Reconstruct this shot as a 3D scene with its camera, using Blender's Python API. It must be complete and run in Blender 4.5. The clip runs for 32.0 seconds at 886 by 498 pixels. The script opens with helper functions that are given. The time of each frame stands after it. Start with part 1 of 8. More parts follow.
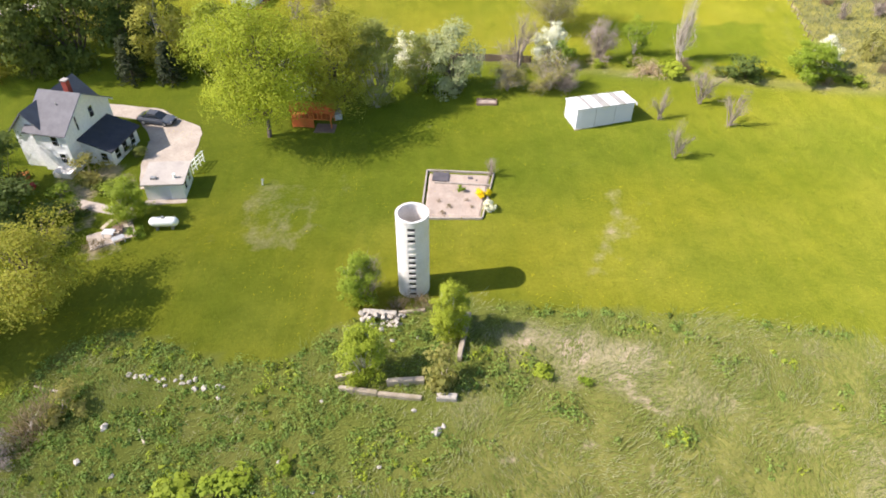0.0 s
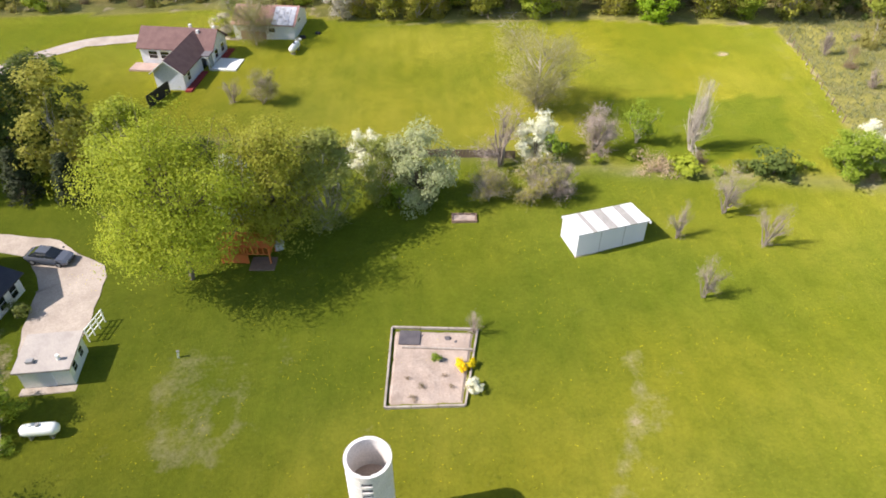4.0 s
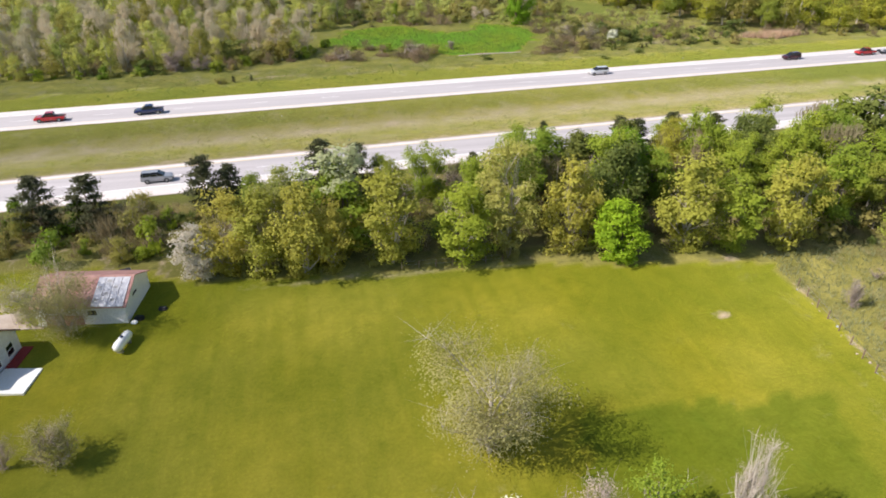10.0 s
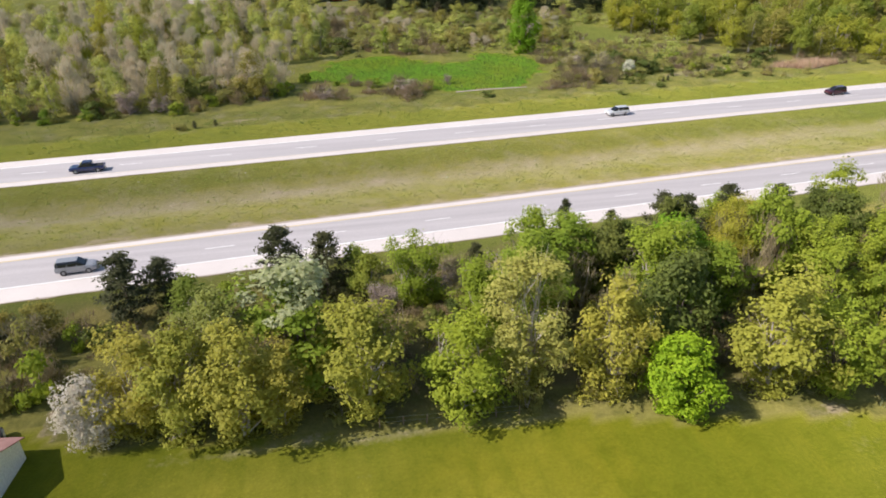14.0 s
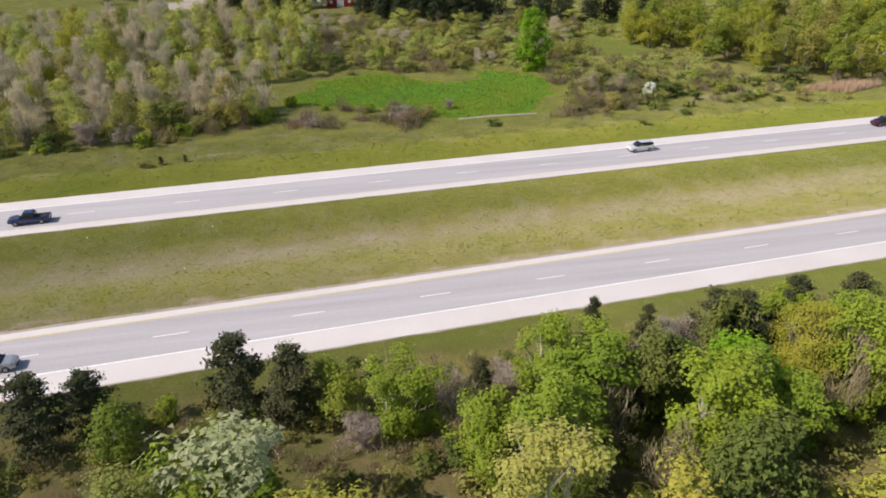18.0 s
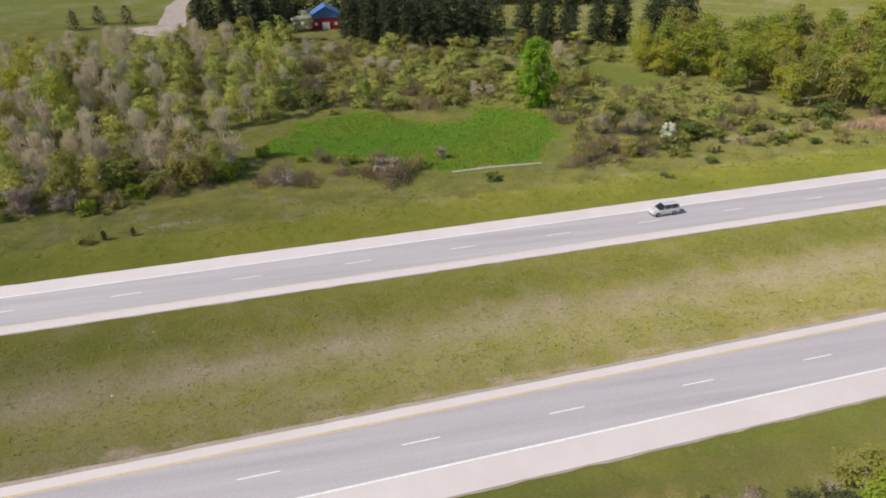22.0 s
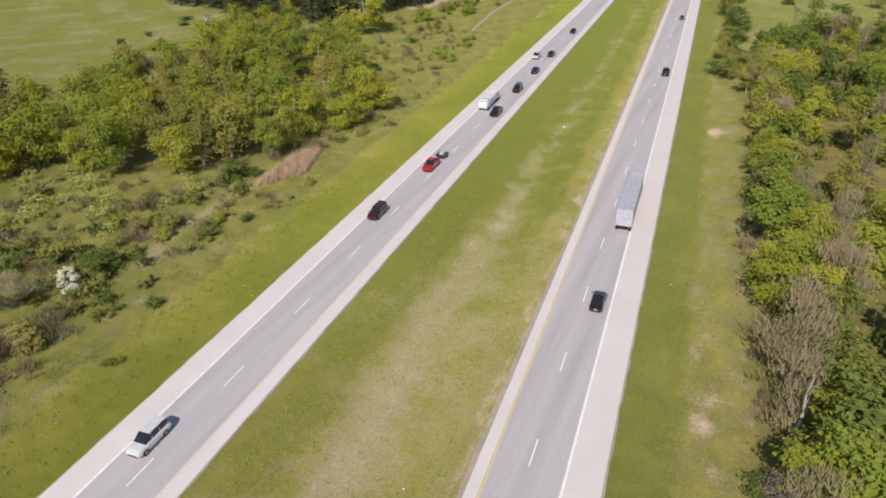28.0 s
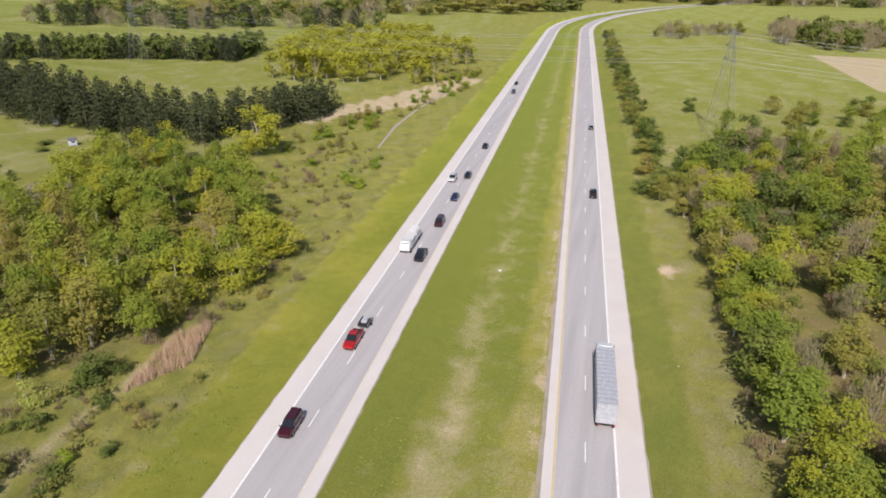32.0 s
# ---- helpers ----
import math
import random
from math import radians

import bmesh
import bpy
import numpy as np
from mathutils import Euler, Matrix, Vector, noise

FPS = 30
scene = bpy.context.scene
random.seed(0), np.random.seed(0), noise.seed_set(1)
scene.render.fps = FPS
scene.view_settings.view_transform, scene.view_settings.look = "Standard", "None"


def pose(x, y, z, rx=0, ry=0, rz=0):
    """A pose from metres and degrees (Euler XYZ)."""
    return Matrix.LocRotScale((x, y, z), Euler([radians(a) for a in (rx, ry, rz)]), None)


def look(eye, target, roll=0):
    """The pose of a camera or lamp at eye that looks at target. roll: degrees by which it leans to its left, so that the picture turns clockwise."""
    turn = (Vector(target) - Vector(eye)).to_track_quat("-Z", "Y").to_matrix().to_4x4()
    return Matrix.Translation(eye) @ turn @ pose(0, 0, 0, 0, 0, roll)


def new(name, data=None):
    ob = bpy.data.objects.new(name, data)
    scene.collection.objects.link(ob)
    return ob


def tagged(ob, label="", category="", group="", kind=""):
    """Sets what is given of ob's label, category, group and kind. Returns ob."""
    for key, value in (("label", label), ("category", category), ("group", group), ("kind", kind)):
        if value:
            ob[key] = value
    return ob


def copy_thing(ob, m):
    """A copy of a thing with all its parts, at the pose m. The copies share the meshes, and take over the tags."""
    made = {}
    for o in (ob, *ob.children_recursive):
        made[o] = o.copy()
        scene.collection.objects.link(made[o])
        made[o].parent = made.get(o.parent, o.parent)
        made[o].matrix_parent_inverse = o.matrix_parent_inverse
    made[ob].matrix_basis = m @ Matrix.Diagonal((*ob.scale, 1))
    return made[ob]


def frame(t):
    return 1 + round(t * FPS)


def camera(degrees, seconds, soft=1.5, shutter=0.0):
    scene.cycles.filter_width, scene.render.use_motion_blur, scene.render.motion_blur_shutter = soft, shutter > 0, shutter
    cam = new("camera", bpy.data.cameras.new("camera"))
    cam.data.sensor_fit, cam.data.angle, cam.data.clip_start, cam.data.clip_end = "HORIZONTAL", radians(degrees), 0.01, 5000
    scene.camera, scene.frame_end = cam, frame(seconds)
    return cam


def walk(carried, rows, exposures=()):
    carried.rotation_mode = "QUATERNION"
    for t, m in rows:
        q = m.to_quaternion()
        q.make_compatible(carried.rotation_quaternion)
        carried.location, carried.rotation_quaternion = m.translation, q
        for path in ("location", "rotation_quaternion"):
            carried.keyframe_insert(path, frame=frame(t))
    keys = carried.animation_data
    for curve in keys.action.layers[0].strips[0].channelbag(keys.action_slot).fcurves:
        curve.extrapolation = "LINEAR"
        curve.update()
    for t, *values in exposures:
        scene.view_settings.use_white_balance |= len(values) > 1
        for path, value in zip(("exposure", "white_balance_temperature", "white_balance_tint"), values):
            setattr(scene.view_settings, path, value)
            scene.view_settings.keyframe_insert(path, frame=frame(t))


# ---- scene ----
cam = camera(66.2, 32.0, soft=1.8)
PATH = [
    (0, (-0.452, 49.875, 44.077), (-0.431, 51.383, 42.763), 0.4),
    (0.5, (-0.352, 52.492, 44.027), (-0.332, 54.005, 42.719), 0.3),
    (1, (-0.325, 55.119, 43.97), (-0.305, 56.651, 42.684), 0.3),
    (1.5, (-0.158, 57.741, 43.871), (-0.139, 59.275, 42.588), 0.1),
    (2, (-0.024, 60.508, 43.829), (-0.006, 62.043, 42.546), 0.1),
    (2.5, (0.108, 63.173, 43.78), (0.127, 64.709, 42.499), -0.1),
    (4.5, (1.079, 74.721, 44.271), (1.177, 76.246, 42.981), -0.2),
    (5, (1.377, 77.826, 43.902), (1.497, 79.351, 42.615), -0.1),
    (5.5, (1.878, 82.149, 44.021), (2.097, 83.665, 42.733), -0.2),
    (6, (2.176, 85.366, 44.462), (2.422, 86.870, 43.167), -0.3),
    (6.5, (2.275, 88.433, 44.546), (2.543, 89.933, 43.251), -0.2),
    (7, (2.486, 91.538, 44.615), (2.767, 93.033, 43.316), -0.1),
    (7.5, (2.749, 94.296, 44.536), (3.006, 95.642, 43.079), -0.2),
    (8, (3.2, 97.442, 44.669), (3.429, 98.647, 43.089), -0.0),
    (8.5, (3.959, 100.846, 44.566), (4.219, 102.250, 43.166), -0.1),
    (9, (4.388, 103.516, 44.504), (4.698, 105.140, 43.379), -0.1),
    (9.5, (4.891, 106.424, 44.336), (5.222, 108.128, 43.345), -0.1),
    (10, (5.37, 109.333, 44.312), (5.707, 111.039, 43.324), -0.0),
    (10.5, (5.973, 112.211, 44.058), (6.311, 113.921, 43.076), -0.1),
    (11, (6.577, 115.144, 43.935), (6.916, 116.855, 42.957), -0.1),
    (11.5, (7.425, 118.301, 43.734), (7.763, 120.015, 42.760), -0.3),
    (12, (8.124, 121.358, 43.632), (8.464, 123.074, 42.663), -0.3),
    (12.5, (8.807, 124.464, 43.565), (9.148, 126.183, 42.600), -0.3),
    (13, (9.473, 127.636, 43.618), (9.817, 129.355, 42.656), -0.3),
    (13.5, (10.185, 130.981, 43.622), (10.530, 132.702, 42.662), -0.2),
    (14, (10.747, 134.072, 43.543), (11.092, 135.794, 42.586), -0.3),
    (14.5, (11.368, 136.768, 43.675), (11.711, 138.490, 42.718), -0.3),
    (16.5, (13.407, 146.142, 43.781), (13.747, 147.862, 42.819), -0.3),
    (17, (13.766, 148.306, 44.168), (14.107, 150.025, 43.205), -0.2),
    (17.5, (14.339, 150.505, 44.662), (14.680, 152.222, 43.695), -0.0),
    (18, (14.924, 152.794, 45.189), (15.263, 154.509, 44.217), 0.0),
    (18.5, (15.398, 154.895, 45.533), (15.736, 156.611, 44.561), 0.1),
    (19, (16.211, 157.222, 45.838), (16.543, 158.938, 44.866), -0.2),
    (19.5, (17.122, 159.665, 46.274), (17.449, 161.380, 45.299), -0.3),
    (20, (17.767, 162.127, 46.694), (18.092, 163.841, 45.716), -0.4),
    (20.5, (18.326, 164.786, 46.871), (18.651, 166.501, 45.896), -0.3),
    (21, (18.985, 167.521, 47.192), (19.309, 169.238, 46.219), -0.5),
    (21.5, (19.694, 170.581, 47.47), (20.017, 172.300, 46.500), -0.6),
    (22, (20.442, 173.6, 47.849), (20.780, 175.317, 46.880), -0.6),
    (22.5, (21.291, 176.582, 48.413), (21.782, 178.260, 47.442), -0.7),
    (23, (22.086, 179.854, 49.064), (22.796, 181.448, 48.087), -1.1),
    (23.5, (23.074, 183.365, 49.611), (23.876, 184.912, 48.630), -1.1),
    (24, (24.154, 187.056, 50.017), (25.044, 188.553, 49.033), -1.0),
    (24.5, (25.169, 191.174, 50.362), (26.164, 192.600, 49.374), -0.5),
    (25, (26.986, 194.934, 50.672), (28.109, 196.258, 49.679), -0.5),
    (25.5, (28.87, 198.604, 51.083), (30.138, 199.787, 50.087), -0.3),
    (26, (30.815, 202.095, 51.153), (32.203, 203.136, 50.158), -0.2),
    (26.5, (32.753, 205.564, 50.787), (34.219, 206.500, 49.801), -0.1),
    (28.5, (42.721, 215.925, 51.89), (44.358, 216.577, 50.943), 0.3),
    (29, (45.694, 218.092, 52.123), (47.403, 218.698, 51.281), 0.3),
    (29.5, (48.558, 220.29, 52.22), (50.294, 220.831, 51.387), 0.3),
    (30, (51.487, 222.056, 52.637), (53.238, 222.545, 51.802), 0.3),
    (30.5, (54.42, 223.882, 53.135), (56.173, 224.357, 52.298), 0.4),
    (31, (57.35, 225.645, 53.568), (59.104, 226.118, 52.732), 0.5),
    (31.5, (60.65, 227.303, 54.074), (62.403, 227.776, 53.237), 0.4),
    (32, (64.329, 228.858, 54.821), (66.112, 229.339, 54.053), 0.4),
]
walk(cam, [(t, look(eye, target, roll)) for t, eye, target, roll in PATH], exposures=[(0, 0.92), (1, 0.86), (2.5, 0.80), (5, 0.75), (7, 0.80), (8, 0.68), (9.5, 0.46), (12, 0.30), (17, 0.13), (19, -0.03), (22, -0.12), (24, -0.18), (27, -0.16), (29, -0.15), (32, -0.05)])

# ---- world, sun ----
W = bpy.data.worlds.new("sky")
W.use_nodes = True
scene.world = W
sky = W.node_tree.nodes.new("ShaderNodeTexSky")
sky.sky_type, sky.sun_disc = "NISHITA", False
sky.sun_elevation, sky.sun_rotation = radians(43), radians(264)
W.node_tree.links.new(sky.outputs[0], W.node_tree.nodes["Background"].inputs[0])
W.node_tree.nodes["Background"].inputs[1].default_value = 0.11
sun = new("sun", bpy.data.lights.new("sun", "SUN"))
sun.data.energy, sun.data.angle, sun.data.color = 4.5, radians(0.5), (1.0, 0.905, 0.84)
sun.matrix_world = look((0, 0, 80), (36.4, 4.0, 80 - 34.0))


# ---- materials ----
def nodes_of(name):
    m = bpy.data.materials.new(name)
    m.use_nodes = True
    t = m.node_tree
    return m, t, t.nodes["Principled BSDF"]


def link(t, a, b):
    t.links.new(a, b)


def noise_node(t, scale, detail=4.0, rough=0.6, coord="Object", stretch=None):
    tc = t.nodes.new("ShaderNodeTexCoord")
    n = t.nodes.new("ShaderNodeTexNoise")
    n.inputs["Scale"].default_value, n.inputs["Detail"].default_value, n.inputs["Roughness"].default_value = scale, detail, rough
    src = tc.outputs[coord]
    if stretch:
        mp = t.nodes.new("ShaderNodeMapping")
        mp.inputs["Scale"].default_value = stretch
        link(t, src, mp.inputs[0])
        src = mp.outputs[0]
    link(t, src, n.inputs["Vector"])
    return n


def ramp(t, src, stops):
    r = t.nodes.new("ShaderNodeValToRGB")
    e = r.color_ramp.elements
    while len(e) < len(stops):
        e.new(0.5)
    for k, (p, c) in zip(e, stops):
        k.position, k.color = p, (*c, 1) if len(c) == 3 else c
    link(t, src, r.inputs[0])
    return r.outputs[0]


def mix(t, fac, a, b, mode="MIX"):
    n = t.nodes.new("ShaderNodeMix")
    n.data_type, n.blend_type = "RGBA", mode
    for sock, v in ((n.inputs[0], fac), (n.inputs[6], a), (n.inputs[7], b)):
        if isinstance(v, (int, float)):
            sock.default_value = v
        elif isinstance(v, tuple):
            sock.default_value = (*v, 1)
        else:
            link(t, v, sock)
    return n.outputs[2]


def math_node(t, op, a, b=0.5, clamp=False):
    n = t.nodes.new("ShaderNodeMath")
    n.operation, n.use_clamp = op, clamp
    for sock, v in ((n.inputs[0], a), (n.inputs[1], b)):
        if isinstance(v, (int, float)):
            sock.default_value = v
        else:
            link(t, v, sock)
    return n.outputs[0]


def bumped(t, p, src, strength=0.4, dist=0.05):
    b = t.nodes.new("ShaderNodeBump")
    b.inputs["Strength"].default_value, b.inputs["Distance"].default_value = strength, dist
    link(t, src, b.inputs["Height"])
    link(t, b.outputs[0], p.inputs["Normal"])


def surface(name, a, b, scale=3.0, rough=0.8, metal=0.0, stain=None, fine=30.0, bump=0.3, dist=0.02):
    """Two shades by a coarse noise, fine grain and bump, and stains where given."""
    m, t, p = nodes_of(name)
    n = noise_node(t, scale)
    f = noise_node(t, fine, 3)
    col = mix(t, ramp(t, n.outputs[0], [(0.35, (0, 0, 0)), (0.65, (1, 1, 1))]), a, b)
    grain = ramp(t, f.outputs[0], [(0.3, (0.82, 0.82, 0.82)), (0.7, (1.1, 1.1, 1.1))])
    col = mix(t, 1.0, col, grain, "MULTIPLY")
    if stain:
        s = noise_node(t, scale * 0.45, 6, 0.7)
        col = mix(t, ramp(t, s.outputs[0], [(0.52, (0, 0, 0)), (0.72, (0.8, 0.8, 0.8))]), col, stain)
    link(t, col, p.inputs["Base Color"])
    p.inputs["Roughness"].default_value, p.inputs["Metallic"].default_value = rough, metal
    bumped(t, p, f.outputs[0], bump, dist)
    return m


def leaf_mat(name, a, b, c, scale=0.5, through_share=0.34):
    """Leaves: three shades by clump, by leaf and by plant, with light through them."""
    m, t, p = nodes_of(name)
    geo = t.nodes.new("ShaderNodeNewGeometry")
    info = t.nodes.new("ShaderNodeObjectInfo")
    n = noise_node(t, scale, 2)
    col = mix(t, ramp(t, n.outputs[0], [(0.3, (0, 0, 0)), (0.7, (1, 1, 1))]), a, b)
    col = mix(t, math_node(t, "MULTIPLY", geo.outputs["Random Per Island"], 0.7), col, c)
    hsv = t.nodes.new("ShaderNodeHueSaturation")
    link(t, math_node(t, "ADD", math_node(t, "MULTIPLY", info.outputs["Random"], 0.03), 0.485), hsv.inputs["Hue"])
    link(t, math_node(t, "ADD", math_node(t, "MULTIPLY", info.outputs["Random"], -0.3), 1.22), hsv.inputs["Value"])
    link(t, col, hsv.inputs["Color"])
    link(t, hsv.outputs[0], p.inputs["Base Color"])
    p.inputs["Roughness"].default_value, p.inputs["Diffuse Roughness"].default_value = 0.7, 0.8
    p.inputs["Specular IOR Level"].default_value = 0.2
    tr = t.nodes.new("ShaderNodeBsdfTranslucent")
    link(t, hsv.outputs[0], tr.inputs["Color"])
    mx = t.nodes.new("ShaderNodeMixShader")
    mx.inputs[0].default_value = through_share
    link(t, p.outputs[0], mx.inputs[1])
    link(t, tr.outputs[0], mx.inputs[2])
    link(t, mx.outputs[0], t.nodes["Material Output"].inputs["Surface"])
    return m


def glossy(name, colour, rough=0.25, metal=0.0, coat=0.0):
    m, t, p = nodes_of(name)
    n = noise_node(t, 6, 3)
    link(t, mix(t, ramp(t, n.outputs[0], [(0.4, (0, 0, 0)), (0.7, (0.5, 0.5, 0.5))]), colour, tuple(v * 0.8 + 0.01 for v in colour)), p.inputs["Base Color"])
    p.inputs["Roughness"].default_value, p.inputs["Metallic"].default_value, p.inputs["Coat Weight"].default_value = rough, metal, coat
    return m


LEAF = {
    "maple": leaf_mat("maple_leaves", (0.36, 0.44, 0.035), (0.47, 0.52, 0.05), (0.20, 0.28, 0.025)),
    "red": leaf_mat("budding_leaves", (0.40, 0.41, 0.05), (0.48, 0.47, 0.055), (0.32, 0.28, 0.045)),
    "green": leaf_mat("green_leaves", (0.27, 0.36, 0.035), (0.37, 0.44, 0.05), (0.16, 0.23, 0.025)),
    "dark": leaf_mat("deep_green_leaves", (0.16, 0.205, 0.045), (0.25, 0.29, 0.06), (0.085, 0.11, 0.028)),
    "olive": leaf_mat("olive_leaves", (0.45, 0.43, 0.07), (0.54, 0.51, 0.09), (0.28, 0.27, 0.045)),
    "bright": leaf_mat("bright_leaves", (0.25, 0.42, 0.022), (0.34, 0.50, 0.03), (0.16, 0.30, 0.018)),
    "yellow": leaf_mat("yellow_green_leaves", (0.32, 0.40, 0.035), (0.41, 0.47, 0.05), (0.20, 0.26, 0.03)),
    "silver": leaf_mat("silver_leaves", (0.46, 0.49, 0.26), (0.58, 0.58, 0.37), (0.33, 0.38, 0.16)),
    "white": leaf_mat("white_blossom", (0.84, 0.83, 0.70), (0.88, 0.86, 0.80), (0.62, 0.64, 0.40)),
    "pink": leaf_mat("pale_pink_blossom", (0.62, 0.56, 0.48), (0.72, 0.66, 0.60), (0.45, 0.43, 0.28)),
    "willow": leaf_mat("pale_young_leaves", (0.41, 0.42, 0.10), (0.49, 0.49, 0.13), (0.31, 0.31, 0.07)),
    "scrub": leaf_mat("scrub_leaves", (0.38, 0.37, 0.10), (0.45, 0.42, 0.13), (0.29, 0.27, 0.09), through_share=0.5),
    "brown": leaf_mat("brown_twigs_and_buds", (0.31, 0.25, 0.145), (0.37, 0.29, 0.17), (0.23, 0.18, 0.095), through_share=0.35),
    "thin": leaf_mat("thin_young_leaves", (0.35, 0.35, 0.13), (0.43, 0.42, 0.17), (0.27, 0.26, 0.10)),
    "palebare": leaf_mat("pale_bare_tops", (0.58, 0.52, 0.38), (0.66, 0.59, 0.44), (0.54, 0.49, 0.32), through_share=0.35),
    "baretop": leaf_mat("grey_brown_bare_tops", (0.36, 0.30, 0.18), (0.42, 0.36, 0.22), (0.29, 0.26, 0.13), through_share=0.35),
    "mauve": leaf_mat("mauve_buds", (0.44, 0.36, 0.31), (0.50, 0.42, 0.36), (0.36, 0.30, 0.24), through_share=0.25),
    "forsythia": leaf_mat("yellow_blossom", (0.80, 0.66, 0.01), (0.85, 0.72, 0.02), (0.62, 0.54, 0.02)),
    "pine": leaf_mat("pine_needles", (0.054, 0.070, 0.028), (0.090, 0.110, 0.044), (0.032, 0.040, 0.019), through_share=0.1),
    "scots": leaf_mat("scots_pine_needles", (0.080, 0.092, 0.036), (0.125, 0.135, 0.052), (0.060, 0.058, 0.028), through_share=0.12),
    "woodgreen": leaf_mat("woodland_green_leaves", (0.31, 0.37, 0.055), (0.40, 0.44, 0.075), (0.21, 0.255, 0.04), through_share=0.45),
    "woodyellow": leaf_mat("woodland_yellow_leaves", (0.40, 0.42, 0.05), (0.48, 0.49, 0.065), (0.28, 0.30, 0.04), through_share=0.45),
    "woodolive": leaf_mat("woodland_olive_leaves", (0.36, 0.34, 0.08), (0.43, 0.41, 0.10), (0.27, 0.25, 0.06), through_share=0.45),
    "hazel": leaf_mat("pale_hazel_leaves", (0.49, 0.53, 0.13), (0.58, 0.60, 0.16), (0.42, 0.44, 0.13), through_share=0.45),
    "weeds": leaf_mat("weeds", (0.27, 0.37, 0.07), (0.40, 0.46, 0.11), (0.16, 0.24, 0.05)),
    "darkweed": leaf_mat("dark_weeds", (0.10, 0.15, 0.03), (0.15, 0.19, 0.04), (0.07, 0.10, 0.02)),
    "straw": leaf_mat("dry_grass", (0.31, 0.32, 0.16), (0.38, 0.37, 0.21), (0.26, 0.29, 0.11), through_share=0.3),
    "reed": leaf_mat("dry_reeds", (0.58, 0.45, 0.30), (0.64, 0.51, 0.36), (0.48, 0.37, 0.23), through_share=0.3),
    "lawnblade": leaf_mat("coarse_lawn_blades", (0.13, 0.18, 0.02), (0.19, 0.23, 0.03), (0.10, 0.14, 0.015)),
    "blade": leaf_mat("grass_blades", (0.21, 0.27, 0.05), (0.28, 0.31, 0.08), (0.17, 0.21, 0.04)),
}
BARK = surface("bark", (0.20, 0.16, 0.12), (0.13, 0.10, 0.075), 2.0, 0.95, fine=12, bump=0.6)
PALE_BARK = surface("pale_bark", (0.58, 0.52, 0.44), (0.44, 0.38, 0.32), 2.0, 0.95, fine=12, bump=0.6)
TWIG = surface("grey_brown_twigs", (0.50, 0.43, 0.36), (0.40, 0.34, 0.28), 1.0, 0.95, fine=8)
BUD_TWIG = surface("mauve_brown_twigs", (0.38, 0.31, 0.27), (0.30, 0.24, 0.21), 1.0, 0.95, fine=8)
CONCRETE = surface("weathered_concrete", (0.78, 0.74, 0.71), (0.70, 0.66, 0.62), 0.8, 0.9, stain=(0.62, 0.57, 0.52), fine=9)
RUIN = surface("brown_weathered_footing", (0.44, 0.37, 0.29), (0.32, 0.26, 0.20), 1.2, 0.95, stain=(0.20, 0.18, 0.10), fine=6, bump=0.6)
OPENING_SHADE = surface("painted_opening_shade", (0.03, 0.026, 0.024), (0.045, 0.04, 0.036), 2.0, 0.95)
SIDING = surface("white_siding", (0.88, 0.88, 0.88), (0.82, 0.83, 0.84), 0.7, 0.6, fine=5, bump=0.1)
GREY_SIDING = surface("pale_grey_siding", (0.72, 0.75, 0.80), (0.66, 0.69, 0.74), 0.6, 0.6, fine=5, bump=0.1)
ROOF_GREY = surface("grey_shingles", (0.18, 0.172, 0.185), (0.145, 0.138, 0.15), 1.2, 0.9, fine=14, bump=0.5)
ROOF_DARK = surface("dark_shingles", (0.035, 0.038, 0.055), (0.05, 0.052, 0.07), 1.2, 0.85, fine=14, bump=0.5)
ROOF_BROWN = surface("brown_shingles", (0.20, 0.115, 0.105), (0.15, 0.085, 0.08), 1.0, 0.9, fine=14, bump=0.5)
ROOF_PALE = surface("pale_gravel_roof", (0.46, 0.41, 0.37), (0.38, 0.34, 0.31), 0.8, 0.95, stain=(0.30, 0.26, 0.24), fine=12)
RUST_ROOF = surface("rusty_red_roof", (0.34, 0.17, 0.15), (0.40, 0.23, 0.20), 0.9, 0.75, stain=(0.18, 0.10, 0.07), fine=8)
PANEL = surface("grey_roof_sheet", (0.55, 0.56, 0.60), (0.42, 0.43, 0.48), 2.2, 0.5, fine=6)
TARP = leaf_mat("white_sheet_cover", (0.78, 0.78, 0.79), (0.74, 0.74, 0.76), (0.70, 0.70, 0.71), 0.6, 0.35)
TARP_GREY = surface("grey_sheet_stripe", (0.42, 0.39, 0.36), (0.36, 0.34, 0.31), 0.8, 0.6, fine=4, bump=0.2)
BRICK = surface("red_brick", (0.38, 0.07, 0.045), (0.28, 0.05, 0.035), 3, 0.9)
RED_WOOD = surface("red_stained_wood", (0.66, 0.15, 0.04), (0.56, 0.17, 0.04), 1.5, 0.8)
ORANGE_WOOD = surface("orange_cedar", (0.66, 0.22, 0.05), (0.56, 0.16, 0.04), 1.5, 0.75)
MULCH = surface("red_mulch", (0.30, 0.035, 0.035), (0.22, 0.03, 0.03), 2, 0.95, fine=10, bump=0.8)
TIMBER = surface("weathered_timber", (0.56, 0.47, 0.36), (0.44, 0.36, 0.27), 1.5, 0.9, stain=(0.30, 0.24, 0.18))
BROWN_WOOD = surface("brown_boards", (0.30, 0.20, 0.15), (0.24, 0.16, 0.12), 1.5, 0.9)
EDGE_WOOD = surface("grey_edge_timber", (0.44, 0.38, 0.33), (0.34, 0.29, 0.25), 1.5, 0.9, stain=(0.24, 0.20, 0.16))
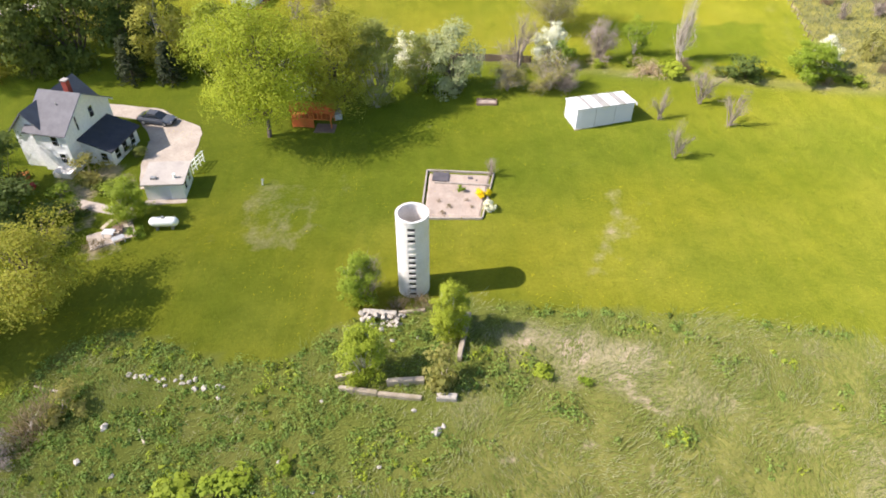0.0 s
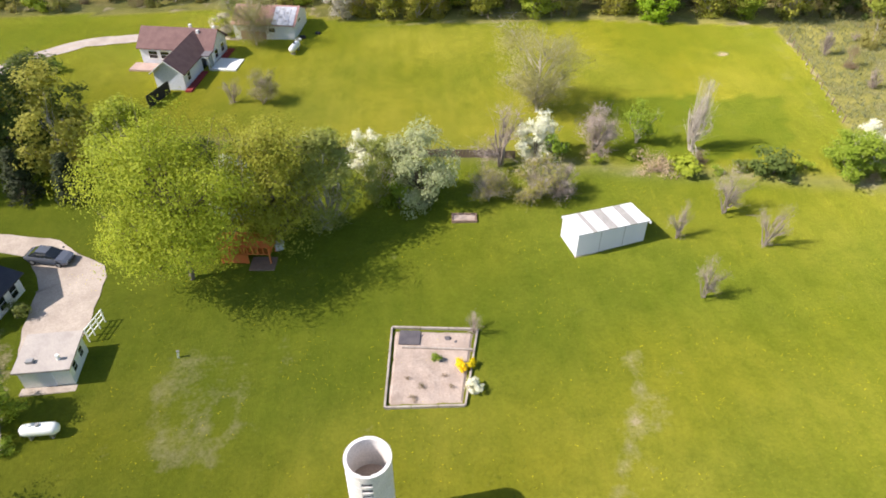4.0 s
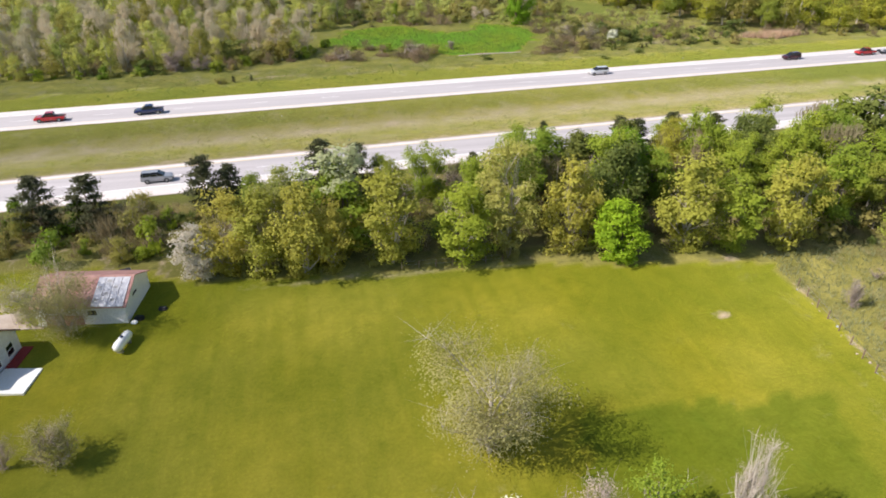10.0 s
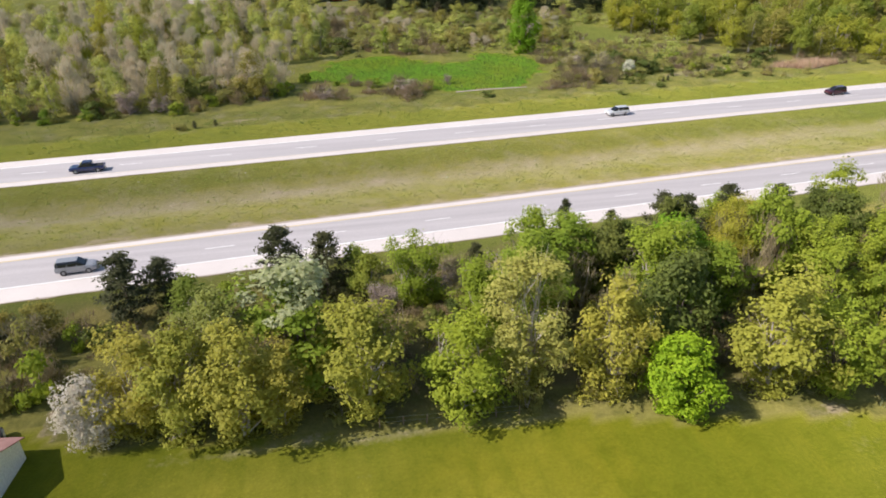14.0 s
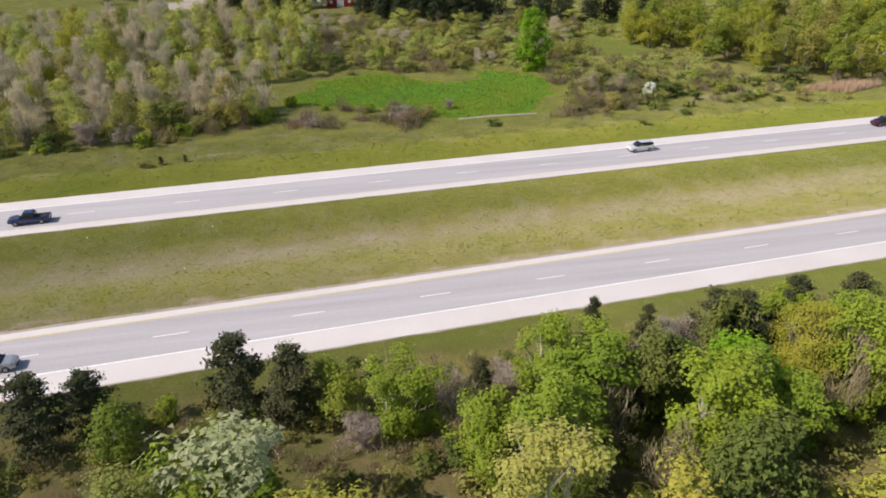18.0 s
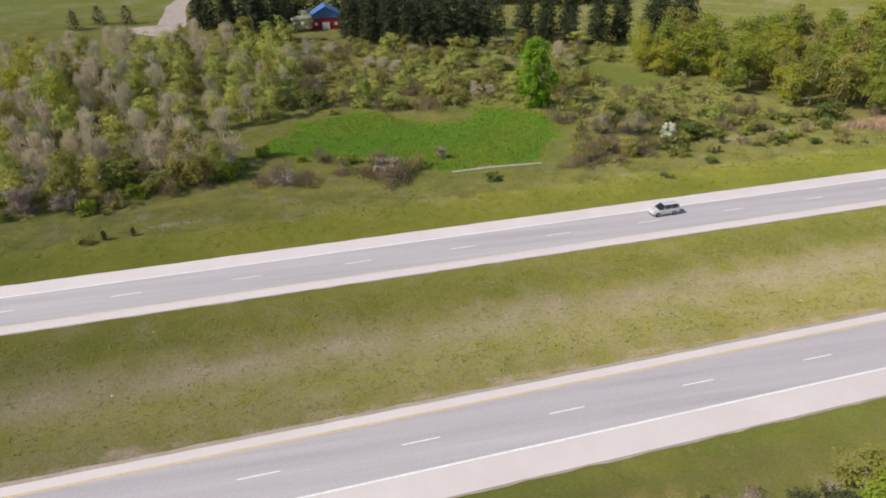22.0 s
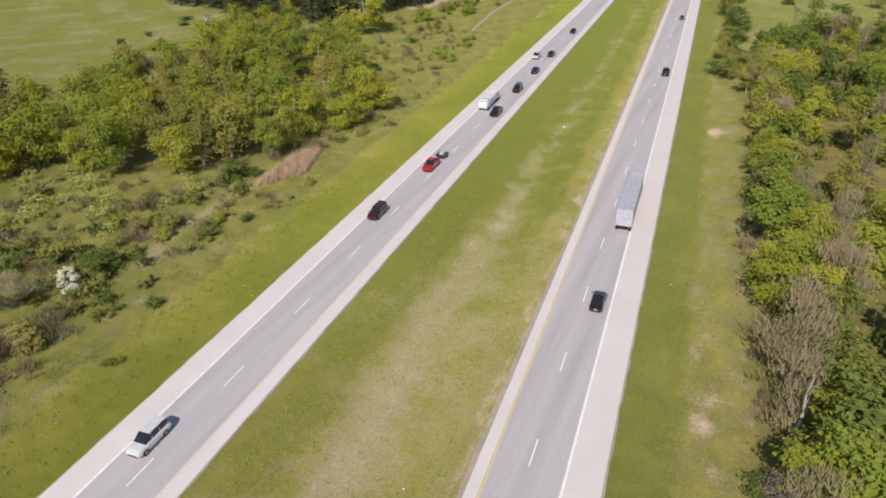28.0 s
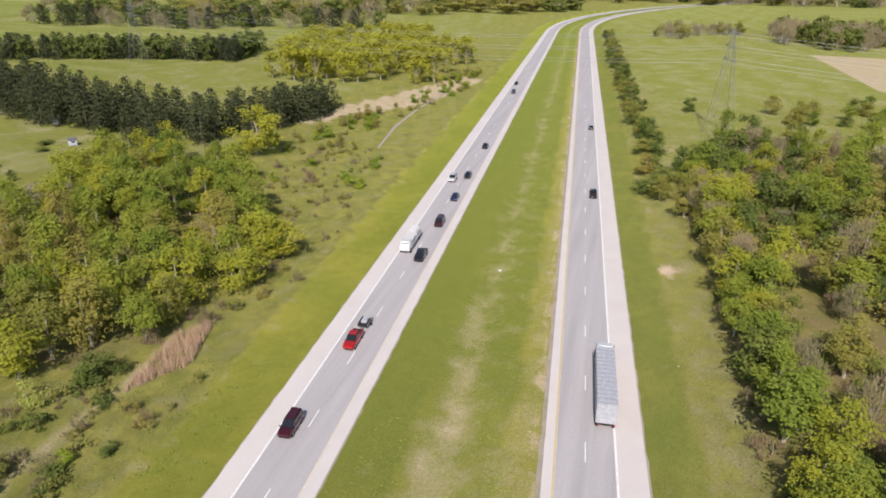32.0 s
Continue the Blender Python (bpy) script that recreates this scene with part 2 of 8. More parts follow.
FENCE_WOOD = surface("dark_fence_boards", (0.20, 0.145, 0.115), (0.15, 0.11, 0.085), 1.5, 0.9, fine=9)
SOIL = surface("dry_garden_soil", (0.46, 0.37, 0.31), (0.37, 0.29, 0.24), 0.7, 0.98, stain=(0.26, 0.20, 0.16), fine=7, bump=0.7, dist=0.06)
DRIVE = surface("pale_gravel", (0.47, 0.40, 0.34), (0.37, 0.31, 0.26), 0.45, 0.98, stain=(0.29, 0.235, 0.19), fine=6, bump=0.5)
RUBBLE = surface("white_rubble", (0.50, 0.45, 0.40), (0.38, 0.34, 0.29), 1.5, 0.95, fine=5, bump=0.6)
LINE_WHITE = surface("white_road_paint", (0.92, 0.92, 0.90), (0.86, 0.86, 0.84), 0.8, 0.6, fine=3, bump=0.1)
LINE_YELLOW = surface("yellow_road_paint", (0.70, 0.56, 0.26), (0.66, 0.54, 0.32), 0.5, 0.6, fine=3, bump=0.1)
LINE_FADED = surface("faded_yellow_paint", (0.74, 0.66, 0.52), (0.70, 0.63, 0.52), 0.5, 0.6, fine=3, bump=0.1)
WHITE_PAINT = glossy("white_enamel", (0.82, 0.83, 0.80), 0.35)
STEEL = surface("galvanised_steel", (0.36, 0.36, 0.36), (0.30, 0.30, 0.30), 2, 0.5, 0.4)
BLACK = surface("black_rubber", (0.018, 0.018, 0.018), (0.026, 0.026, 0.026), 6, 0.8)
GLASS = glossy("dark_glass", (0.015, 0.018, 0.022), 0.06, 0.0, 0.5)
PLASTIC_SHEET = surface("dark_grey_plastic_sheet", (0.085, 0.075, 0.085), (0.13, 0.115, 0.12), 1.2, 0.5)
RED_PAINT = surface("barn_red_paint", (0.42, 0.03, 0.03), (0.34, 0.03, 0.03), 0.8, 0.8)
BLUE_ROOF = surface("blue_metal_roof", (0.10, 0.22, 0.45), (0.08, 0.17, 0.38), 0.8, 0.5)
PAINT = {k: glossy(k + "_car_paint", c, 0.22, 0.2, 0.8) for k, c in (
    ("black", (0.012, 0.012, 0.016)), ("maroon", (0.07, 0.006, 0.012)), ("red", (0.52, 0.012, 0.012)), ("navy", (0.015, 0.025, 0.10)),
    ("silver", (0.36, 0.37, 0.39)), ("white", (0.80, 0.80, 0.79)), ("slate", (0.12, 0.13, 0.16)))}
LAMP_WHITE = glossy("headlamp_lens", (0.72, 0.74, 0.74), 0.1)
LAMP_RED = glossy("tail_lamp_lens", (0.35, 0.01, 0.01), 0.15)

# ---- the land ----
ROAD_X0, ROAD_X1 = -900.0, 1500.0


def step01(a, b, v):
    u = np.clip((v - a) / (b - a), 0, 1)
    return u * u * (3 - 2 * u)


def bend(x):
    return 0.0006 * np.maximum(x - 720.0, 0.0) ** 2


def near_y(x):
    return NEAR[0] + NEAR[1] * x - bend(x)


def far_y(x):
    return FAR[0] + FAR[1] * x - bend(x)


NEAR, FAR = (219.3, 0.0755), (255.5, 0.0665)
NEAR_PHASE, FAR_PHASE, DASH_STEP = 12.3, 9.5, 15.2


def land(x, y):
    """Height of the ground."""
    x, y = np.asarray(x, float), np.asarray(y, float)
    n, f = near_y(x), far_y(x)
    south = np.clip(0.6 + 0.018 * (y - 113) + 0.033 * np.minimum(x, 60), -1.6, 3.2) * (1 - step01(n - 32, n - 10, y))
    mid = -1.2 * (1 - step01(0, 1, np.abs(y - (n + f) / 2) / 11))
    north = np.clip(0.03 * (y - f - 32), 0, 5)
    return south + mid + north


def z_at(x, y):
    return float(land(x, y))


def smooth_noise(x, y, size, seed=0):
    """Cheap wavy noise in -1 to 1 for arrays."""
    r = np.random.RandomState(seed)
    out = np.zeros_like(x, dtype=float)
    for k in range(7):
        a, ph, s = r.uniform(0, 6.28), r.uniform(0, 6.28), size * r.uniform(0.5, 1.6)
        out += np.sin((x * math.cos(a) + y * math.sin(a)) / s * 6.28 + ph)
    return np.clip(out / 3.2, -1, 1)


def inside(x, y, poly):
    hit = np.zeros(x.shape, bool)
    for (x0, y0), (x1, y1) in zip(poly, poly[1:] + poly[:1]):
        cross = ((y0 > y) != (y1 > y)) & (x < (x1 - x0) * (y - y0) / (y1 - y0 + 1e-9) + x0)
        hit ^= cross
    return hit


LAWN_EDGE = [(-200, 60), (-60, 68), (-36, 83), (-34, 86), (-32, 89), (-27.5, 90.7), (-23.7, 89), (-20.8, 87.6), (-17, 86.7), (-13.3, 86.6), (-11.3, 88), (-9.6, 90.2), (-6.9, 91.6), (2.3, 93.3), (5.4, 92.3), (11.5, 91.6), (23, 90.5), (34, 88), (38, 86.6), (70, 78), (300, 60)]
HEDGE = [(-80, 156), (-31, 147), (-14, 144.3), (5.7, 139.8), (12.6, 138.4), (17.7, 136.8), (25, 134.4), (33, 133.1), (43, 130.7), (51.5, 128.5), (120, 118)]
WOOD_EDGE = [(-200, 192), (-60, 190), (-24, 188), (-9.6, 181), (-2, 180), (13, 177.5), (28, 176), (40, 172.7), (54, 170.3), (70, 165), (300, 130)]
FIELD_END = [(53, 128), (53.3, 142), (54.9, 149.5), (56, 156.3), (56.4, 163.5), (56.8, 172)]
MEADOW = [(8.6, 304), (14, 311), (16, 316.5), (25, 321), (36, 321.5), (42, 314.3), (48, 310.2), (55, 314.5), (58, 322.5), (65.5, 320), (71, 313.6), (73, 304.3), (67, 297.2), (63, 290), (54.3, 287.2), (45, 287.1), (39, 290.8), (31.7, 293.5), (22.7, 296.7), (15.6, 298.6)]
RUTS = [(18.5, 108.3), (17.9, 104.5), (16.6, 100.6), (15.0, 97.8), (14.0, 96.0)], [(19.8, 104.4), (18.6, 101.0), (17.0, 97.4)]
WOOD_PATH = [(-5, 178.6), (3.4, 178.2), (16.9, 176.9), (24.4, 176.3), (30, 175.6)]
VERGE_PATH = [(100, 290), (111, 293.6), (119.2, 293.4), (129.5, 293), (143.7, 293.4)]
WOODS = [(-10, 186), (14, 181), (40, 177), (66, 171), (92, 150), (120, 158), (180, 150), (290, 150), (300, 194), (262, 211), (223, 214.5), (181, 210), (157, 211), (134, 208.8), (112, 207.5), (90, 205.5), (62, 203.5), (40, 202), (22, 199), (-10, 200)], [(118, 355), (108, 342), (118, 331), (124, 319), (130, 309), (134, 299), (158, 299), (178, 297), (226, 330), (226, 362), (150, 347)]
GLADE = [(89, 347), (97, 351), (107, 343), (113, 334), (105, 326), (95, 327)]
CLOVER = [(24, 139.5), (25.5, 151.2), (48.5, 148.3), (45.4, 137.1), (36, 135.5), (26, 135.8)]


def line_y(x, line):
    return np.interp(x, [p[0] for p in line], [p[1] for p in line])


def off_line(x, y, pts):
    """Distance from each place to a line of points."""
    best = np.full(x.shape, 1e9)
    for (x0, y0), (x1, y1) in zip(pts, pts[1:]):
        dx, dy = x1 - x0, y1 - y0
        u = np.clip(((x - x0) * dx + (y - y0) * dy) / (dx * dx + dy * dy), 0, 1)
        best = np.minimum(best, np.hypot(x - x0 - u * dx, y - y0 - u * dy))
    return best


def covers(x, y):
    """What grows: rough grass, straw, bare soil and freshness at each place, each 0 to 1."""
    n, f = near_y(x), far_y(x)
    w1, w2, w3 = smooth_noise(x, y, 9, 1), smooth_noise(x, y, 22, 2), smooth_noise(x, y, 4, 3)
    rough, straw, soil, fresh = (np.zeros_like(x) for _ in range(4))
    # south meadow
    low = y < line_y(x, LAWN_EDGE)
    rough = np.where(low, 1.0, rough)
    back = line_y(x, LAWN_EDGE) - y
    lush = np.clip(step01(6, -12, x) * 0.9 + np.exp(-(back / 1.9) ** 2) + np.exp(-(((x + 2) / 8) ** 2 + ((y - 87) / 6) ** 2)), 0, 1) * np.clip(1.1 + 0.5 * w3 - 0.35 * w1, 0.3, 1)
    dry = np.exp(-(((x - 9) / 5.5) ** 2 + ((y - 86.5) / 4.5) ** 2))
    straw = np.where(low, np.clip(0.10 + 0.26 * w1 + 0.20 * w2 + 0.003 * (x - 2) + 0.4 * dry - 0.5 * lush, 0, 0.95), straw)
    rough = np.where(low, 1 - 0.35 * lush, rough)
    fresh = np.where(low, np.clip(0.42 + 0.42 * lush + 0.12 * w2, 0, 0.88), fresh)
    soil = np.where(low, np.clip(np.where(w3 + w1 > 1.0, 0.5, 0) + 0.35 * dry - 0.5 * lush, 0, 0.8), soil)
    # hedge bank, field end, wood floor
    bank = np.exp(-((y - line_y(x, HEDGE)) / 1.3) ** 2) * (y < 170)
    rough, straw = np.maximum(rough, bank), np.maximum(straw, bank * (0.25 + 0.3 * w3))
    end_x = np.interp(y, [p[1] for p in FIELD_END], [p[0] for p in FIELD_END])
    east = (x > end_x) & (y > line_y(x, HEDGE)) & (y < 215)
    rough = np.where(east, 1.0, rough)
    straw = np.where(east, np.clip(0.16 + 0.15 * w1, 0, 0.9), straw)
    soil = np.maximum(soil, np.exp(-((x - end_x) / 0.5) ** 2) * (y > 140) * (y < 166) * 0.6)
    wood = (y > line_y(x, WOOD_EDGE)) & (y < n - 10)
    rough = np.where(wood, 1.0, rough)
    straw = np.where(wood, np.clip(0.10 + 0.15 * w1, 0, 0.8), straw)
    soil = np.where(wood, np.clip(0.12 + 0.4 * w3, 0, 0.7), soil)
    # verges and the strip between the carriageways
    verge = (y >= np.where(x > 50, n - 16, n - 11.5)) & (y <= f + 20)
    mid = (y > n) & (y < f)
    c = (y - (n + f) / 2) / 16
    rough = np.where(verge, np.where(y < n, 0.95, np.where(y > f, 0.5, 0.75)), rough)
    east_part = step01(95, 160, x)
    dryness = 0.22 + 0.34 * np.exp(-((c - 0.05) / 0.22) ** 2) + 0.20 * (c < 0) + 0.06 * w1 - 0.3 * east_part + 0.28 * east_part * np.exp(-((c + 0.72) / 0.2) ** 2)
    straw = np.where(verge & mid, np.clip(dryness, 0, 0.9), np.where(verge, np.clip(0.06 + 0.08 * w1 + 0.08 * w3 + 0.2 * step01(f + 11, f + 19, y), 0, 0.6), straw))
    streak = np.exp(-((y - (n + f) / 2 - 1.0 - 1.6 * w2) / 1.7) ** 2) * np.clip(0.75 + 0.5 * w1, 0, 1) * (1 - step01(150, 200, x))
    straw = np.where(mid, np.clip(straw + 0.38 * streak, 0, 0.9), straw)
    core = np.exp(-((y - (n + f) / 2 - 1.4 - 1.2 * w2) / 1.0) ** 2) * np.clip(0.35 + 0.9 * w1, 0, 1) * (1 - step01(120, 180, x))
    soil = np.where(verge, np.where(mid, 0.20 * streak + 0.36 * core, 0.0), soil)
    soil = np.where(verge & (y > n + 5) & (y < n + 7.0), 0.5, soil)
    fresh = np.where(verge & ~mid, np.clip(np.where(y > f, 0.55, 0.75) + 0.2 * w2 - 0.15 * step01(f + 11, f + 19, y), 0, 0.88), fresh)
    fresh = np.where(verge & mid, np.clip(0.08 + 0.22 * step01(70, 120, x) + 0.15 * w2 + 0.35 * (c > 0.3) + 0.6 * east_part * (c > -0.5), 0, 0.88), fresh)
    side = (y < n - 13.5) & (y > n - 21) & (x > 60)
    soil = np.where(side, np.clip(0.30 + 0.22 * w1 + 0.1 * w3 - 0.22 * step01(108, 135, x) - 0.3 * step01(74, 58, x), 0, 0.6), soil)
    straw = np.where(side, np.clip(0.30 + 0.12 * w1, 0, 0.6), straw)
    fresh = np.where(side, 0.12 + 0.3 * step01(105, 150, x), fresh)
    # north scrub
    scrub = y > f + 17 + 1.0 * w1
    rough = np.where(scrub, 1.0, rough)
    straw = np.where(scrub, np.clip(0.18 + 0.16 * w1 + 0.1 * w3, 0, 0.85), straw)
    soil = np.where(scrub, np.clip(0.05 + 0.10 * w3, 0, 0.5), soil)
    green = inside(x + 1.5 * w3, y + 1.5 * w1, MEADOW)
    soft = sum(inside(x + 1.5 * w3 + dx, y + 1.5 * w1 + dy, MEADOW).astype(float) for dx, dy in ((4, 0), (-4, 0), (0, 3.5), (0, -3.5), (7, 3), (-7, -3), (6, -5), (-6, 5))) / 8
    straw, soil = straw * (1 - soft), soil * (1 - soft)
    fresh = np.where(green, 0.965 + 0.03 * w2 + 0.02 * w3, np.where(scrub, np.clip(0.30 + 0.16 * w2 + 0.1 * w3 + 0.6 * soft, 0, 0.9), fresh))
    rough, straw, soil = np.where(green, 0.1, rough), np.where(green, 0.05, straw), np.where(green, 0.0, soil)
    glade = inside(x + w3, y + w1, GLADE)
    fresh, straw = np.where(glade, 0.95, fresh), np.where(glade, 0.05, straw)
    # open fields further off; their added straw paints the dulling of distance haze
    far = (y > 335 + 0.05 * x) & (x > 60) | (y > 440)
    far &= ~glade
    rough, straw, soil = np.where(far, 0.95, rough), np.where(far, np.clip(0.28 + 0.20 * w2 + 0.10 * w1, 0, 0.7), straw), np.where(far, 0.0, soil)
    south_far = (x > 262) & (y < n - 14)
    fresh = np.where(far & (y > 470), 0.8, np.where(far, np.clip(0.66 + 0.25 * w2 + 0.1 * w1, 0, 0.88), fresh))
    fresh = np.where(south_far, np.clip(0.7 + 0.15 * w2, 0, 0.88), fresh)
    rough, straw, soil = np.where(south_far, 0.9, rough), np.where(south_far, np.clip(0.30 + 0.16 * w2, 0, 0.6), straw), np.where(south_far, 0.0, soil)
    ploughed = (x > 420) & (x < 575) & (y < 118) & (y > 20)
    soil = np.where(ploughed, 0.95, soil)
    sand = inside(x + w3, y + w1, [(285, 345), (345, 313), (420, 303), (430, 316), (350, 336), (300, 352)])
    soil, straw = np.where(sand, 0.75, soil), np.where(sand, 0.6, straw)
    mown = (y >= line_y(x, LAWN_EDGE)) & (y < line_y(x, HEDGE)) & (x < 60)
    # fresh holds greener grass plus painted shade, towards the hedge and west.
    fresh = np.where(mown, np.clip(0.40 + 0.18 * w2 + 0.5 * step01(102, 118, y) * step01(38, 18, x) + 0.2 * step01(15, 35, x) + 0.25 * step01(8, -12, x), 0.2, 0.88), fresh)
    fresh = np.where((y >= line_y(x, HEDGE)) & (y < line_y(x, WOOD_EDGE)) & (x < end_x), np.clip(0.27 + 0.22 * w2 + 0.25 * step01(166, 180, y) + 0.22 * step01(40, 52, x), 0.0, 0.6), fresh)
    # clover strip and worn places on the lawn
    clover = inside(x + 0.7 * w3 + 0.5 * w1, y + 0.7 * w3, CLOVER)
    fresh = np.where(clover, 0.87 + 0.04 * w3, fresh)
    patch = inside(x + 0.4 * w3, y + 0.4 * w3, [(-20.2, 111.4), (-14.7, 110.8), (-14.6, 100.6), (-19.8, 101.2)])
    rim = np.exp(-(off_line(x, y, [(-19.2, 111.3), (-14.3, 110.6), (-13.6, 104.5), (-14.8, 101.2), (-19.6, 103.2), (-20, 108), (-19.2, 111.3)]) / 0.8) ** 2)
    straw, soil = np.where(patch, 0.30 + 0.1 * w3, straw), np.where(patch, 0.05, soil)
    straw, soil = np.maximum(straw, 0.36 * rim), np.maximum(soil, 0.05 * rim)
    rut = np.maximum(np.exp(-(off_line(x, y, RUTS[0]) / 0.75) ** 2), 0.55 * np.exp(-(off_line(x, y, RUTS[1]) / 0.7) ** 2)) * (0.75 + 0.35 * w3)
    straw, soil = np.maximum(straw, 0.55 * rut), np.maximum(soil, 0.42 * rut)
    lane = np.exp(-(off_line(x, y, WOOD_PATH) / 0.7) ** 2)
    straw, soil = np.maximum(straw, 0.5 * lane), np.maximum(soil, 0.34 * lane)
    lane = np.exp(-(off_line(x, y, VERGE_PATH) / 1.5) ** 2)
    straw, soil = np.maximum(straw, 0.7 * lane), np.maximum(soil, 0.36 * lane)
    # Bare soil; the patch at the pylon foot stands in for a brown shadow.
    bare = np.exp(-(((x - 191.5) / 4.5) ** 2 + ((y - 218.2) / 2.0) ** 2)) + 0.55 * np.exp(-(((x - 305.5) / 6) ** 2 + ((y - 199) / 6) ** 2)) + 0.6 * np.exp(-(((x + 2) / 9) ** 2 + ((y - 275) / 2.6) ** 2))
    soil = np.maximum(soil, 0.9 * bare)
    strip = np.exp(-((x - end_x + 3.2) / 1.6) ** 2) * (y > 140) * (y < 172)
    straw = np.maximum(straw, 0.15 * strip)
    yard = inside(x + 0.5 * w3, y + 0.5 * w3, [(-45, 113.5), (-37.5, 117), (-33.5, 113.5), (-32.6, 108), (-30.2, 101), (-35, 99.5), (-42, 106)])
    soil = np.where(yard, 0.44 + 0.25 * w3, soil)
    pit = 0.85 * np.exp(-(((x - 45.5) / 1.15) ** 2 + ((y - 161.3) / 0.85) ** 2))
    soil = np.maximum(soil, pit)
    return np.stack([np.clip(rough, 0, 1), np.clip(straw, 0, 1), np.clip(soil, 0, 1), np.clip(fresh, 0, 1)], -1)


def leaf_litter(x, y):
    """How far the ground darkens to the litter colour: wood floors, and more weakly the southern verge."""
    w = smooth_noise(x, y, 4, 3)
    v = sum(inside(x + 1.6 * w + dx, y + 1.6 * w + dy, p).astype(float) for p in WOODS for dx, dy in ((0, 0), (1.6, 0), (-1.6, 0), (0, 1.6), (0, -1.6))) / 5
    n = near_y(x)
    # The same colour darkens the verge south of the road.
    v = v + 0.5 * (y > n - 22) * (y < n - 9.8) * step01(88, 58, x) * (v == 0)
    return np.clip(v * (0.85 + 0.35 * smooth_noise(x, y, 9, 6)), 0, 1)


def spaced(stops):
    """Coordinates at the given spacing between stops: [(value, step), ...]."""
    out = []
    for (a, s), (b, _) in zip(stops, stops[1:]):
        out += list(np.linspace(a, b, max(2, int(round((b - a) / s)) + 1))[:-1])
    return np.array(out + [stops[-1][0]])


def ground_mat():
    m, t, p = nodes_of("ground_cover")
    at = t.nodes.new("ShaderNodeVertexColor")
    at.layer_name = "cover"
    sep = t.nodes.new("ShaderNodeSeparateColor")
    link(t, at.outputs["Color"], sep.inputs[0])
    rough, straw, soil, fresh = sep.outputs[0], sep.outputs[1], sep.outputs[2], at.outputs["Alpha"]
    broad, mid_n, fine, speck = noise_node(t, 0.045, 3), noise_node(t, 0.45, 6, 0.72), noise_node(t, 3.2, 5, 0.75), noise_node(t, 4.2, 2, 0.5)
    clump = noise_node(t, 0.22, 4, 0.6)
    bands = noise_node(t, 0.5, 2, 0.5, stretch=(1.6, 0.12, 1.0))
    lawn = mix(t, ramp(t, broad.outputs[0], [(0.35, (0, 0, 0)), (0.65, (1, 1, 1))]), (0.204, 0.196, 0.015), (0.262, 0.246, 0.031))
    lawn = mix(t, ramp(t, bands.outputs[0], [(0.40, (0, 0, 0)), (0.66, (0.3, 0.3, 0.3))]), lawn, (0.140, 0.160, 0.010))
    lawn = mix(t, math_node(t, "MULTIPLY", fresh, 0.75), lawn, (0.060, 0.104, 0.008))
    lawn = mix(t, ramp(t, fresh, [(0.90, (0, 0, 0)), (0.99, (0.85, 0.85, 0.85))]), lawn, (0.060, 0.150, 0.014))
    lawn = mix(t, ramp(t, mid_n.outputs[0], [(0.42, (0, 0, 0)), (0.72, (0.6, 0.6, 0.6))]), lawn, mix(t, 1.0, lawn, (0.62, 0.70, 0.6), "MULTIPLY"))
    lawn = mix(t, ramp(t, clump.outputs[0], [(0.40, (0, 0, 0)), (0.66, (0.5, 0.5, 0.5))]), lawn, mix(t, 1.0, lawn, (1.28, 1.20, 1.2), "MULTIPLY"))
    flower = math_node(t, "MULTIPLY", ramp(t, speck.outputs[0], [(0.645, (0, 0, 0)), (0.665, (1, 1, 1))]), ramp(t, broad.outputs[0], [(0.47, (0, 0, 0)), (0.6, (1, 1, 1))]))
    lawn = mix(t, math_node(t, "MULTIPLY", flower, 0.12), lawn, (0.52, 0.45, 0.04))
    wild = mix(t, ramp(t, mid_n.outputs[0], [(0.35, (0, 0, 0)), (0.65, (1, 1, 1))]), (0.270, 0.245, 0.075), (0.195, 0.185, 0.048))
    deep = math_node(t, "MULTIPLY", math_node(t, "MULTIPLY", math_node(t, "SUBTRACT", rough, 0.75, True), 3.4), ramp(t, clump.outputs[0], [(0.40, (0, 0, 0)), (0.60, (1, 1, 1))]))
    wild = mix(t, deep, wild, (0.125, 0.125, 0.034))
    wild = mix(t, math_node(t, "MULTIPLY", fresh, 0.85), wild, (0.122, 0.148, 0.033))
    col = mix(t, rough, lawn, wild)
    edge = math_node(t, "ADD", math_node(t, "ADD", math_node(t, "MULTIPLY", mid_n.outputs[0], 0.8), math_node(t, "MULTIPLY", fine.outputs[0], 0.5)), math_node(t, "MULTIPLY", math_node(t, "SUBTRACT", clump.outputs[0], 0.5), 0.9))
    f_straw = ramp(t, math_node(t, "ADD", straw, math_node(t, "SUBTRACT", edge, 0.65)), [(0.20, (0, 0, 0)), (1.05, (1, 1, 1))])
    f_soil = ramp(t, math_node(t, "ADD", soil, math_node(t, "SUBTRACT", edge, 0.65)), [(0.38, (0, 0, 0)), (0.80, (1, 1, 1))])
    col = mix(t, f_straw, col, (0.345, 0.295, 0.185))
    col = mix(t, f_soil, col, (0.43, 0.34, 0.25))
    dead = t.nodes.new("ShaderNodeAttribute")
    dead.attribute_name = "litter"
    litter = mix(t, ramp(t, clump.outputs[0], [(0.4, (0, 0, 0)), (0.65, (1, 1, 1))]), (0.155, 0.120, 0.065), (0.115, 0.120, 0.035))
    col = mix(t, math_node(t, "MULTIPLY", dead.outputs["Fac"], 0.85), col, litter)
    grain = ramp(t, fine.outputs[0], [(0.25, (0.72, 0.72, 0.72)), (0.75, (1.24, 1.24, 1.24))])
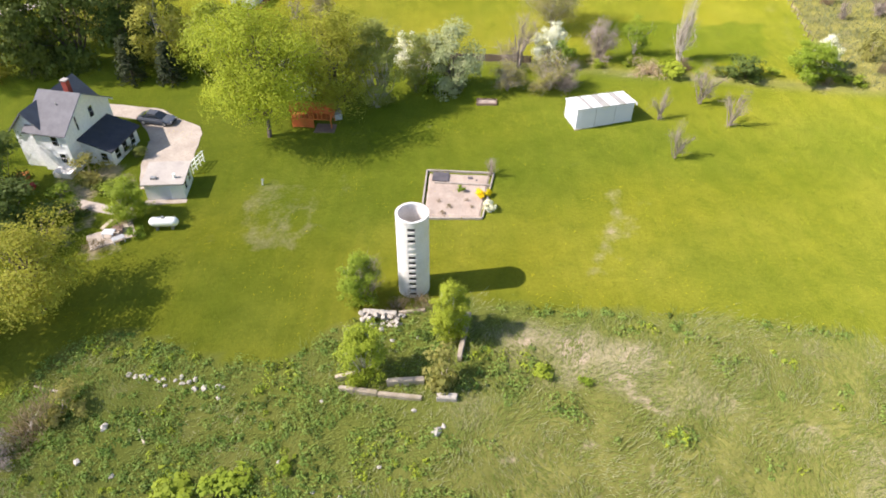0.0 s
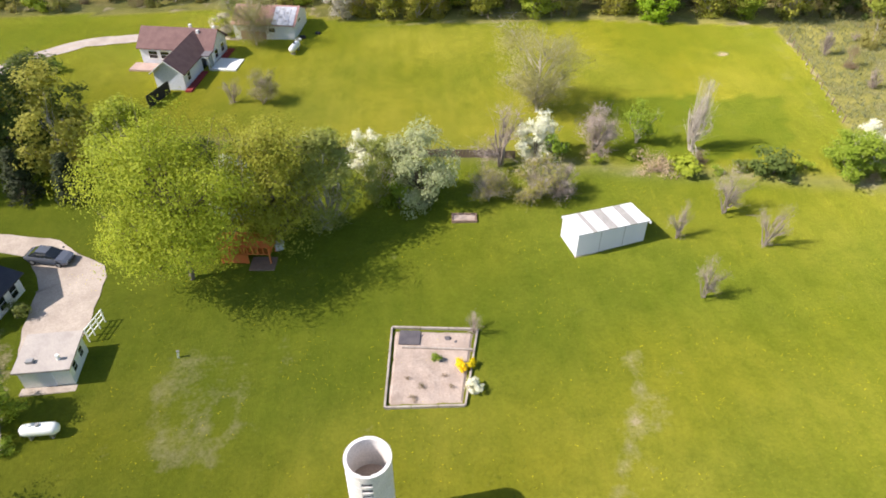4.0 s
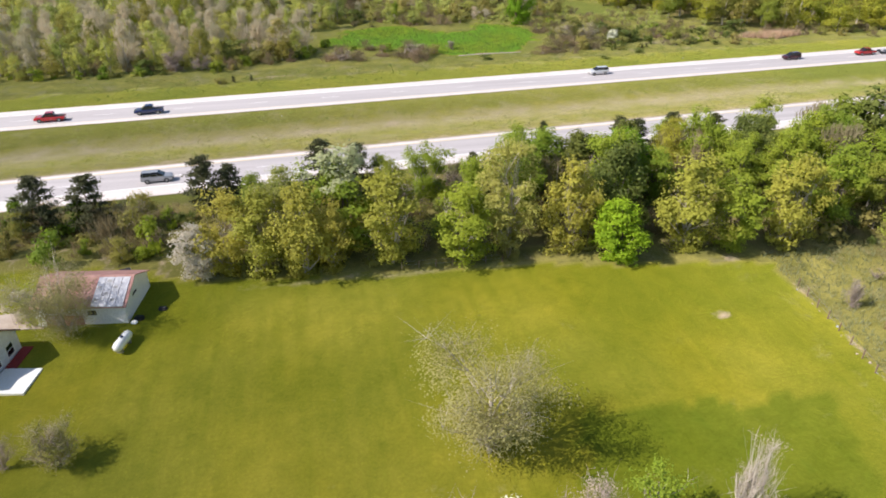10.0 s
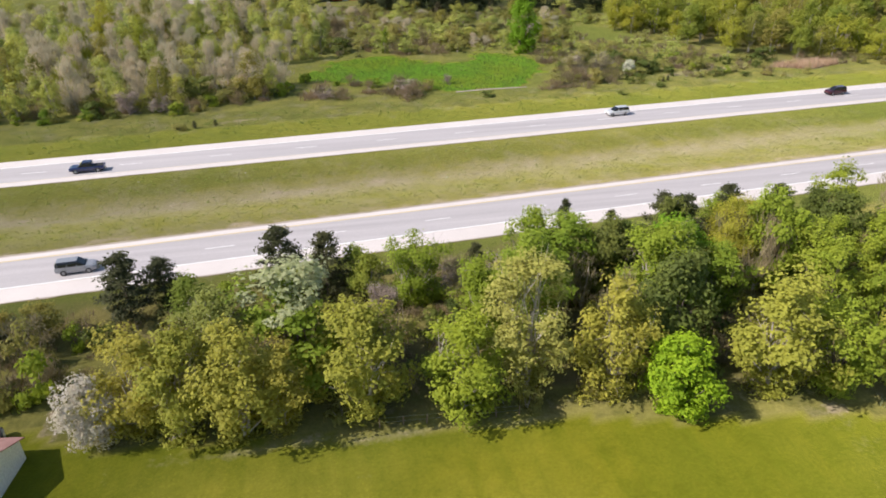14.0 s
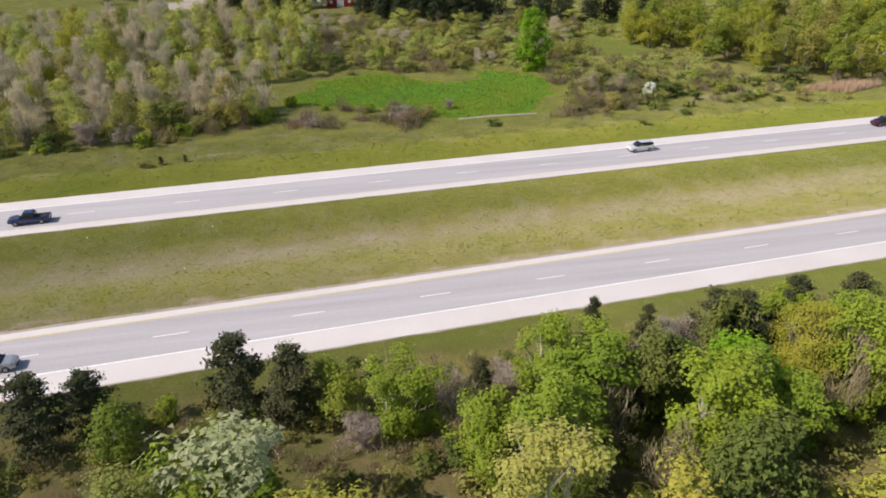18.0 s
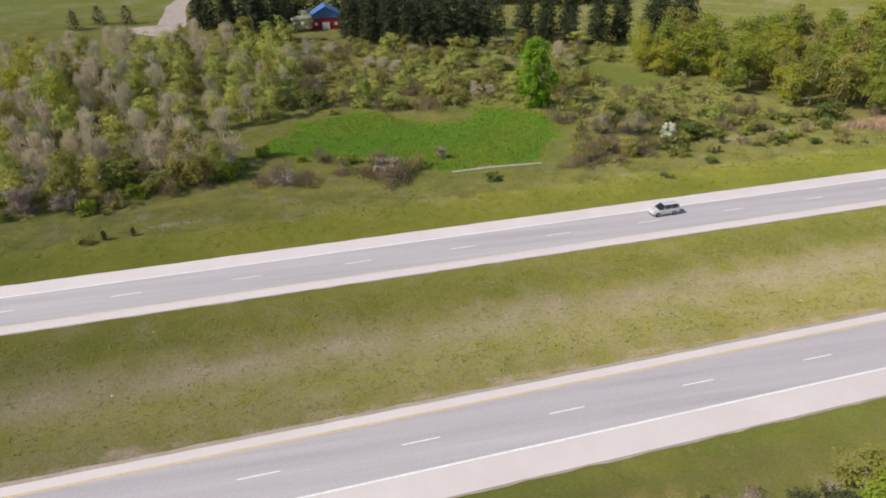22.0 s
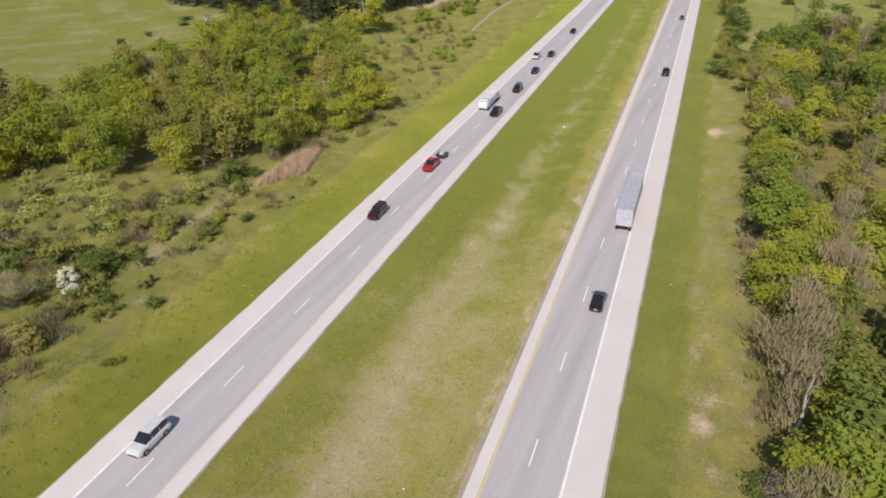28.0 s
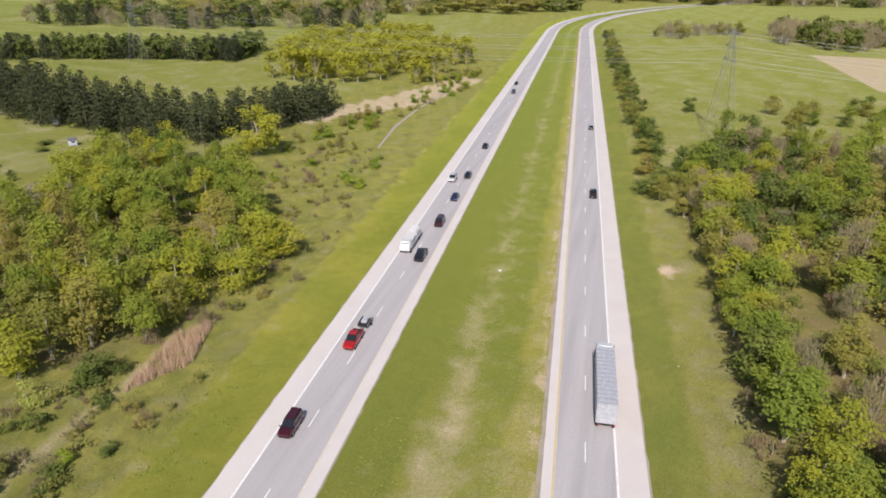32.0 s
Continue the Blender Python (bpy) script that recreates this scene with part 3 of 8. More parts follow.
    col = mix(t, math_node(t, "ADD", math_node(t, "MULTIPLY", rough, 0.2), 0.7), col, mix(t, 1.0, col, grain, "MULTIPLY"))
    link(t, col, p.inputs["Base Color"])
    p.inputs["Roughness"].default_value, p.inputs["Diffuse Roughness"].default_value = 0.9, 1.0
    p.inputs["Specular IOR Level"].default_value = 0.05
    p.inputs["Sheen Roughness"].default_value = 0.30
    link(t, math_node(t, "SUBTRACT", 1.0, math_node(t, "MULTIPLY", math_node(t, "MAXIMUM", rough, straw), 0.75)), p.inputs["Sheen Weight"])
    tint = mix(t, 1.0, col, (8.0, 7.6, 5.0), "MULTIPLY")
    link(t, tint, p.inputs["Sheen Tint"])
    bumped(t, p, fine.outputs[0], 0.4, 0.25)
    return m


def build_ground():
    xs = spaced([(-3000, 300), (-600, 60), (-120, 6), (-62, 1.1), (105, 2.0), (270, 6), (600, 30), (1500, 250), (4500, 250)])
    ys = spaced([(-3000, 300), (-300, 40), (30, 3), (62, 1.0), (184, 1.4), (330, 4), (480, 20), (900, 120), (4500, 200)])
    gx, gy = np.meshgrid(xs, ys)
    x, y = gx.ravel(), gy.ravel()
    c = covers(x, y)
    z = land(x, y) + c[:, 0] * 0.09 * smooth_noise(x, y, 2.6, 8) * (np.abs(x) < 58) * (y < 180)
    road = ((y > near_y(x) - 9.5) & (y < near_y(x) + 7)) | ((y > far_y(x) - 8) & (y < far_y(x) + 9))
    z = np.where(road, np.minimum(z, -0.02), z)
    me = bpy.data.meshes.new("ground")
    nx, ny = len(xs), len(ys)
    i = (np.arange(ny - 1)[:, None] * nx + np.arange(nx - 1)[None]).ravel()
    faces = np.stack([i, i + 1, i + nx + 1, i + nx], -1)
    me.vertices.add(len(x))
    me.vertices.foreach_set("co", np.stack([x, y, z], -1).astype(np.float32).ravel())
    me.loops.add(faces.size)
    me.loops.foreach_set("vertex_index", faces.astype(np.int32).ravel())
    me.polygons.add(len(faces))
    me.polygons.foreach_set("loop_start", (np.arange(len(faces)) * 4).astype(np.int32))
    me.update(calc_edges=True)
    a = me.color_attributes.new("cover", "FLOAT_COLOR", "POINT")
    a.data.foreach_set("color", c.astype(np.float32).ravel())
    me.attributes.new("litter", "FLOAT", "POINT").data.foreach_set("value", leaf_litter(x, y).astype(np.float32))
    me.polygons.foreach_set("use_smooth", np.ones(len(faces), bool))
    me.materials.append(ground_mat())
    return tagged(new("ground", me), "mown lawn, dry meadow and grassy verges", "ground", kind="structure")


build_ground()


# ---- builders ----
def obj(name, verts, faces, material, parent=None, label=""):
    me = bpy.data.meshes.new(name)
    me.from_pydata([tuple(v) for v in verts], [], [tuple(f) for f in faces])
    for mm in material if isinstance(material, (list, tuple)) else (material,):
        me.materials.append(mm)
    me.update()
    ob = new(name, me)
    ob.parent = parent
    return tagged(ob, label)


def part(name, bm, material, parent=None, label=""):
    me = bpy.data.meshes.new(name)
    bm.normal_update()
    bm.to_mesh(me)
    bm.free()
    me.materials.append(material)
    ob = new(name, me)
    ob.parent = parent
    return tagged(ob, label)


def thing(name, label, category, m=None, group=""):
    ob = new(name)
    if m is not None:
        ob.matrix_world = m
    return tagged(ob, label, category, group)


def block(x0, x1, y0, y1, z0, z1, bevel=0.0, bm=None, turn=None):
    out = bm or bmesh.new()
    geo = bmesh.ops.create_cube(out, size=1)["verts"]
    for v in geo:
        v.co = Vector(((x0 + x1) / 2 + v.co.x * (x1 - x0), (y0 + y1) / 2 + v.co.y * (y1 - y0), (z0 + z1) / 2 + v.co.z * (z1 - z0)))
    if turn:
        bmesh.ops.transform(out, matrix=turn, verts=geo)
    if bevel and bm is None:
        bmesh.ops.bevel(out, geom=list(out.edges), offset=bevel, segments=2, affect="EDGES")
    return out


def tube(bm, a, b, r0, r1, sides=6, ends=True):
    a, b = Vector(a), Vector(b)
    q = (b - a).to_track_quat("Z", "Y").to_matrix()
    rings = []
    for c, r in ((a, r0), (b, r1)):
        rings.append([bm.verts.new(c + q @ Vector((r * math.cos(6.2832 * k / sides), r * math.sin(6.2832 * k / sides), 0))) for k in range(sides)])
    for k in range(sides):
        bm.faces.new((rings[0][k], rings[0][(k + 1) % sides], rings[1][(k + 1) % sides], rings[1][k]))
    if ends:
        bm.faces.new(rings[1])
        bm.faces.new(rings[0][::-1])
    return bm


def prism(profile, x0, x1, bm=None):
    """A profile of (y, z) drawn out along x."""
    bm = bm or bmesh.new()
    a = [bm.verts.new((x0, y, z)) for y, z in profile]
    b = [bm.verts.new((x1, y, z)) for y, z in profile]
    n = len(profile)
    for k in range(n):
        bm.faces.new((a[k], a[(k + 1) % n], b[(k + 1) % n], b[k]))
    bm.faces.new(a[::-1])
    bm.faces.new(b)
    bmesh.ops.recalc_face_normals(bm, faces=list(bm.faces))
    return bm


# ---- plants ----
def quads_mesh(name, centres, size, material, rng, up=0.5, slim=0.75, heart=None, facing=None, corners=4):
    """One mesh of small leaves: a bent blade of three or four corners at each centre."""
    n = len(centres)
    nrm = rng.normal(size=(n, 3)) * (0.6 if facing is None else 0.38)
    nrm[:, 2] += up
    if facing is not None:
        nrm += facing
    elif heart is not None:
        out = np.asarray(centres) - heart
        nrm += out / (np.linalg.norm(out, axis=1)[:, None] + 1e-6)
    nrm /= np.linalg.norm(nrm, axis=1)[:, None] + 1e-9
    a = np.cross(nrm, rng.normal(size=(n, 3)))
    a /= np.linalg.norm(a, axis=1)[:, None] + 1e-9
    b = np.cross(nrm, a)
    s = (size * rng.uniform(0.6, 1.35, n))[:, None]
    c = np.asarray(centres)
    if corners == 4:
        v = np.stack([c - a * s, c - b * s * slim + nrm * s * 0.2, c + a * s, c + b * s * slim + nrm * s * 0.2], 1).reshape(-1, 3)
    else:
        v = np.stack([c - a * s * 1.2, c + a * s - b * s * slim * 1.2, c + a * s * 0.6 + b * s * slim * 1.4], 1).reshape(-1, 3)
    f = np.arange(corners * n, dtype=np.int32)
    me = bpy.data.meshes.new(name)
    me.vertices.add(corners * n)
    me.vertices.foreach_set("co", v.astype(np.float32).ravel())
    me.loops.add(corners * n)
    me.loops.foreach_set("vertex_index", f)
    me.polygons.add(n)
    me.polygons.foreach_set("loop_start", (np.arange(n) * corners).astype(np.int32))
    me.update(calc_edges=True)
    me.materials.append(material)
    return me


def stems_mesh(name, centres, size, material, rng, outward):
    """One mesh of thin upright shoots, each a sliver that runs out to a point."""
    n = len(centres)
    d = outward * 0.35 + rng.normal(size=(n, 3)) * 0.28 + (0, 0, 1)
    d /= np.linalg.norm(d, axis=1)[:, None]
    side = np.cross(d, rng.normal(size=(n, 3)))
    side /= np.linalg.norm(side, axis=1)[:, None] + 1e-9
    ln = (size * 5.0 * rng.uniform(0.5, 1.4, n))[:, None]
    c = np.asarray(centres) - d * ln * 0.5
    c[:, 2] = np.maximum(c[:, 2], 0.05)
    v = np.stack([c - side * size * 0.28, c + side * size * 0.28, c + d * ln], 1).reshape(-1, 3)
    me = bpy.data.meshes.new(name)
    me.vertices.add(3 * n)
    me.vertices.foreach_set("co", v.astype(np.float32).ravel())
    me.loops.add(3 * n)
    me.loops.foreach_set("vertex_index", np.arange(3 * n, dtype=np.int32))
    me.polygons.add(n)
    me.polygons.foreach_set("loop_start", (np.arange(n) * 3).astype(np.int32))
    me.update(calc_edges=True)
    me.materials.append(material)
    return me


def twig(bm, a, b, r):
    """A thin shoot of three sides that runs out to a point."""
    a, b = Vector(a), Vector(b)
    q = (b - a).to_track_quat("Z", "Y").to_matrix()
    ring = [bm.verts.new(a + q @ Vector((r * math.cos(2.0944 * k), r * math.sin(2.0944 * k), 0))) for k in range(3)]
    tip = bm.verts.new(b)
    for k in range(3):
        bm.faces.new((ring[k], ring[(k + 1) % 3], tip))


def limb(bm, a, b, r0, r1, rng, wander=0.08, sides=5):
    """A crooked, tapering limb in three lengths."""
    a, b = np.array(a, float), np.array(b, float)
    d = np.linalg.norm(b - a)
    pts = [a + (b - a) * k / 3 + (rng.normal(size=3) * wander * d if 0 < k < 3 else 0) for k in range(4)]
    for k in range(3):
        tube(bm, pts[k], pts[k + 1], r0 + (r1 - r0) * k / 3, r0 + (r1 - r0) * (k + 1) / 3, sides, False)
    return pts


def crown_clumps(rng, h, w, base, count, shape):
    """Leaf clumps gathered on boughs, so that the outline is uneven and gaps stay between them."""
    out = []
    per = 4
    while len(out) < count:
        u = rng.uniform(-1, 1)
        ang, rad = rng.uniform(0, 6.2832), rng.uniform(0.12, 1) ** 0.5
        prof = math.sqrt(max(0.0, 1 - u * u)) if shape == "round" else (1 - (u + 1) / 2) ** 0.8 + 0.12 if shape == "cone" else 0.35 + 0.65 * (u + 1) / 2 if shape == "vase" else (1 - abs(u) ** 2.6) * 0.95
        r = w / 2 * prof * rad * rng.uniform(0.8, 1.1)
        z = h * base + (u + 1) / 2 * h * (1 - base) * 0.95
        tip = np.array((r * math.cos(ang), r * math.sin(ang), z))
        for k in range(per):
            q = tip + np.clip(rng.normal(size=3), -1.6, 1.6) * (w * 0.085, w * 0.085, h * 0.06)
            out.append((q[0], q[1], min(q[2], h * 0.98)))
    return np.array(out[:count])


def make_tree(kind, seed):
    name, label, cat, leaf, bark, h, w, base, n, size, clumps, shape, twigs = KINDS[kind]
    rng = np.random.RandomState(seed)
    top = tagged(new(name), label, cat)
    cl = crown_clumps(rng, h, w, base, clumps, shape)
    bm = bmesh.new()
    tr = 0.017 * h + 0.05
    plain = kind[:2] == "f_" or kind.endswith("shrub")
    bare = kind in ("bare", "birch", "mauve", "haze", "tanshrub", "bush")
    stems = 1 if base > 0.1 or kind[:2] == "f_" else 3
    for s in range(stems):
        lean = rng.normal(size=2) * (0.03 * h if stems == 1 else 0.14 * w)
        stem = limb(bm, (lean[0] * 0.1, lean[1] * 0.1, -0.3), (lean[0], lean[1], h * (0.8 if stems == 1 else 0.55)), tr / stems ** 0.5, tr * 0.2, rng, 0.02, 4 if plain else 6)
    step = 8
    for c in cl[:: step if not bare else 2]:
        z0 = max(h * base * 0.7, c[2] - 0.30 * h) * rng.uniform(0.75, 1.0) if base > 0.1 and not plain else rng.uniform(0, 0.2 + base * 0.5) * h
        if plain:
            at = [np.interp(z0, [q[2] for q in stem], [q[k] for q in stem]) for k in (0, 1)]
            twig(bm, (at[0], at[1], z0), c, tr * 0.3)
            continue
        mid = limb(bm, (0, 0, z0), c * (1, 1, 0.98), tr * 0.33, tr * 0.06, rng, 0.06, 3)
        for k in range(int(round(twigs * (40 if bare else 16)))):
            q = mid[rng.randint(1, 4)]
            tip = np.array(c) + rng.normal(size=3) * w * 0.12 + (0, 0, 0.05 * h)
            twig(bm, q, tip, tr * (0.05 if bare else 0.075) + 0.008)
    part("trunk", bm, bark, top)
    per = max(1, n // clumps)
    spread = w * (0.056 if w > 12 else 0.10 if kind[:2] == "f_" else 0.072 if clumps > 45 else 0.11)
    heart = np.array((0, 0, h * (0.35 + 0.3 * base)))
    off = np.clip(rng.normal(size=(len(cl), per, 3)), -1.45, 1.45) * (spread, spread, spread * 0.7) * rng.uniform(0.7, 1.3, (len(cl), 1, 1))
    pts = (cl[:, None, :] + off).reshape(-1, 3)
    out = cl - heart
    out /= np.linalg.norm(out, axis=1)[:, None] + 1e-6
    facing = (off / spread * (0.28 if kind[:2] == "f_" else 0.45) + out[:, None, :] * 0.7).reshape(-1, 3)
    pts[:, 2] = np.maximum(pts[:, 2], 0.03 * h)
    if n:
        bloom = (pts[:, 2] > h * (0.72 + 0.08 * np.sin(pts[:, 0] * 2.1))) if kind == "mixblossom" else np.zeros(len(pts), bool)
        for nm, sel, mat in (("crown", ~bloom, leaf), ("blossom", bloom, LEAF["silver"])):
            if sel.any():
                if kind in ("f_grey", "f_bare", "brownshrub", "f_twigs"):
                    crown = new(nm, stems_mesh(nm, pts[sel], size, mat, rng, facing[sel]))
                else:
                    crown = new(nm, quads_mesh(nm, pts[sel], size, mat, rng, 0.35, 0.75, None, facing[sel], 4 if w > 9 else 3))
                crown.parent = top
    return top


def make_conifer(kind, seed):
    name, label, cat, leaf, bark, h, w, base, n, size, clumps, shape, twigs = KINDS[kind]
    rng = np.random.RandomState(seed)
    top = tagged(new(name), label, cat)
    bm = bmesh.new()
    limb(bm, (0, 0, -0.3), (0, 0, h * 0.97), 0.016 * h + 0.04, 0.02, rng, 0.004, 6)
    pts = []
    per = max(4, n // clumps)
    for k in range(clumps):
        u = (k + rng.uniform(0, 1)) / clumps
        z = h * (base + (1 - base) * u)
        ln = w / 2 * ((1 - u) ** 0.75 if shape == "cone" else (1 - u ** 2.6) ** 0.8 * rng.uniform(0.7, 1.05) if shape == "dome" else (1 - u ** 2.5) ** 0.7 * rng.uniform(0.5, 1.05)) + 0.03 * w
        ang = k * 2.4 + rng.uniform(-0.5, 0.5)
        tip = np.array((ln * math.cos(ang), ln * math.sin(ang), z + (0.10 if shape == "pine" else -0.16) * ln))
        if kind != "f_pine":
            twig(bm, (0, 0, z), tip * (0.9, 0.9, 1), 0.03 + 0.004 * h * (1 - u))
        s = rng.uniform(0.3, 1.0, per) ** 0.8
        pts.append(np.array((0, 0, z)) + (tip - (0, 0, z)) * s[:, None] + rng.normal(size=(per, 3)) * (0.058 * w, 0.058 * w, 0.017 * h))
    part("trunk", bm, bark, top)
    crown = new("crown", quads_mesh("crown", np.concatenate(pts), size, leaf, rng, 0.2, 0.45, np.array((0, 0, h * 0.3)), None, 3))
    crown.parent = top
    return top


# name, label, category, leaves, bark, height, width, clear stem, leaf count, leaf size, clumps, outline, twigginess
KINDS = {
    "maple": ("maple_tree", "large maple in fresh yellow-green spring leaf", "tree", LEAF["maple"], BARK, 15, 15, 0.30, 42000, 0.1, 340, "round", 0.25),
    "redmaple": ("maple_tree", "olive maple with reddish opening buds", "tree", LEAF["red"], BARK, 13, 10, 0.2, 17000, 0.11, 190, "full", 0.3),
    "green": ("deciduous_tree", "slim deciduous tree in light green leaf", "tree", LEAF["green"], BARK, 11, 6, 0.08, 7800, 0.125, 100, "full", 0.3),
    "dark": ("deciduous_tree", "broad tree in dense dark green leaf", "tree", LEAF["dark"], BARK, 12, 9, 0.05, 7500, 0.195, 120, "round", 0.2),
    "olive": ("woodland_tree", "woodland tree with olive-yellow young leaves", "tree", LEAF["olive"], PALE_BARK, 12, 7, 0.03, 8200, 0.135, 150, "full", 0.3),
    "olivetall": ("woodland_tree", "tall feathery tree with pale young leaves", "tree", LEAF["willow"], PALE_BARK, 16, 7, 0.06, 9000, 0.125, 140, "full", 0.4),
    "yellow": ("woodland_tree", "rounded tree in yellow-green leaf", "tree", LEAF["yellow"], PALE_BARK, 11, 7, 0.03, 9000, 0.13, 130, "round", 0.3),
    "bright": ("woodland_tree", "bushy tree in vivid green leaf", "tree", LEAF["bright"], BARK, 9, 6, 0.02, 9000, 0.135, 130, "full", 0.2),
    "silver": ("willow_tree", "rounded silvery grey-green leafed tree", "tree", LEAF["silver"], BARK, 8, 6.2, 0.02, 12000, 0.09, 150, "round", 0.2),
    "blossom": ("blossoming_tree", "small tree covered in white blossom", "tree", LEAF["white"], BARK, 6, 4.3, 0.06, 9000, 0.095, 140, "round", 0.2),
    "mixblossom": ("blossoming_tree", "green tree topped with white blossom", "tree", LEAF["green"], BARK, 13, 7, 0.05, 7500, 0.15, 120, "round", 0.3),
    "pink": ("blossoming_tree", "bushy tree in greyish pale pink blossom", "tree", LEAF["pink"], TWIG, 8, 5, 0.02, 4000, 0.11, 75, "full", 0.3),
    "willow": ("willow_tree", "wide open-crowned willow with thin pale leaves", "tree", LEAF["thin"], PALE_BARK, 10.5, 10, 0.12, 19000, 0.07, 190, "vase", 0.8),
    "bare": ("bare_tree", "leafless young tree with upswept grey twigs", "tree", LEAF["mauve"], BUD_TWIG, 6, 3.6, 0.06, 900, 0.028, 30, "full", 0.45),
    "mauve": ("bare_shrub", "rounded leafless shrub with mauve-brown buds", "shrub", LEAF["mauve"], BUD_TWIG, 5, 4.8, 0.05, 2600, 0.05, 60, "round", 0.7),
    "birch": ("bare_tree", "leafless pale birch with a straight stem", "tree", LEAF["mauve"], PALE_BARK, 8, 3.4, 0.10, 900, 0.035, 50, "cone", 0.45),
    "shrub": ("shrub", "rounded green shrub in young leaf", "shrub", LEAF["green"], BARK, 3, 3.4, 0.03, 760, 0.15, 36, "round", 0.2),
    "darkshrub": ("shrub", "low spreading shrub in dark green leaf", "shrub", LEAF["dark"], BARK, 3, 3.4, 0.03, 760, 0.15, 36, "round", 0.2),
    "oliveshrub": ("scrub_bush", "olive scrub bush with thin leaves", "shrub", LEAF["scrub"], TWIG, 3, 3.6, 0.03, 760, 0.14, 36, "round", 0.4),
    "brownshrub": ("bare_shrub", "brown leafless thicket bush", "shrub", LEAF["brown"], TWIG, 2.6, 4.0, 0.03, 800, 0.13, 36, "round", 0.5),
    "bush": ("scrub_bush", "spreading bush of grey branches with sparse olive leaves", "shrub", LEAF["scrub"], TWIG, 4.5, 4.5, 0.03, 2000, 0.075, 70, "round", 0.8),
    "haze": ("bare_tree", "spreading tree with a mauve haze of buds", "tree", LEAF["mauve"], BARK, 7, 7, 0.12, 7000, 0.06, 100, "vase", 0.5),
    "yellowshrub": ("yellow_bush", "yellow-green leafy bush in fresh leaf", "shrub", LEAF["yellow"], BARK, 2.6, 3.0, 0.03, 420, 0.18, 28, "round", 0.3),
    "forsythia": ("flowering_shrub", "bright yellow flowering garden shrub", "shrub", LEAF["forsythia"], BARK, 1.5, 1.5, 0.03, 800, 0.08, 22, "round", 0.3),
    "pine": ("pine_tree", "dark scots pine with ragged crown", "tree", LEAF["scots"], BARK, 9, 6.2, 0.12, 5600, 0.17, 34, "pine", 0),
    "whitepine": ("pine_tree", "tall broad dark pine with a dense ragged crown", "tree", LEAF["pine"], BARK, 13, 8.5, 0.06, 6000, 0.25, 150, "pine", 0),
    "spruce": ("spruce_tree", "dark conical spruce with drooping boughs", "tree", LEAF["pine"], BARK, 12, 5.0, 0.04, 2600, 0.26, 80, "cone", 0),
    "sapling": ("sapling_tree", "thin upright sapling in sparse yellow-green leaf", "tree", LEAF["yellow"], PALE_BARK, 5, 3, 0.08, 1500, 0.08, 44, "full", 0.5),
    "tanshrub": ("dry_shrub", "low rounded shrub of dry tan stems", "shrub", LEAF["reed"], TWIG, 2, 4, 0.02, 1600, 0.07, 44, "round", 0.5),
    "flame": ("deciduous_tree", "bushy spreading tree in lime-yellow new leaf", "tree", LEAF["yellow"], PALE_BARK, 8, 6, 0.06, 9000, 0.10, 130, "vase", 0.4),
    # plainer ones for the distance
    "f_green": ("ash_tree", "young woodland tree in light green leaf", "tree", LEAF["woodgreen"], PALE_BARK, 10, 6, 0.2, 2700, 0.185, 85, "full", 0.25),
    "f_yellow": ("field_maple", "woodland tree in yellow-green spring leaf", "tree", LEAF["woodyellow"], PALE_BARK, 11, 7, 0.18, 2700, 0.195, 85, "round", 0.25),
    "f_olive": ("poplar_tree", "thin woodland tree with olive buds", "tree", LEAF["woodolive"], PALE_BARK, 10, 5, 0.16, 2400, 0.155, 80, "full", 0.45),
    "f_scrub": ("hawthorn_tree", "scrubby tree with sparse dull green leaves", "tree", LEAF["woodolive"], PALE_BARK, 8, 5, 0.08, 2200, 0.155, 80, "full", 0.4),
    "f_bare": ("bare_woodland_tree", "leafless grey-brown woodland tree", "tree", LEAF["baretop"], PALE_BARK, 9, 5, 0.05, 1500, 0.17, 60, "full", 0.6),
    "f_grey": ("bare_woodland_tree", "leafless pale grey woodland tree", "tree", LEAF["palebare"], PALE_BARK, 9, 5, 0.05, 1700, 0.17, 60, "full", 0.6),
    "f_hazel": ("hawthorn_tree", "thin tree with pale olive young leaves", "tree", LEAF["hazel"], PALE_BARK, 9, 5, 0.1, 1700, 0.16, 75, "full", 0.4),
    "f_dark": ("thicket_tree", "dense broad tree in dark green leaf", "tree", LEAF["dark"], BARK, 8, 6, 0.02, 1500, 0.225, 64, "round", 0.2),
    "f_brush": ("brush", "low tangled brush of olive twigs", "shrub", LEAF["scrub"], TWIG, 2.4, 4.0, 0.02, 200, 0.20, 24, "round", 0.2),
    "f_twigs": ("brush", "low tangled brush of brown twigs", "shrub", LEAF["brown"], TWIG, 2.2, 4.0, 0.02, 240, 0.17, 24, "round", 0.2),
    "f_pale": ("brush", "low tangled brush of pale olive shoots", "shrub", LEAF["hazel"], TWIG, 2.4, 4.0, 0.02, 260, 0.17, 24, "round", 0.2),
    "f_weed": ("brush", "low dark green bramble brush", "shrub", LEAF["dark"], BARK, 1.6, 3.6, 0.02, 180, 0.2, 22, "round", 0.0),
    "f_pine": ("plantation_pine", "dark plantation pine in a dense stand", "tree", LEAF["pine"], BARK, 13, 7, 0.03, 800, 0.36, 60, "dome", 0),
}
PROTO, USED, RNG = {}, {}, np.random.RandomState(5)


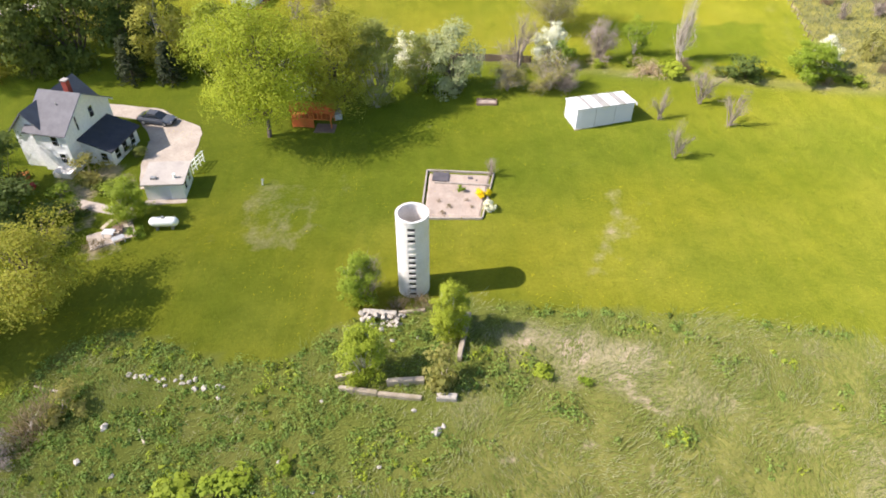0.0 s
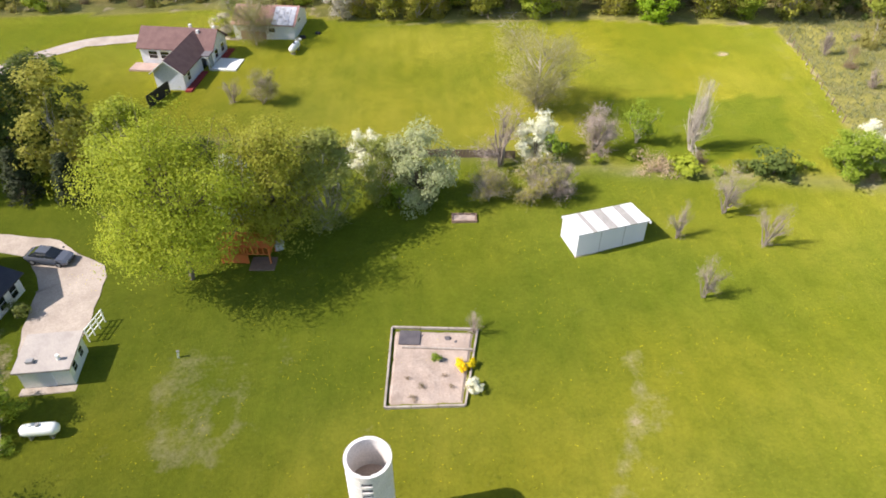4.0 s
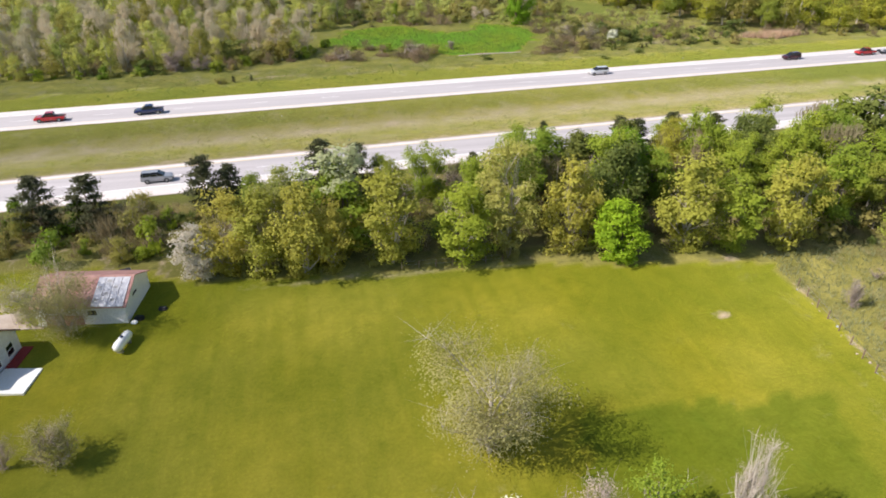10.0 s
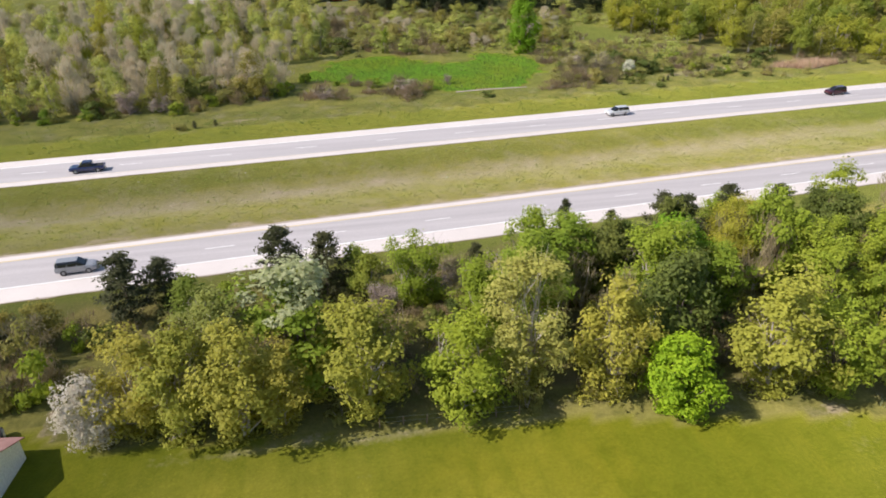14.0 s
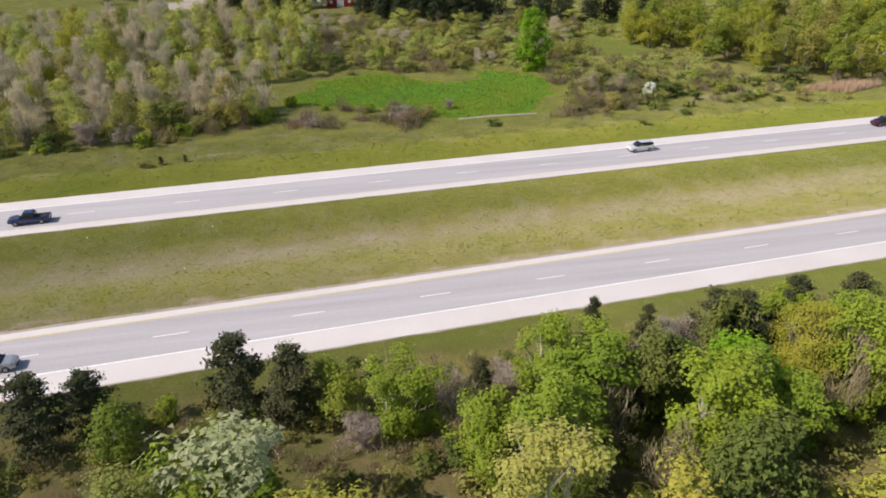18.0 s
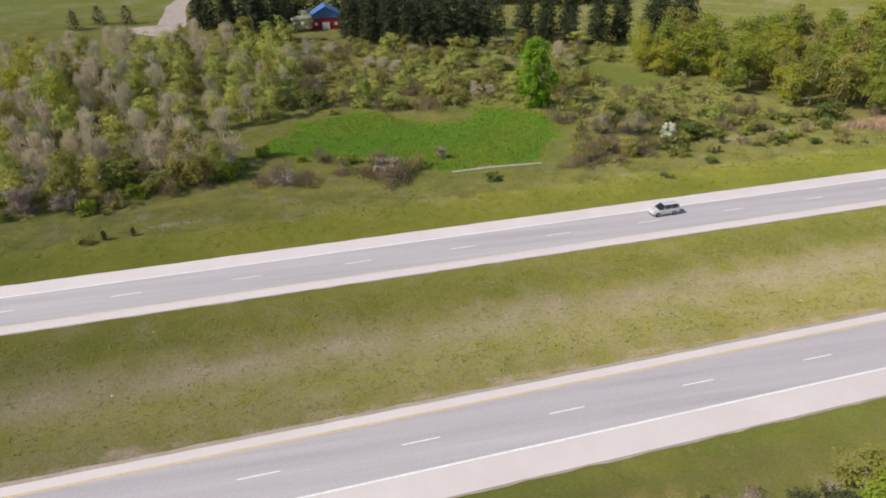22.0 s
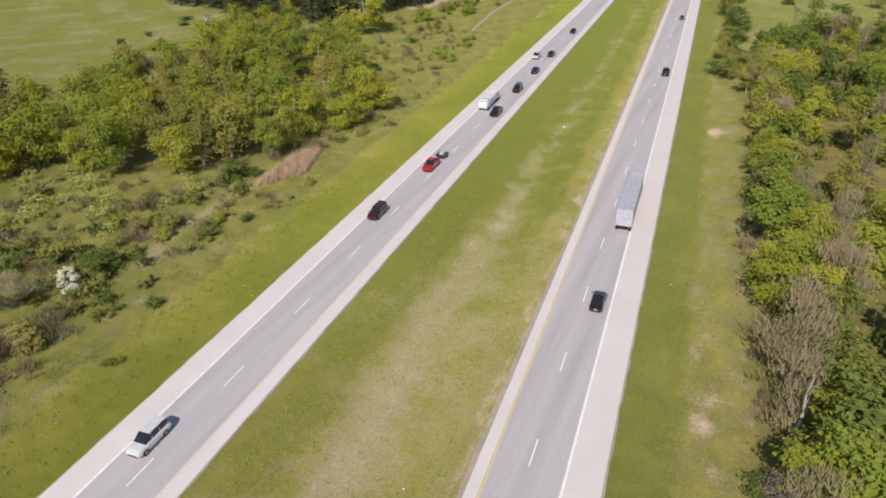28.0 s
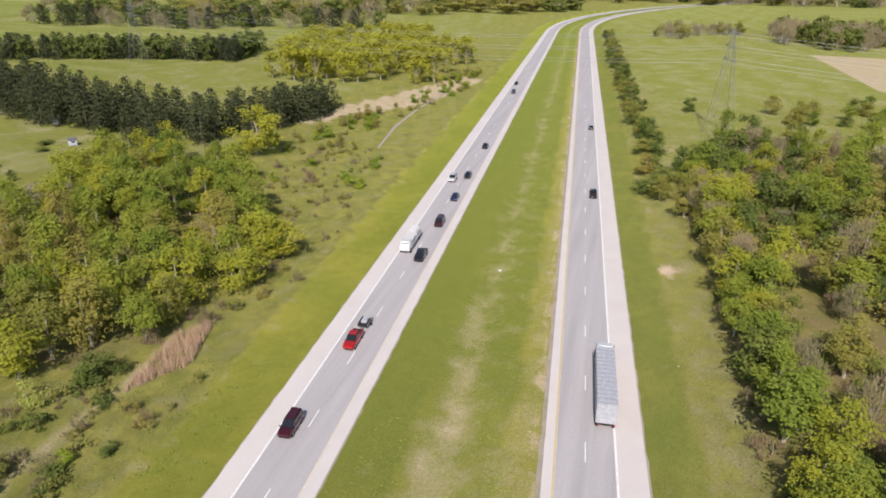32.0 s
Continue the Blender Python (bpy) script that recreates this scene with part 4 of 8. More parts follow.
def plant(kind, x, y, h, w=0.0, variants=2, group=""):
    k = USED.get(kind, 0)
    USED[kind] = k + 1
    key = (kind, k % variants)
    _, _, _, _, _, h0, w0, *_ = KINDS[kind]
    s = (w / w0 if w else h / h0)
    m = Matrix.Translation((x, y, z_at(x, y) - 0.05)) @ Matrix.Rotation(RNG.uniform(0, 6.28), 4, "Z") @ Matrix.Diagonal((s, s, h / h0, 1))
    if key not in PROTO:
        make = make_conifer if KINDS[kind][11] == "pine" or kind in ("spruce", "f_pine") else make_tree
        ob = PROTO[key] = make(kind, 11 + 7 * len(PROTO))
        ob.matrix_world = m
    else:
        src = PROTO[key]
        keep = src.matrix_basis.copy()
        src.matrix_basis = Matrix.Identity(4)
        ob = copy_thing(src, m)
        src.matrix_basis = keep
    return tagged(ob, group=group)


def scatter(kinds, area, count, hs, ws=(0.55, 0.8), gap=2.0, seed=1, group="", avoid=()):
    """Plants of several kinds over an area (polygon), no nearer to one another than the gap."""
    rng = np.random.RandomState(seed)
    xs, ys = [p[0] for p in area], [p[1] for p in area]
    done = []
    for _ in range(count * 30):
        if len(done) >= count:
            break
        x, y = rng.uniform(min(xs), max(xs)), rng.uniform(min(ys), max(ys))
        if not inside(np.array([x]), np.array([y]), area)[0] or any((x - a) ** 2 + (y - b) ** 2 < gap * gap for a, b in done):
            continue
        if any(inside(np.array([x]), np.array([y]), p)[0] for p in avoid):
            continue
        done.append((x, y))
        h = rng.uniform(*hs)
        plant(kinds[rng.randint(len(kinds))], x, y, h, h * rng.uniform(*ws), group=group)


STAND = {}


def stand(name, label, kinds, area, count, hs, ws=(0.55, 0.8), gap=4.0, seed=1, avoid=()):
    """A far wood whose trees nobody could count: one object."""
    rng = np.random.RandomState(seed)
    for kind in set(kinds):
        if kind not in STAND:
            make = make_conifer if kind == "f_pine" else make_tree
            top = make(kind, 90 + len(STAND))
            rows = []
            for o in list(top.children):
                me = o.data
                co, tot, idx = np.zeros(3 * len(me.vertices), np.float32), np.zeros(len(me.polygons), np.int32), np.zeros(len(me.loops), np.int32)
                me.vertices.foreach_get("co", co)
                me.polygons.foreach_get("loop_total", tot)
                me.loops.foreach_get("vertex_index", idx)
                co = co.reshape(-1, 3)
                if kind not in ("f_brush", "f_twigs", "f_weed", "f_pale", "f_pine") and o.name.startswith("crown"):
                    tri = co.reshape(-1, 3, 3)[::4]
                    mid = tri.mean(axis=1, keepdims=True)
                    co = (mid + (tri - mid) * 1.9).reshape(-1, 3).astype(np.float32)
                    tot, idx = tot[: len(tri)], np.arange(len(co), dtype=np.int32)
                rows.append((co, tot, idx, me.materials[0]))
                bpy.data.objects.remove(o)
                bpy.data.meshes.remove(me)
            bpy.data.objects.remove(top)
            STAND[kind] = rows
    xs, ys = [p[0] for p in area], [p[1] for p in area]
    done, cos, tots, idxs, mats, slot = [], [], [], [], [], []
    base = 0
    for _ in range(count * 30):
        if len(done) >= count:
            break
        x, y = rng.uniform(min(xs), max(xs)), rng.uniform(min(ys), max(ys))
        if not inside(np.array([x]), np.array([y]), area)[0] or any((x - a) ** 2 + (y - b) ** 2 < gap * gap for a, b in done):
            continue
        if any(inside(np.array([x]), np.array([y]), p)[0] for p in avoid):
            continue
        done.append((x, y))
        kind = kinds[rng.randint(len(kinds))]
        h = rng.uniform(*hs)
        sx = h * rng.uniform(*ws) / KINDS[kind][6]
        c, n = math.cos(a := rng.uniform(0, 6.28)), math.sin(a)
        for co, tot, idx, mat in STAND[kind]:
            q = np.stack([(co[:, 0] * c - co[:, 1] * n) * sx + x, (co[:, 0] * n + co[:, 1] * c) * sx + y, co[:, 2] * h / KINDS[kind][5] + z_at(x, y) - 0.05], -1)
            if mat not in mats:
                mats.append(mat)
            cos.append(q)
            tots.append(tot)
            idxs.append(idx + base)
            slot.append(np.full(len(tot), mats.index(mat), np.int32))
            base += len(q)
    v, tot, idx, slot = np.concatenate(cos), np.concatenate(tots), np.concatenate(idxs), np.concatenate(slot)
    me = bpy.data.meshes.new(name)
    me.vertices.add(len(v))
    me.vertices.foreach_set("co", v.astype(np.float32).ravel())
    me.loops.add(len(idx))
    me.loops.foreach_set("vertex_index", idx.astype(np.int32))
    me.polygons.add(len(tot))
    me.polygons.foreach_set("loop_start", (np.cumsum(tot) - tot).astype(np.int32))
    me.polygons.foreach_set("material_index", slot)
    me.update(calc_edges=True)
    for m in mats:
        me.materials.append(m)
    return tagged(new(name, me), label, "wood", kind="stuff")


def tufts(name, label, material, area_test, box, count, height, width, blades, seed, lean=0.5):
    """Blades of grass or stalks, one object."""
    rng = np.random.RandomState(seed)
    x, y = rng.uniform(box[0], box[1], count), rng.uniform(box[2], box[3], count)
    keep = area_test(x, y)
    x, y = x[keep], y[keep]
    z = land(x, y)
    n = len(x)
    vs = []
    for k in range(blades):
        a = rng.uniform(0, 6.28, n)
        h, w = height * rng.uniform(0.5, 1.3, n), width * rng.uniform(0.6, 1.3, n)
        bx, by = x + rng.normal(size=n) * width, y + rng.normal(size=n) * width
        lx, ly = np.cos(a) * h * lean * rng.uniform(0.2, 1.4, n), np.sin(a) * h * lean * rng.uniform(0.2, 1.4, n)
        px, py = -np.sin(a) * w / 2, np.cos(a) * w / 2
        vs.append(np.stack([np.stack([bx - px, by - py, z - 0.05], -1), np.stack([bx + px, by + py, z - 0.05], -1), np.stack([bx + lx, by + ly, z + h], -1)], 1))
    v = np.concatenate(vs).reshape(-1, 3)
    m = len(v) // 3
    me = bpy.data.meshes.new(name)
    me.vertices.add(3 * m)
    me.vertices.foreach_set("co", v.astype(np.float32).ravel())
    me.loops.add(3 * m)
    me.loops.foreach_set("vertex_index", np.arange(3 * m, dtype=np.int32))
    me.polygons.add(m)
    me.polygons.foreach_set("loop_start", (np.arange(m) * 3).astype(np.int32))
    me.update(calc_edges=True)
    me.materials.append(material)
    return tagged(new(name, me), label, "grass", kind="stuff")


# ---- the road ----
def lane_mat():
    m, t, p = nodes_of("worn_asphalt_lanes")
    n = noise_node(t, 0.35, 5, 0.6, stretch=(0.05, 1.4, 1))
    f = noise_node(t, 5, 3)
    patches = noise_node(t, 0.05, 3)
    col = mix(t, ramp(t, n.outputs[0], [(0.35, (0, 0, 0)), (0.68, (1, 1, 1))]), (0.43, 0.402, 0.405), (0.535, 0.503, 0.503))
    col = mix(t, ramp(t, patches.outputs[0], [(0.45, (0, 0, 0)), (0.62, (0.5, 0.5, 0.5))]), col, (0.49, 0.46, 0.462))
    col = mix(t, 0.5, col, mix(t, 1.0, col, ramp(t, f.outputs[0], [(0.3, (0.85, 0.85, 0.85)), (0.7, (1.1, 1.1, 1.1))]), "MULTIPLY"))
    link(t, col, p.inputs["Base Color"])
    p.inputs["Roughness"].default_value = 0.85
    bumped(t, p, f.outputs[0], 0.2, 0.01)
    return m


LANE = lane_mat()
SHOULDER = surface("pale_shoulder_concrete", (0.74, 0.68, 0.645), (0.69, 0.63, 0.60), 0.15, 0.9, stain=(0.63, 0.57, 0.53), fine=22, bump=0.05)
GRAVEL = surface("brown_gravel_edge", (0.46, 0.39, 0.32), (0.37, 0.31, 0.25), 0.4, 0.98, stain=(0.25, 0.24, 0.12), fine=5, bump=0.6)


def ribbon(name, line, lo, hi, z, material, parent=None, label="", wobble=0.0, x0=ROAD_X0, x1=ROAD_X1, thick=0.0):
    xs = np.unique(np.concatenate([np.arange(x0, -120, 40.0), np.arange(max(x0, -120), min(x1, 320), 2.0 if wobble else 8.0), np.arange(320, x1, 25.0), [x1]]))
    xs = xs[(xs >= x0) & (xs <= x1)]
    y = line(xs)
    j = smooth_noise(xs, xs * 0, 6, 4) * wobble
    v = [(a, b + lo - (k if lo < 0 else 0), z) for a, b, k in zip(xs, y, j)] + [(a, b + hi + (k if hi > 0 else 0), z) for a, b, k in zip(xs, y, j)]
    n = len(xs)
    f = [(i, i + 1, n + i + 1, n + i) for i in range(n - 1)]
    if thick:
        v += [(a, b, c - thick) for a, b, c in v]
        f += [(i + 1, i, 2 * n + i, 2 * n + i + 1) for i in range(n - 1)] + [(n + i, n + i + 1, 3 * n + i + 1, 3 * n + i) for i in range(n - 1)]
    return obj(name, v, f, material, parent, label)


def carriageway(line, inner, phase, name):
    """inner: +1 where the strip between the carriageways lies to the north."""
    road = tagged(new(name), "two-lane concrete carriageway with pale shoulders", "road", kind="structure")
    ribbon("gravel_edge", line, -7.45 if inner > 0 else -5.65, 5.6 if inner > 0 else 6.95, 0.02, GRAVEL, road, "brown gravel edge", 0.12)
    ribbon("shoulder", line, -7.2 if inner > 0 else -5.4, 5.0 if inner > 0 else 6.8, 0.05, SHOULDER, road, "pale concrete shoulder", 0.03, thick=0.1)
    ribbon("lanes", line, -3.5, 3.5, 0.058, LANE, road)
    a, b = (LINE_WHITE, LINE_YELLOW) if inner > 0 else (LINE_FADED, LINE_WHITE)
    ribbon("edge_line", line, -3.80, -3.54, 0.064, a, road)
    ribbon("edge_line", line, 3.54, 3.80, 0.064, b, road)
    share = None
    for k in range(-8, 62):
        x = phase + k * DASH_STEP
        ob = new("lane_dash", share) if share else obj("lane_dash", [(-1.9, -0.075, 0), (1.9, -0.075, 0), (1.9, 0.075, 0), (-1.9, 0.075, 0)], [(0, 1, 2, 3)], LINE_WHITE)
        share = ob.data
        ob.parent = road
        ob.matrix_local = pose(x, float(line(x)), 0.066, 0, 0, math.degrees(math.atan(0.07)))
    return road


carriageway(near_y, 1, NEAR_PHASE, "road_south")
carriageway(far_y, -1, FAR_PHASE, "road_north")


# ---- buildings ----
def gable_roof(bm, x0, x1, y0, y1, eave, ridge, over=0.35, thick=0.16, along="x"):
    """A roof of two thick slopes; the ridge runs along x or y."""
    if along == "y":
        sub = bmesh.new()
        gable_roof(sub, y0, y1, -x1, -x0, eave, ridge, over, thick)
        bmesh.ops.rotate(sub, verts=list(sub.verts), cent=(0, 0, 0), matrix=Matrix.Rotation(radians(90), 3, "Z"))
        me = bpy.data.meshes.new("tmp")
        sub.to_mesh(me)
        sub.free()
        bm.from_mesh(me)
        bpy.data.meshes.remove(me)
        return bm
    c = (y0 + y1) / 2
    drop = (ridge - eave) / (c - y0) * over
    prism([(y0 - over, eave - drop), (c, ridge), (c, ridge + thick), (y0 - over, eave - drop + thick)], x0 - over, x1 + over, bm)
    prism([(y1 + over, eave - drop), (c, ridge), (c, ridge + thick), (y1 + over, eave - drop + thick)], x0 - over, x1 + over, bm)
    return bm


def gable_walls(x0, x1, y0, y1, eave, ridge, along="x", z0=-0.4):
    if along == "x":
        return prism([(y0, z0), (y1, z0), (y1, eave), ((y0 + y1) / 2, ridge), (y0, eave)], x0, x1)
    bm = prism([(-x1, z0), (-x0, z0), (-x0, eave), (-(x0 + x1) / 2, ridge), (-x1, eave)], y0, y1)
    bmesh.ops.rotate(bm, verts=list(bm.verts), cent=(0, 0, 0), matrix=Matrix.Rotation(radians(90), 3, "Z"))
    return bm


def boards(house, face, a, b, at, z0, z1, material, step=0.32):
    """Lap siding: a thin ledge at each board, on a wall along x (face 'y') or along y (face 'x'), facing out by the sign of step."""
    bm = bmesh.new()
    z = z0
    s = 1 if step > 0 else -1
    while z < z1:
        if face == "y":
            block(a, b, min(at, at + 0.02 * s), max(at, at + 0.02 * s), z, z + 0.05, bm=bm)
        else:
            block(min(at, at + 0.02 * s), max(at, at + 0.02 * s), a, b, z, z + 0.05, bm=bm)
        z += abs(step)
    part("lap_siding", bm, material, house)


def window(house, face, u, at, z, w=0.9, h=1.3, out=1, frame_mat=None):
    fm = frame_mat or WHITE_PAINT
    def bar(bm, u0, u1, z0, z1, d):
        lo, hi = (at - 0.02, at + d) if out > 0 else (at - d, at + 0.02)
        if face == "y":
            block(u0, u1, lo, hi, z0, z1, bm=bm)
        else:
            block(lo, hi, u0, u1, z0, z1, bm=bm)
        return bm
    bm = bmesh.new()
    for u0, u1, z0, z1 in ((u - w / 2 - 0.1, u + w / 2 + 0.1, z + h, z + h + 0.1), (u - w / 2 - 0.12, u + w / 2 + 0.12, z - 0.1, z), (u - w / 2 - 0.1, u - w / 2, z, z + h), (u + w / 2, u + w / 2 + 0.1, z, z + h)):
        bar(bm, u0, u1, z0, z1, 0.07)
    win = part("window", bm, fm, house)
    part("pane", bar(bmesh.new(), u - w / 2, u + w / 2, z, z + h, 0.03), GLASS, win)
    part("glazing_bar", bar(bmesh.new(), u - w / 2, u + w / 2, z + h / 2 - 0.025, z + h / 2 + 0.025, 0.05), fm, win)


def farmhouse():
    hs = thing("farmhouse", "two-storey white farmhouse with grey shingle roof and dark-roofed wing", "house", pose(-41.4, 114.8, -0.75, 0, 0, -12))
    part("wall", gable_walls(-4.0, 0, 0, 8.6, 5.0, 7.7), SIDING, hs)
    part("wall", gable_walls(-6.8, -2.4, 0.5, 9.4, 4.7, 6.95, "y"), SIDING, hs)
    part("wall", prism([(1.9, -0.4), (7.2, -0.4), (7.2, 2.3), (1.9, 2.3)], 0.01, 3.6), SIDING, hs)
    boards(hs, "y", -2.4, -0.05, 0.0, 0.2, 4.9, SIDING, -0.32)
    boards(hs, "x", 0.05, 8.55, 0.0, 3.5, 5.0, SIDING, 0.32)
    part("roof", gable_roof(bmesh.new(), -4.6, 0, 0, 8.6, 5.0, 7.7), ROOF_GREY, hs)
    part("roof", gable_roof(bmesh.new(), -6.8, -2.4, 0.4, 9.4, 4.7, 6.97, along="y"), ROOF_GREY, hs)
    bm = bmesh.new()
    v = [bm.verts.new(p) for p in ((0.0, 1.5, 3.3), (4.0, 1.5, 2.15), (4.0, 7.6, 2.15), (0.0, 7.6, 3.3), (0.0, 1.5, 3.45), (4.0, 1.5, 2.3), (4.0, 7.6, 2.3), (0.0, 7.6, 3.45))]
    for f in ((0, 3, 2, 1), (4, 5, 6, 7), (0, 1, 5, 4), (1, 2, 6, 5), (2, 3, 7, 6), (3, 0, 4, 7)):
        bm.faces.new([v[k] for k in f])
    part("wing_roof", bm, ROOF_DARK, hs, "dark shingle lean-to roof")
    for y in (1.9, 7.2):
        bm = bmesh.new()
        vs = [bm.verts.new(p) for p in ((0.01, y, 2.2), (3.6, y, 2.2), (3.6, y, 2.25), (0.01, y, 3.3))]
        bm.faces.new(vs if y < 4 else vs[::-1])
        part("gable_infill", bm, SIDING, hs)
    ch = part("chimney", block(-2.6, -1.95, 5.3, 5.95, 6.0, 8.5, 0.03), BRICK, hs, "red brick chimney")
    part("chimney_cap", block(-2.66, -1.89, 5.24, 6.01, 8.5, 8.62, 0.02), ROOF_PALE, ch)
    for u, z in ((-1.4, 3.4), (-1.1, 1.2)):
        window(hs, "y", u, 0.0, z, 0.8, 1.2, out=-1)
    window(hs, "x", 5.2, 0.0, 4.4, 0.75, 1.3)
    window(hs, "x", 2.4, 0.0, 4.2, 0.3, 1.9)
    for u in (2.9, 4.4, 6.0):
        window(hs, "x", u, 3.6, 0.7, 0.85, 1.2)
    window(hs, "y", 2.6, 1.9, 0.8, 0.8, 1.0, out=-1)
    bm = bmesh.new()
    tube(bm, (-2.0, 2.8, 6.3), (-2.0, 2.8, 7.2), 0.06, 0.06, 6)
    part("vent_pipe", bm, STEEL, hs)
    part("hatch_step", block(-2.3, 0.0, -1.3, -0.05, -0.4, 0.6, 0.05), CONCRETE, hs, "sloping cellar hatch of grey concrete")
    part("corner_trim", block(-0.1, 0.03, -0.03, 0.1, -0.3, 4.95), WHITE_PAINT, hs)
    part("gable_trim", prism([(-0.4, 4.62), (4.3, 7.6), (9.0, 4.62), (9.0, 4.78), (4.3, 7.72), (-0.4, 4.78)], 0.36, 0.41), WHITE_PAINT, hs)


def garage():
    g = thing("garage", "low white garage with pale flat roof", "garage", pose(-29.6, 111.0, z_at(-29.5, 111), 0, 0, 3))
    part("wall", prism([(-1.8, -0.5), (1.8, -0.5), (1.8, 2.2), (-1.8, 2.0)], -2.05, 2.0), WHITE_PAINT, g)
    part("roof", prism([(-2.05, 1.98), (2.05, 2.2), (2.05, 2.36), (-2.05, 2.14)], -2.3, 2.25), ROOF_PALE, g, "pale weathered flat roof")
    part("sill_slab", block(-2.3, 2.2, -2.6, -1.82, -0.5, 0.05, 0.04), DRIVE, g)
    for u in (-0.9, 0.7):
        window(g, "x", u, 2.0, 0.8, 0.7, 0.9)
    bm = bmesh.new()
    tube(bm, (1.1, -0.9, 2.0), (1.1, -0.9, 2.7), 0.16, 0.16, 8)
    part("vent_pipe", bm, WHITE_PAINT, g, "white vent pipe")
    part("vent_box", block(-1.4, -0.8, -1.2, -0.8, 2.0, 2.45, 0.02), STEEL, g)
    part("door", block(-0.6, 0.6, -1.84, -1.79, -0.3, 1.7, 0.01), TARP, g, "pale garage door")


def brown_house():
    z = z_at(-30, 163)
    hs = thing("bungalow", "pale grey bungalow with brown shingle roof and white porch", "house", pose(-29.8, 159.95, z, 0, 0, -10))
    part("wall", gable_walls(-4.2, 0, 0, 8.0, 2.5, 4.2, "y"), GREY_SIDING, hs)
    part("wall", gable_walls(-9.9, 1.1, 7.7, 13.1, 2.5, 4.4), GREY_SIDING, hs)
    boards(hs, "y", -4.1, -0.1, 0.0, 0.1, 2.5, GREY_SIDING, -0.25)
    boards(hs, "x", 0.1, 5.8, 0.0, 0.1, 2.4, GREY_SIDING, 0.25)
    part("roof", gable_roof(bmesh.new(), -4.2, 0, -0.1, 9.8, 2.5, 4.2, along="y"), ROOF_BROWN, hs)
    part("roof", gable_roof(bmesh.new(), -9.9, 1.1, 7.7, 13.1, 2.5, 4.4), ROOF_BROWN, hs)
    for y in (6.0, 6.8, 7.6):
        bm = bmesh.new()
        block(1.0, 1.16, y - 0.08, y + 0.08, -0.3, 2.2, bm=bm)
        part("porch_post", bm, WHITE_PAINT, hs, "white porch post")
    part("porch_roof", prism([(5.8, 2.25), (7.75, 2.25), (7.75, 2.45), (5.8, 2.45)], 0.1, 1.4), ROOF_GREY, hs, "dark porch roof")
    part("porch_beam", block(0.1, 1.2, 5.82, 5.95, 2.05, 2.24), WHITE_PAINT, hs)
    part("doorway", block(0.0, 0.05, 6.2, 7.4, -0.2, 2.0), GLASS, hs, "dark glazed door")
    window(hs, "x", 1.6, 0.0, 0.8, 0.9, 1.1)
    window(hs, "x", 9.0, 1.1, 0.8, 1.1, 1.2)
    window(hs, "x", 11.4, 1.1, 0.8, 1.1, 1.2)
    window(hs, "y", -8.0, 7.7, 0.8, 1.3, 1.1, out=-1)
    window(hs, "y", -6.2, 7.7, 0.8, 1.3, 1.1, out=-1)
    part("garden_step", block(-5.4, -4.3, 5.6, 7.6, -0.3, 0.35, 0.04), WHITE_PAINT, hs, "white entrance porch step")
    for x, y in ((-3.6, 11.6), (-1.6, 9.6), (0.2, 11.2)):
        part("roof_vent", block(x, x + 0.4, y, y + 0.4, 3.6, 4.5, 0.03), WHITE_PAINT, hs, "white roof vent")
    part("gable_trim", prism([(-4.6, 2.25), (-2.1, 4.2), (0.4, 2.25), (0.4, 2.43), (-2.1, 4.38), (-4.6, 2.43)], 0.47, 0.51), WHITE_PAINT, hs).matrix_local = pose(0, 0, 0, 0, 0, -90)
    for name, label, cat, x0, x1, y0, y1, h, mat, kind in (
        ("mulch_border", "red mulch border along the bungalow wall", "flower bed", 0.05, 1.0, -0.6, 5.6, 0.22, MULCH, ""),
        ("mulch_border", "red mulch border beside the bungalow end wall", "flower bed", 1.2, 2.3, 8.6, 13.2, 0.40, MULCH, ""),
        ("patio", "pale concrete patio slab beside the porch", "patio", 1.25, 5.0, 5.9, 9.6, 0.45, WHITE_PAINT, "structure"),
        ("front_walk", "pinkish paved walk before the bungalow", "path", -11.0, -5.4, 5.2, 7.6, 0.06, surface("pinkish_paving", (0.50, 0.36, 0.30), (0.42, 0.30, 0.25), 0.8), "structure")):
        r = tagged(part(name, block(x0, x1, y0, y1, -0.4, h, 0.03), mat), label, cat, kind=kind)
        r.matrix_world = hs.matrix_world


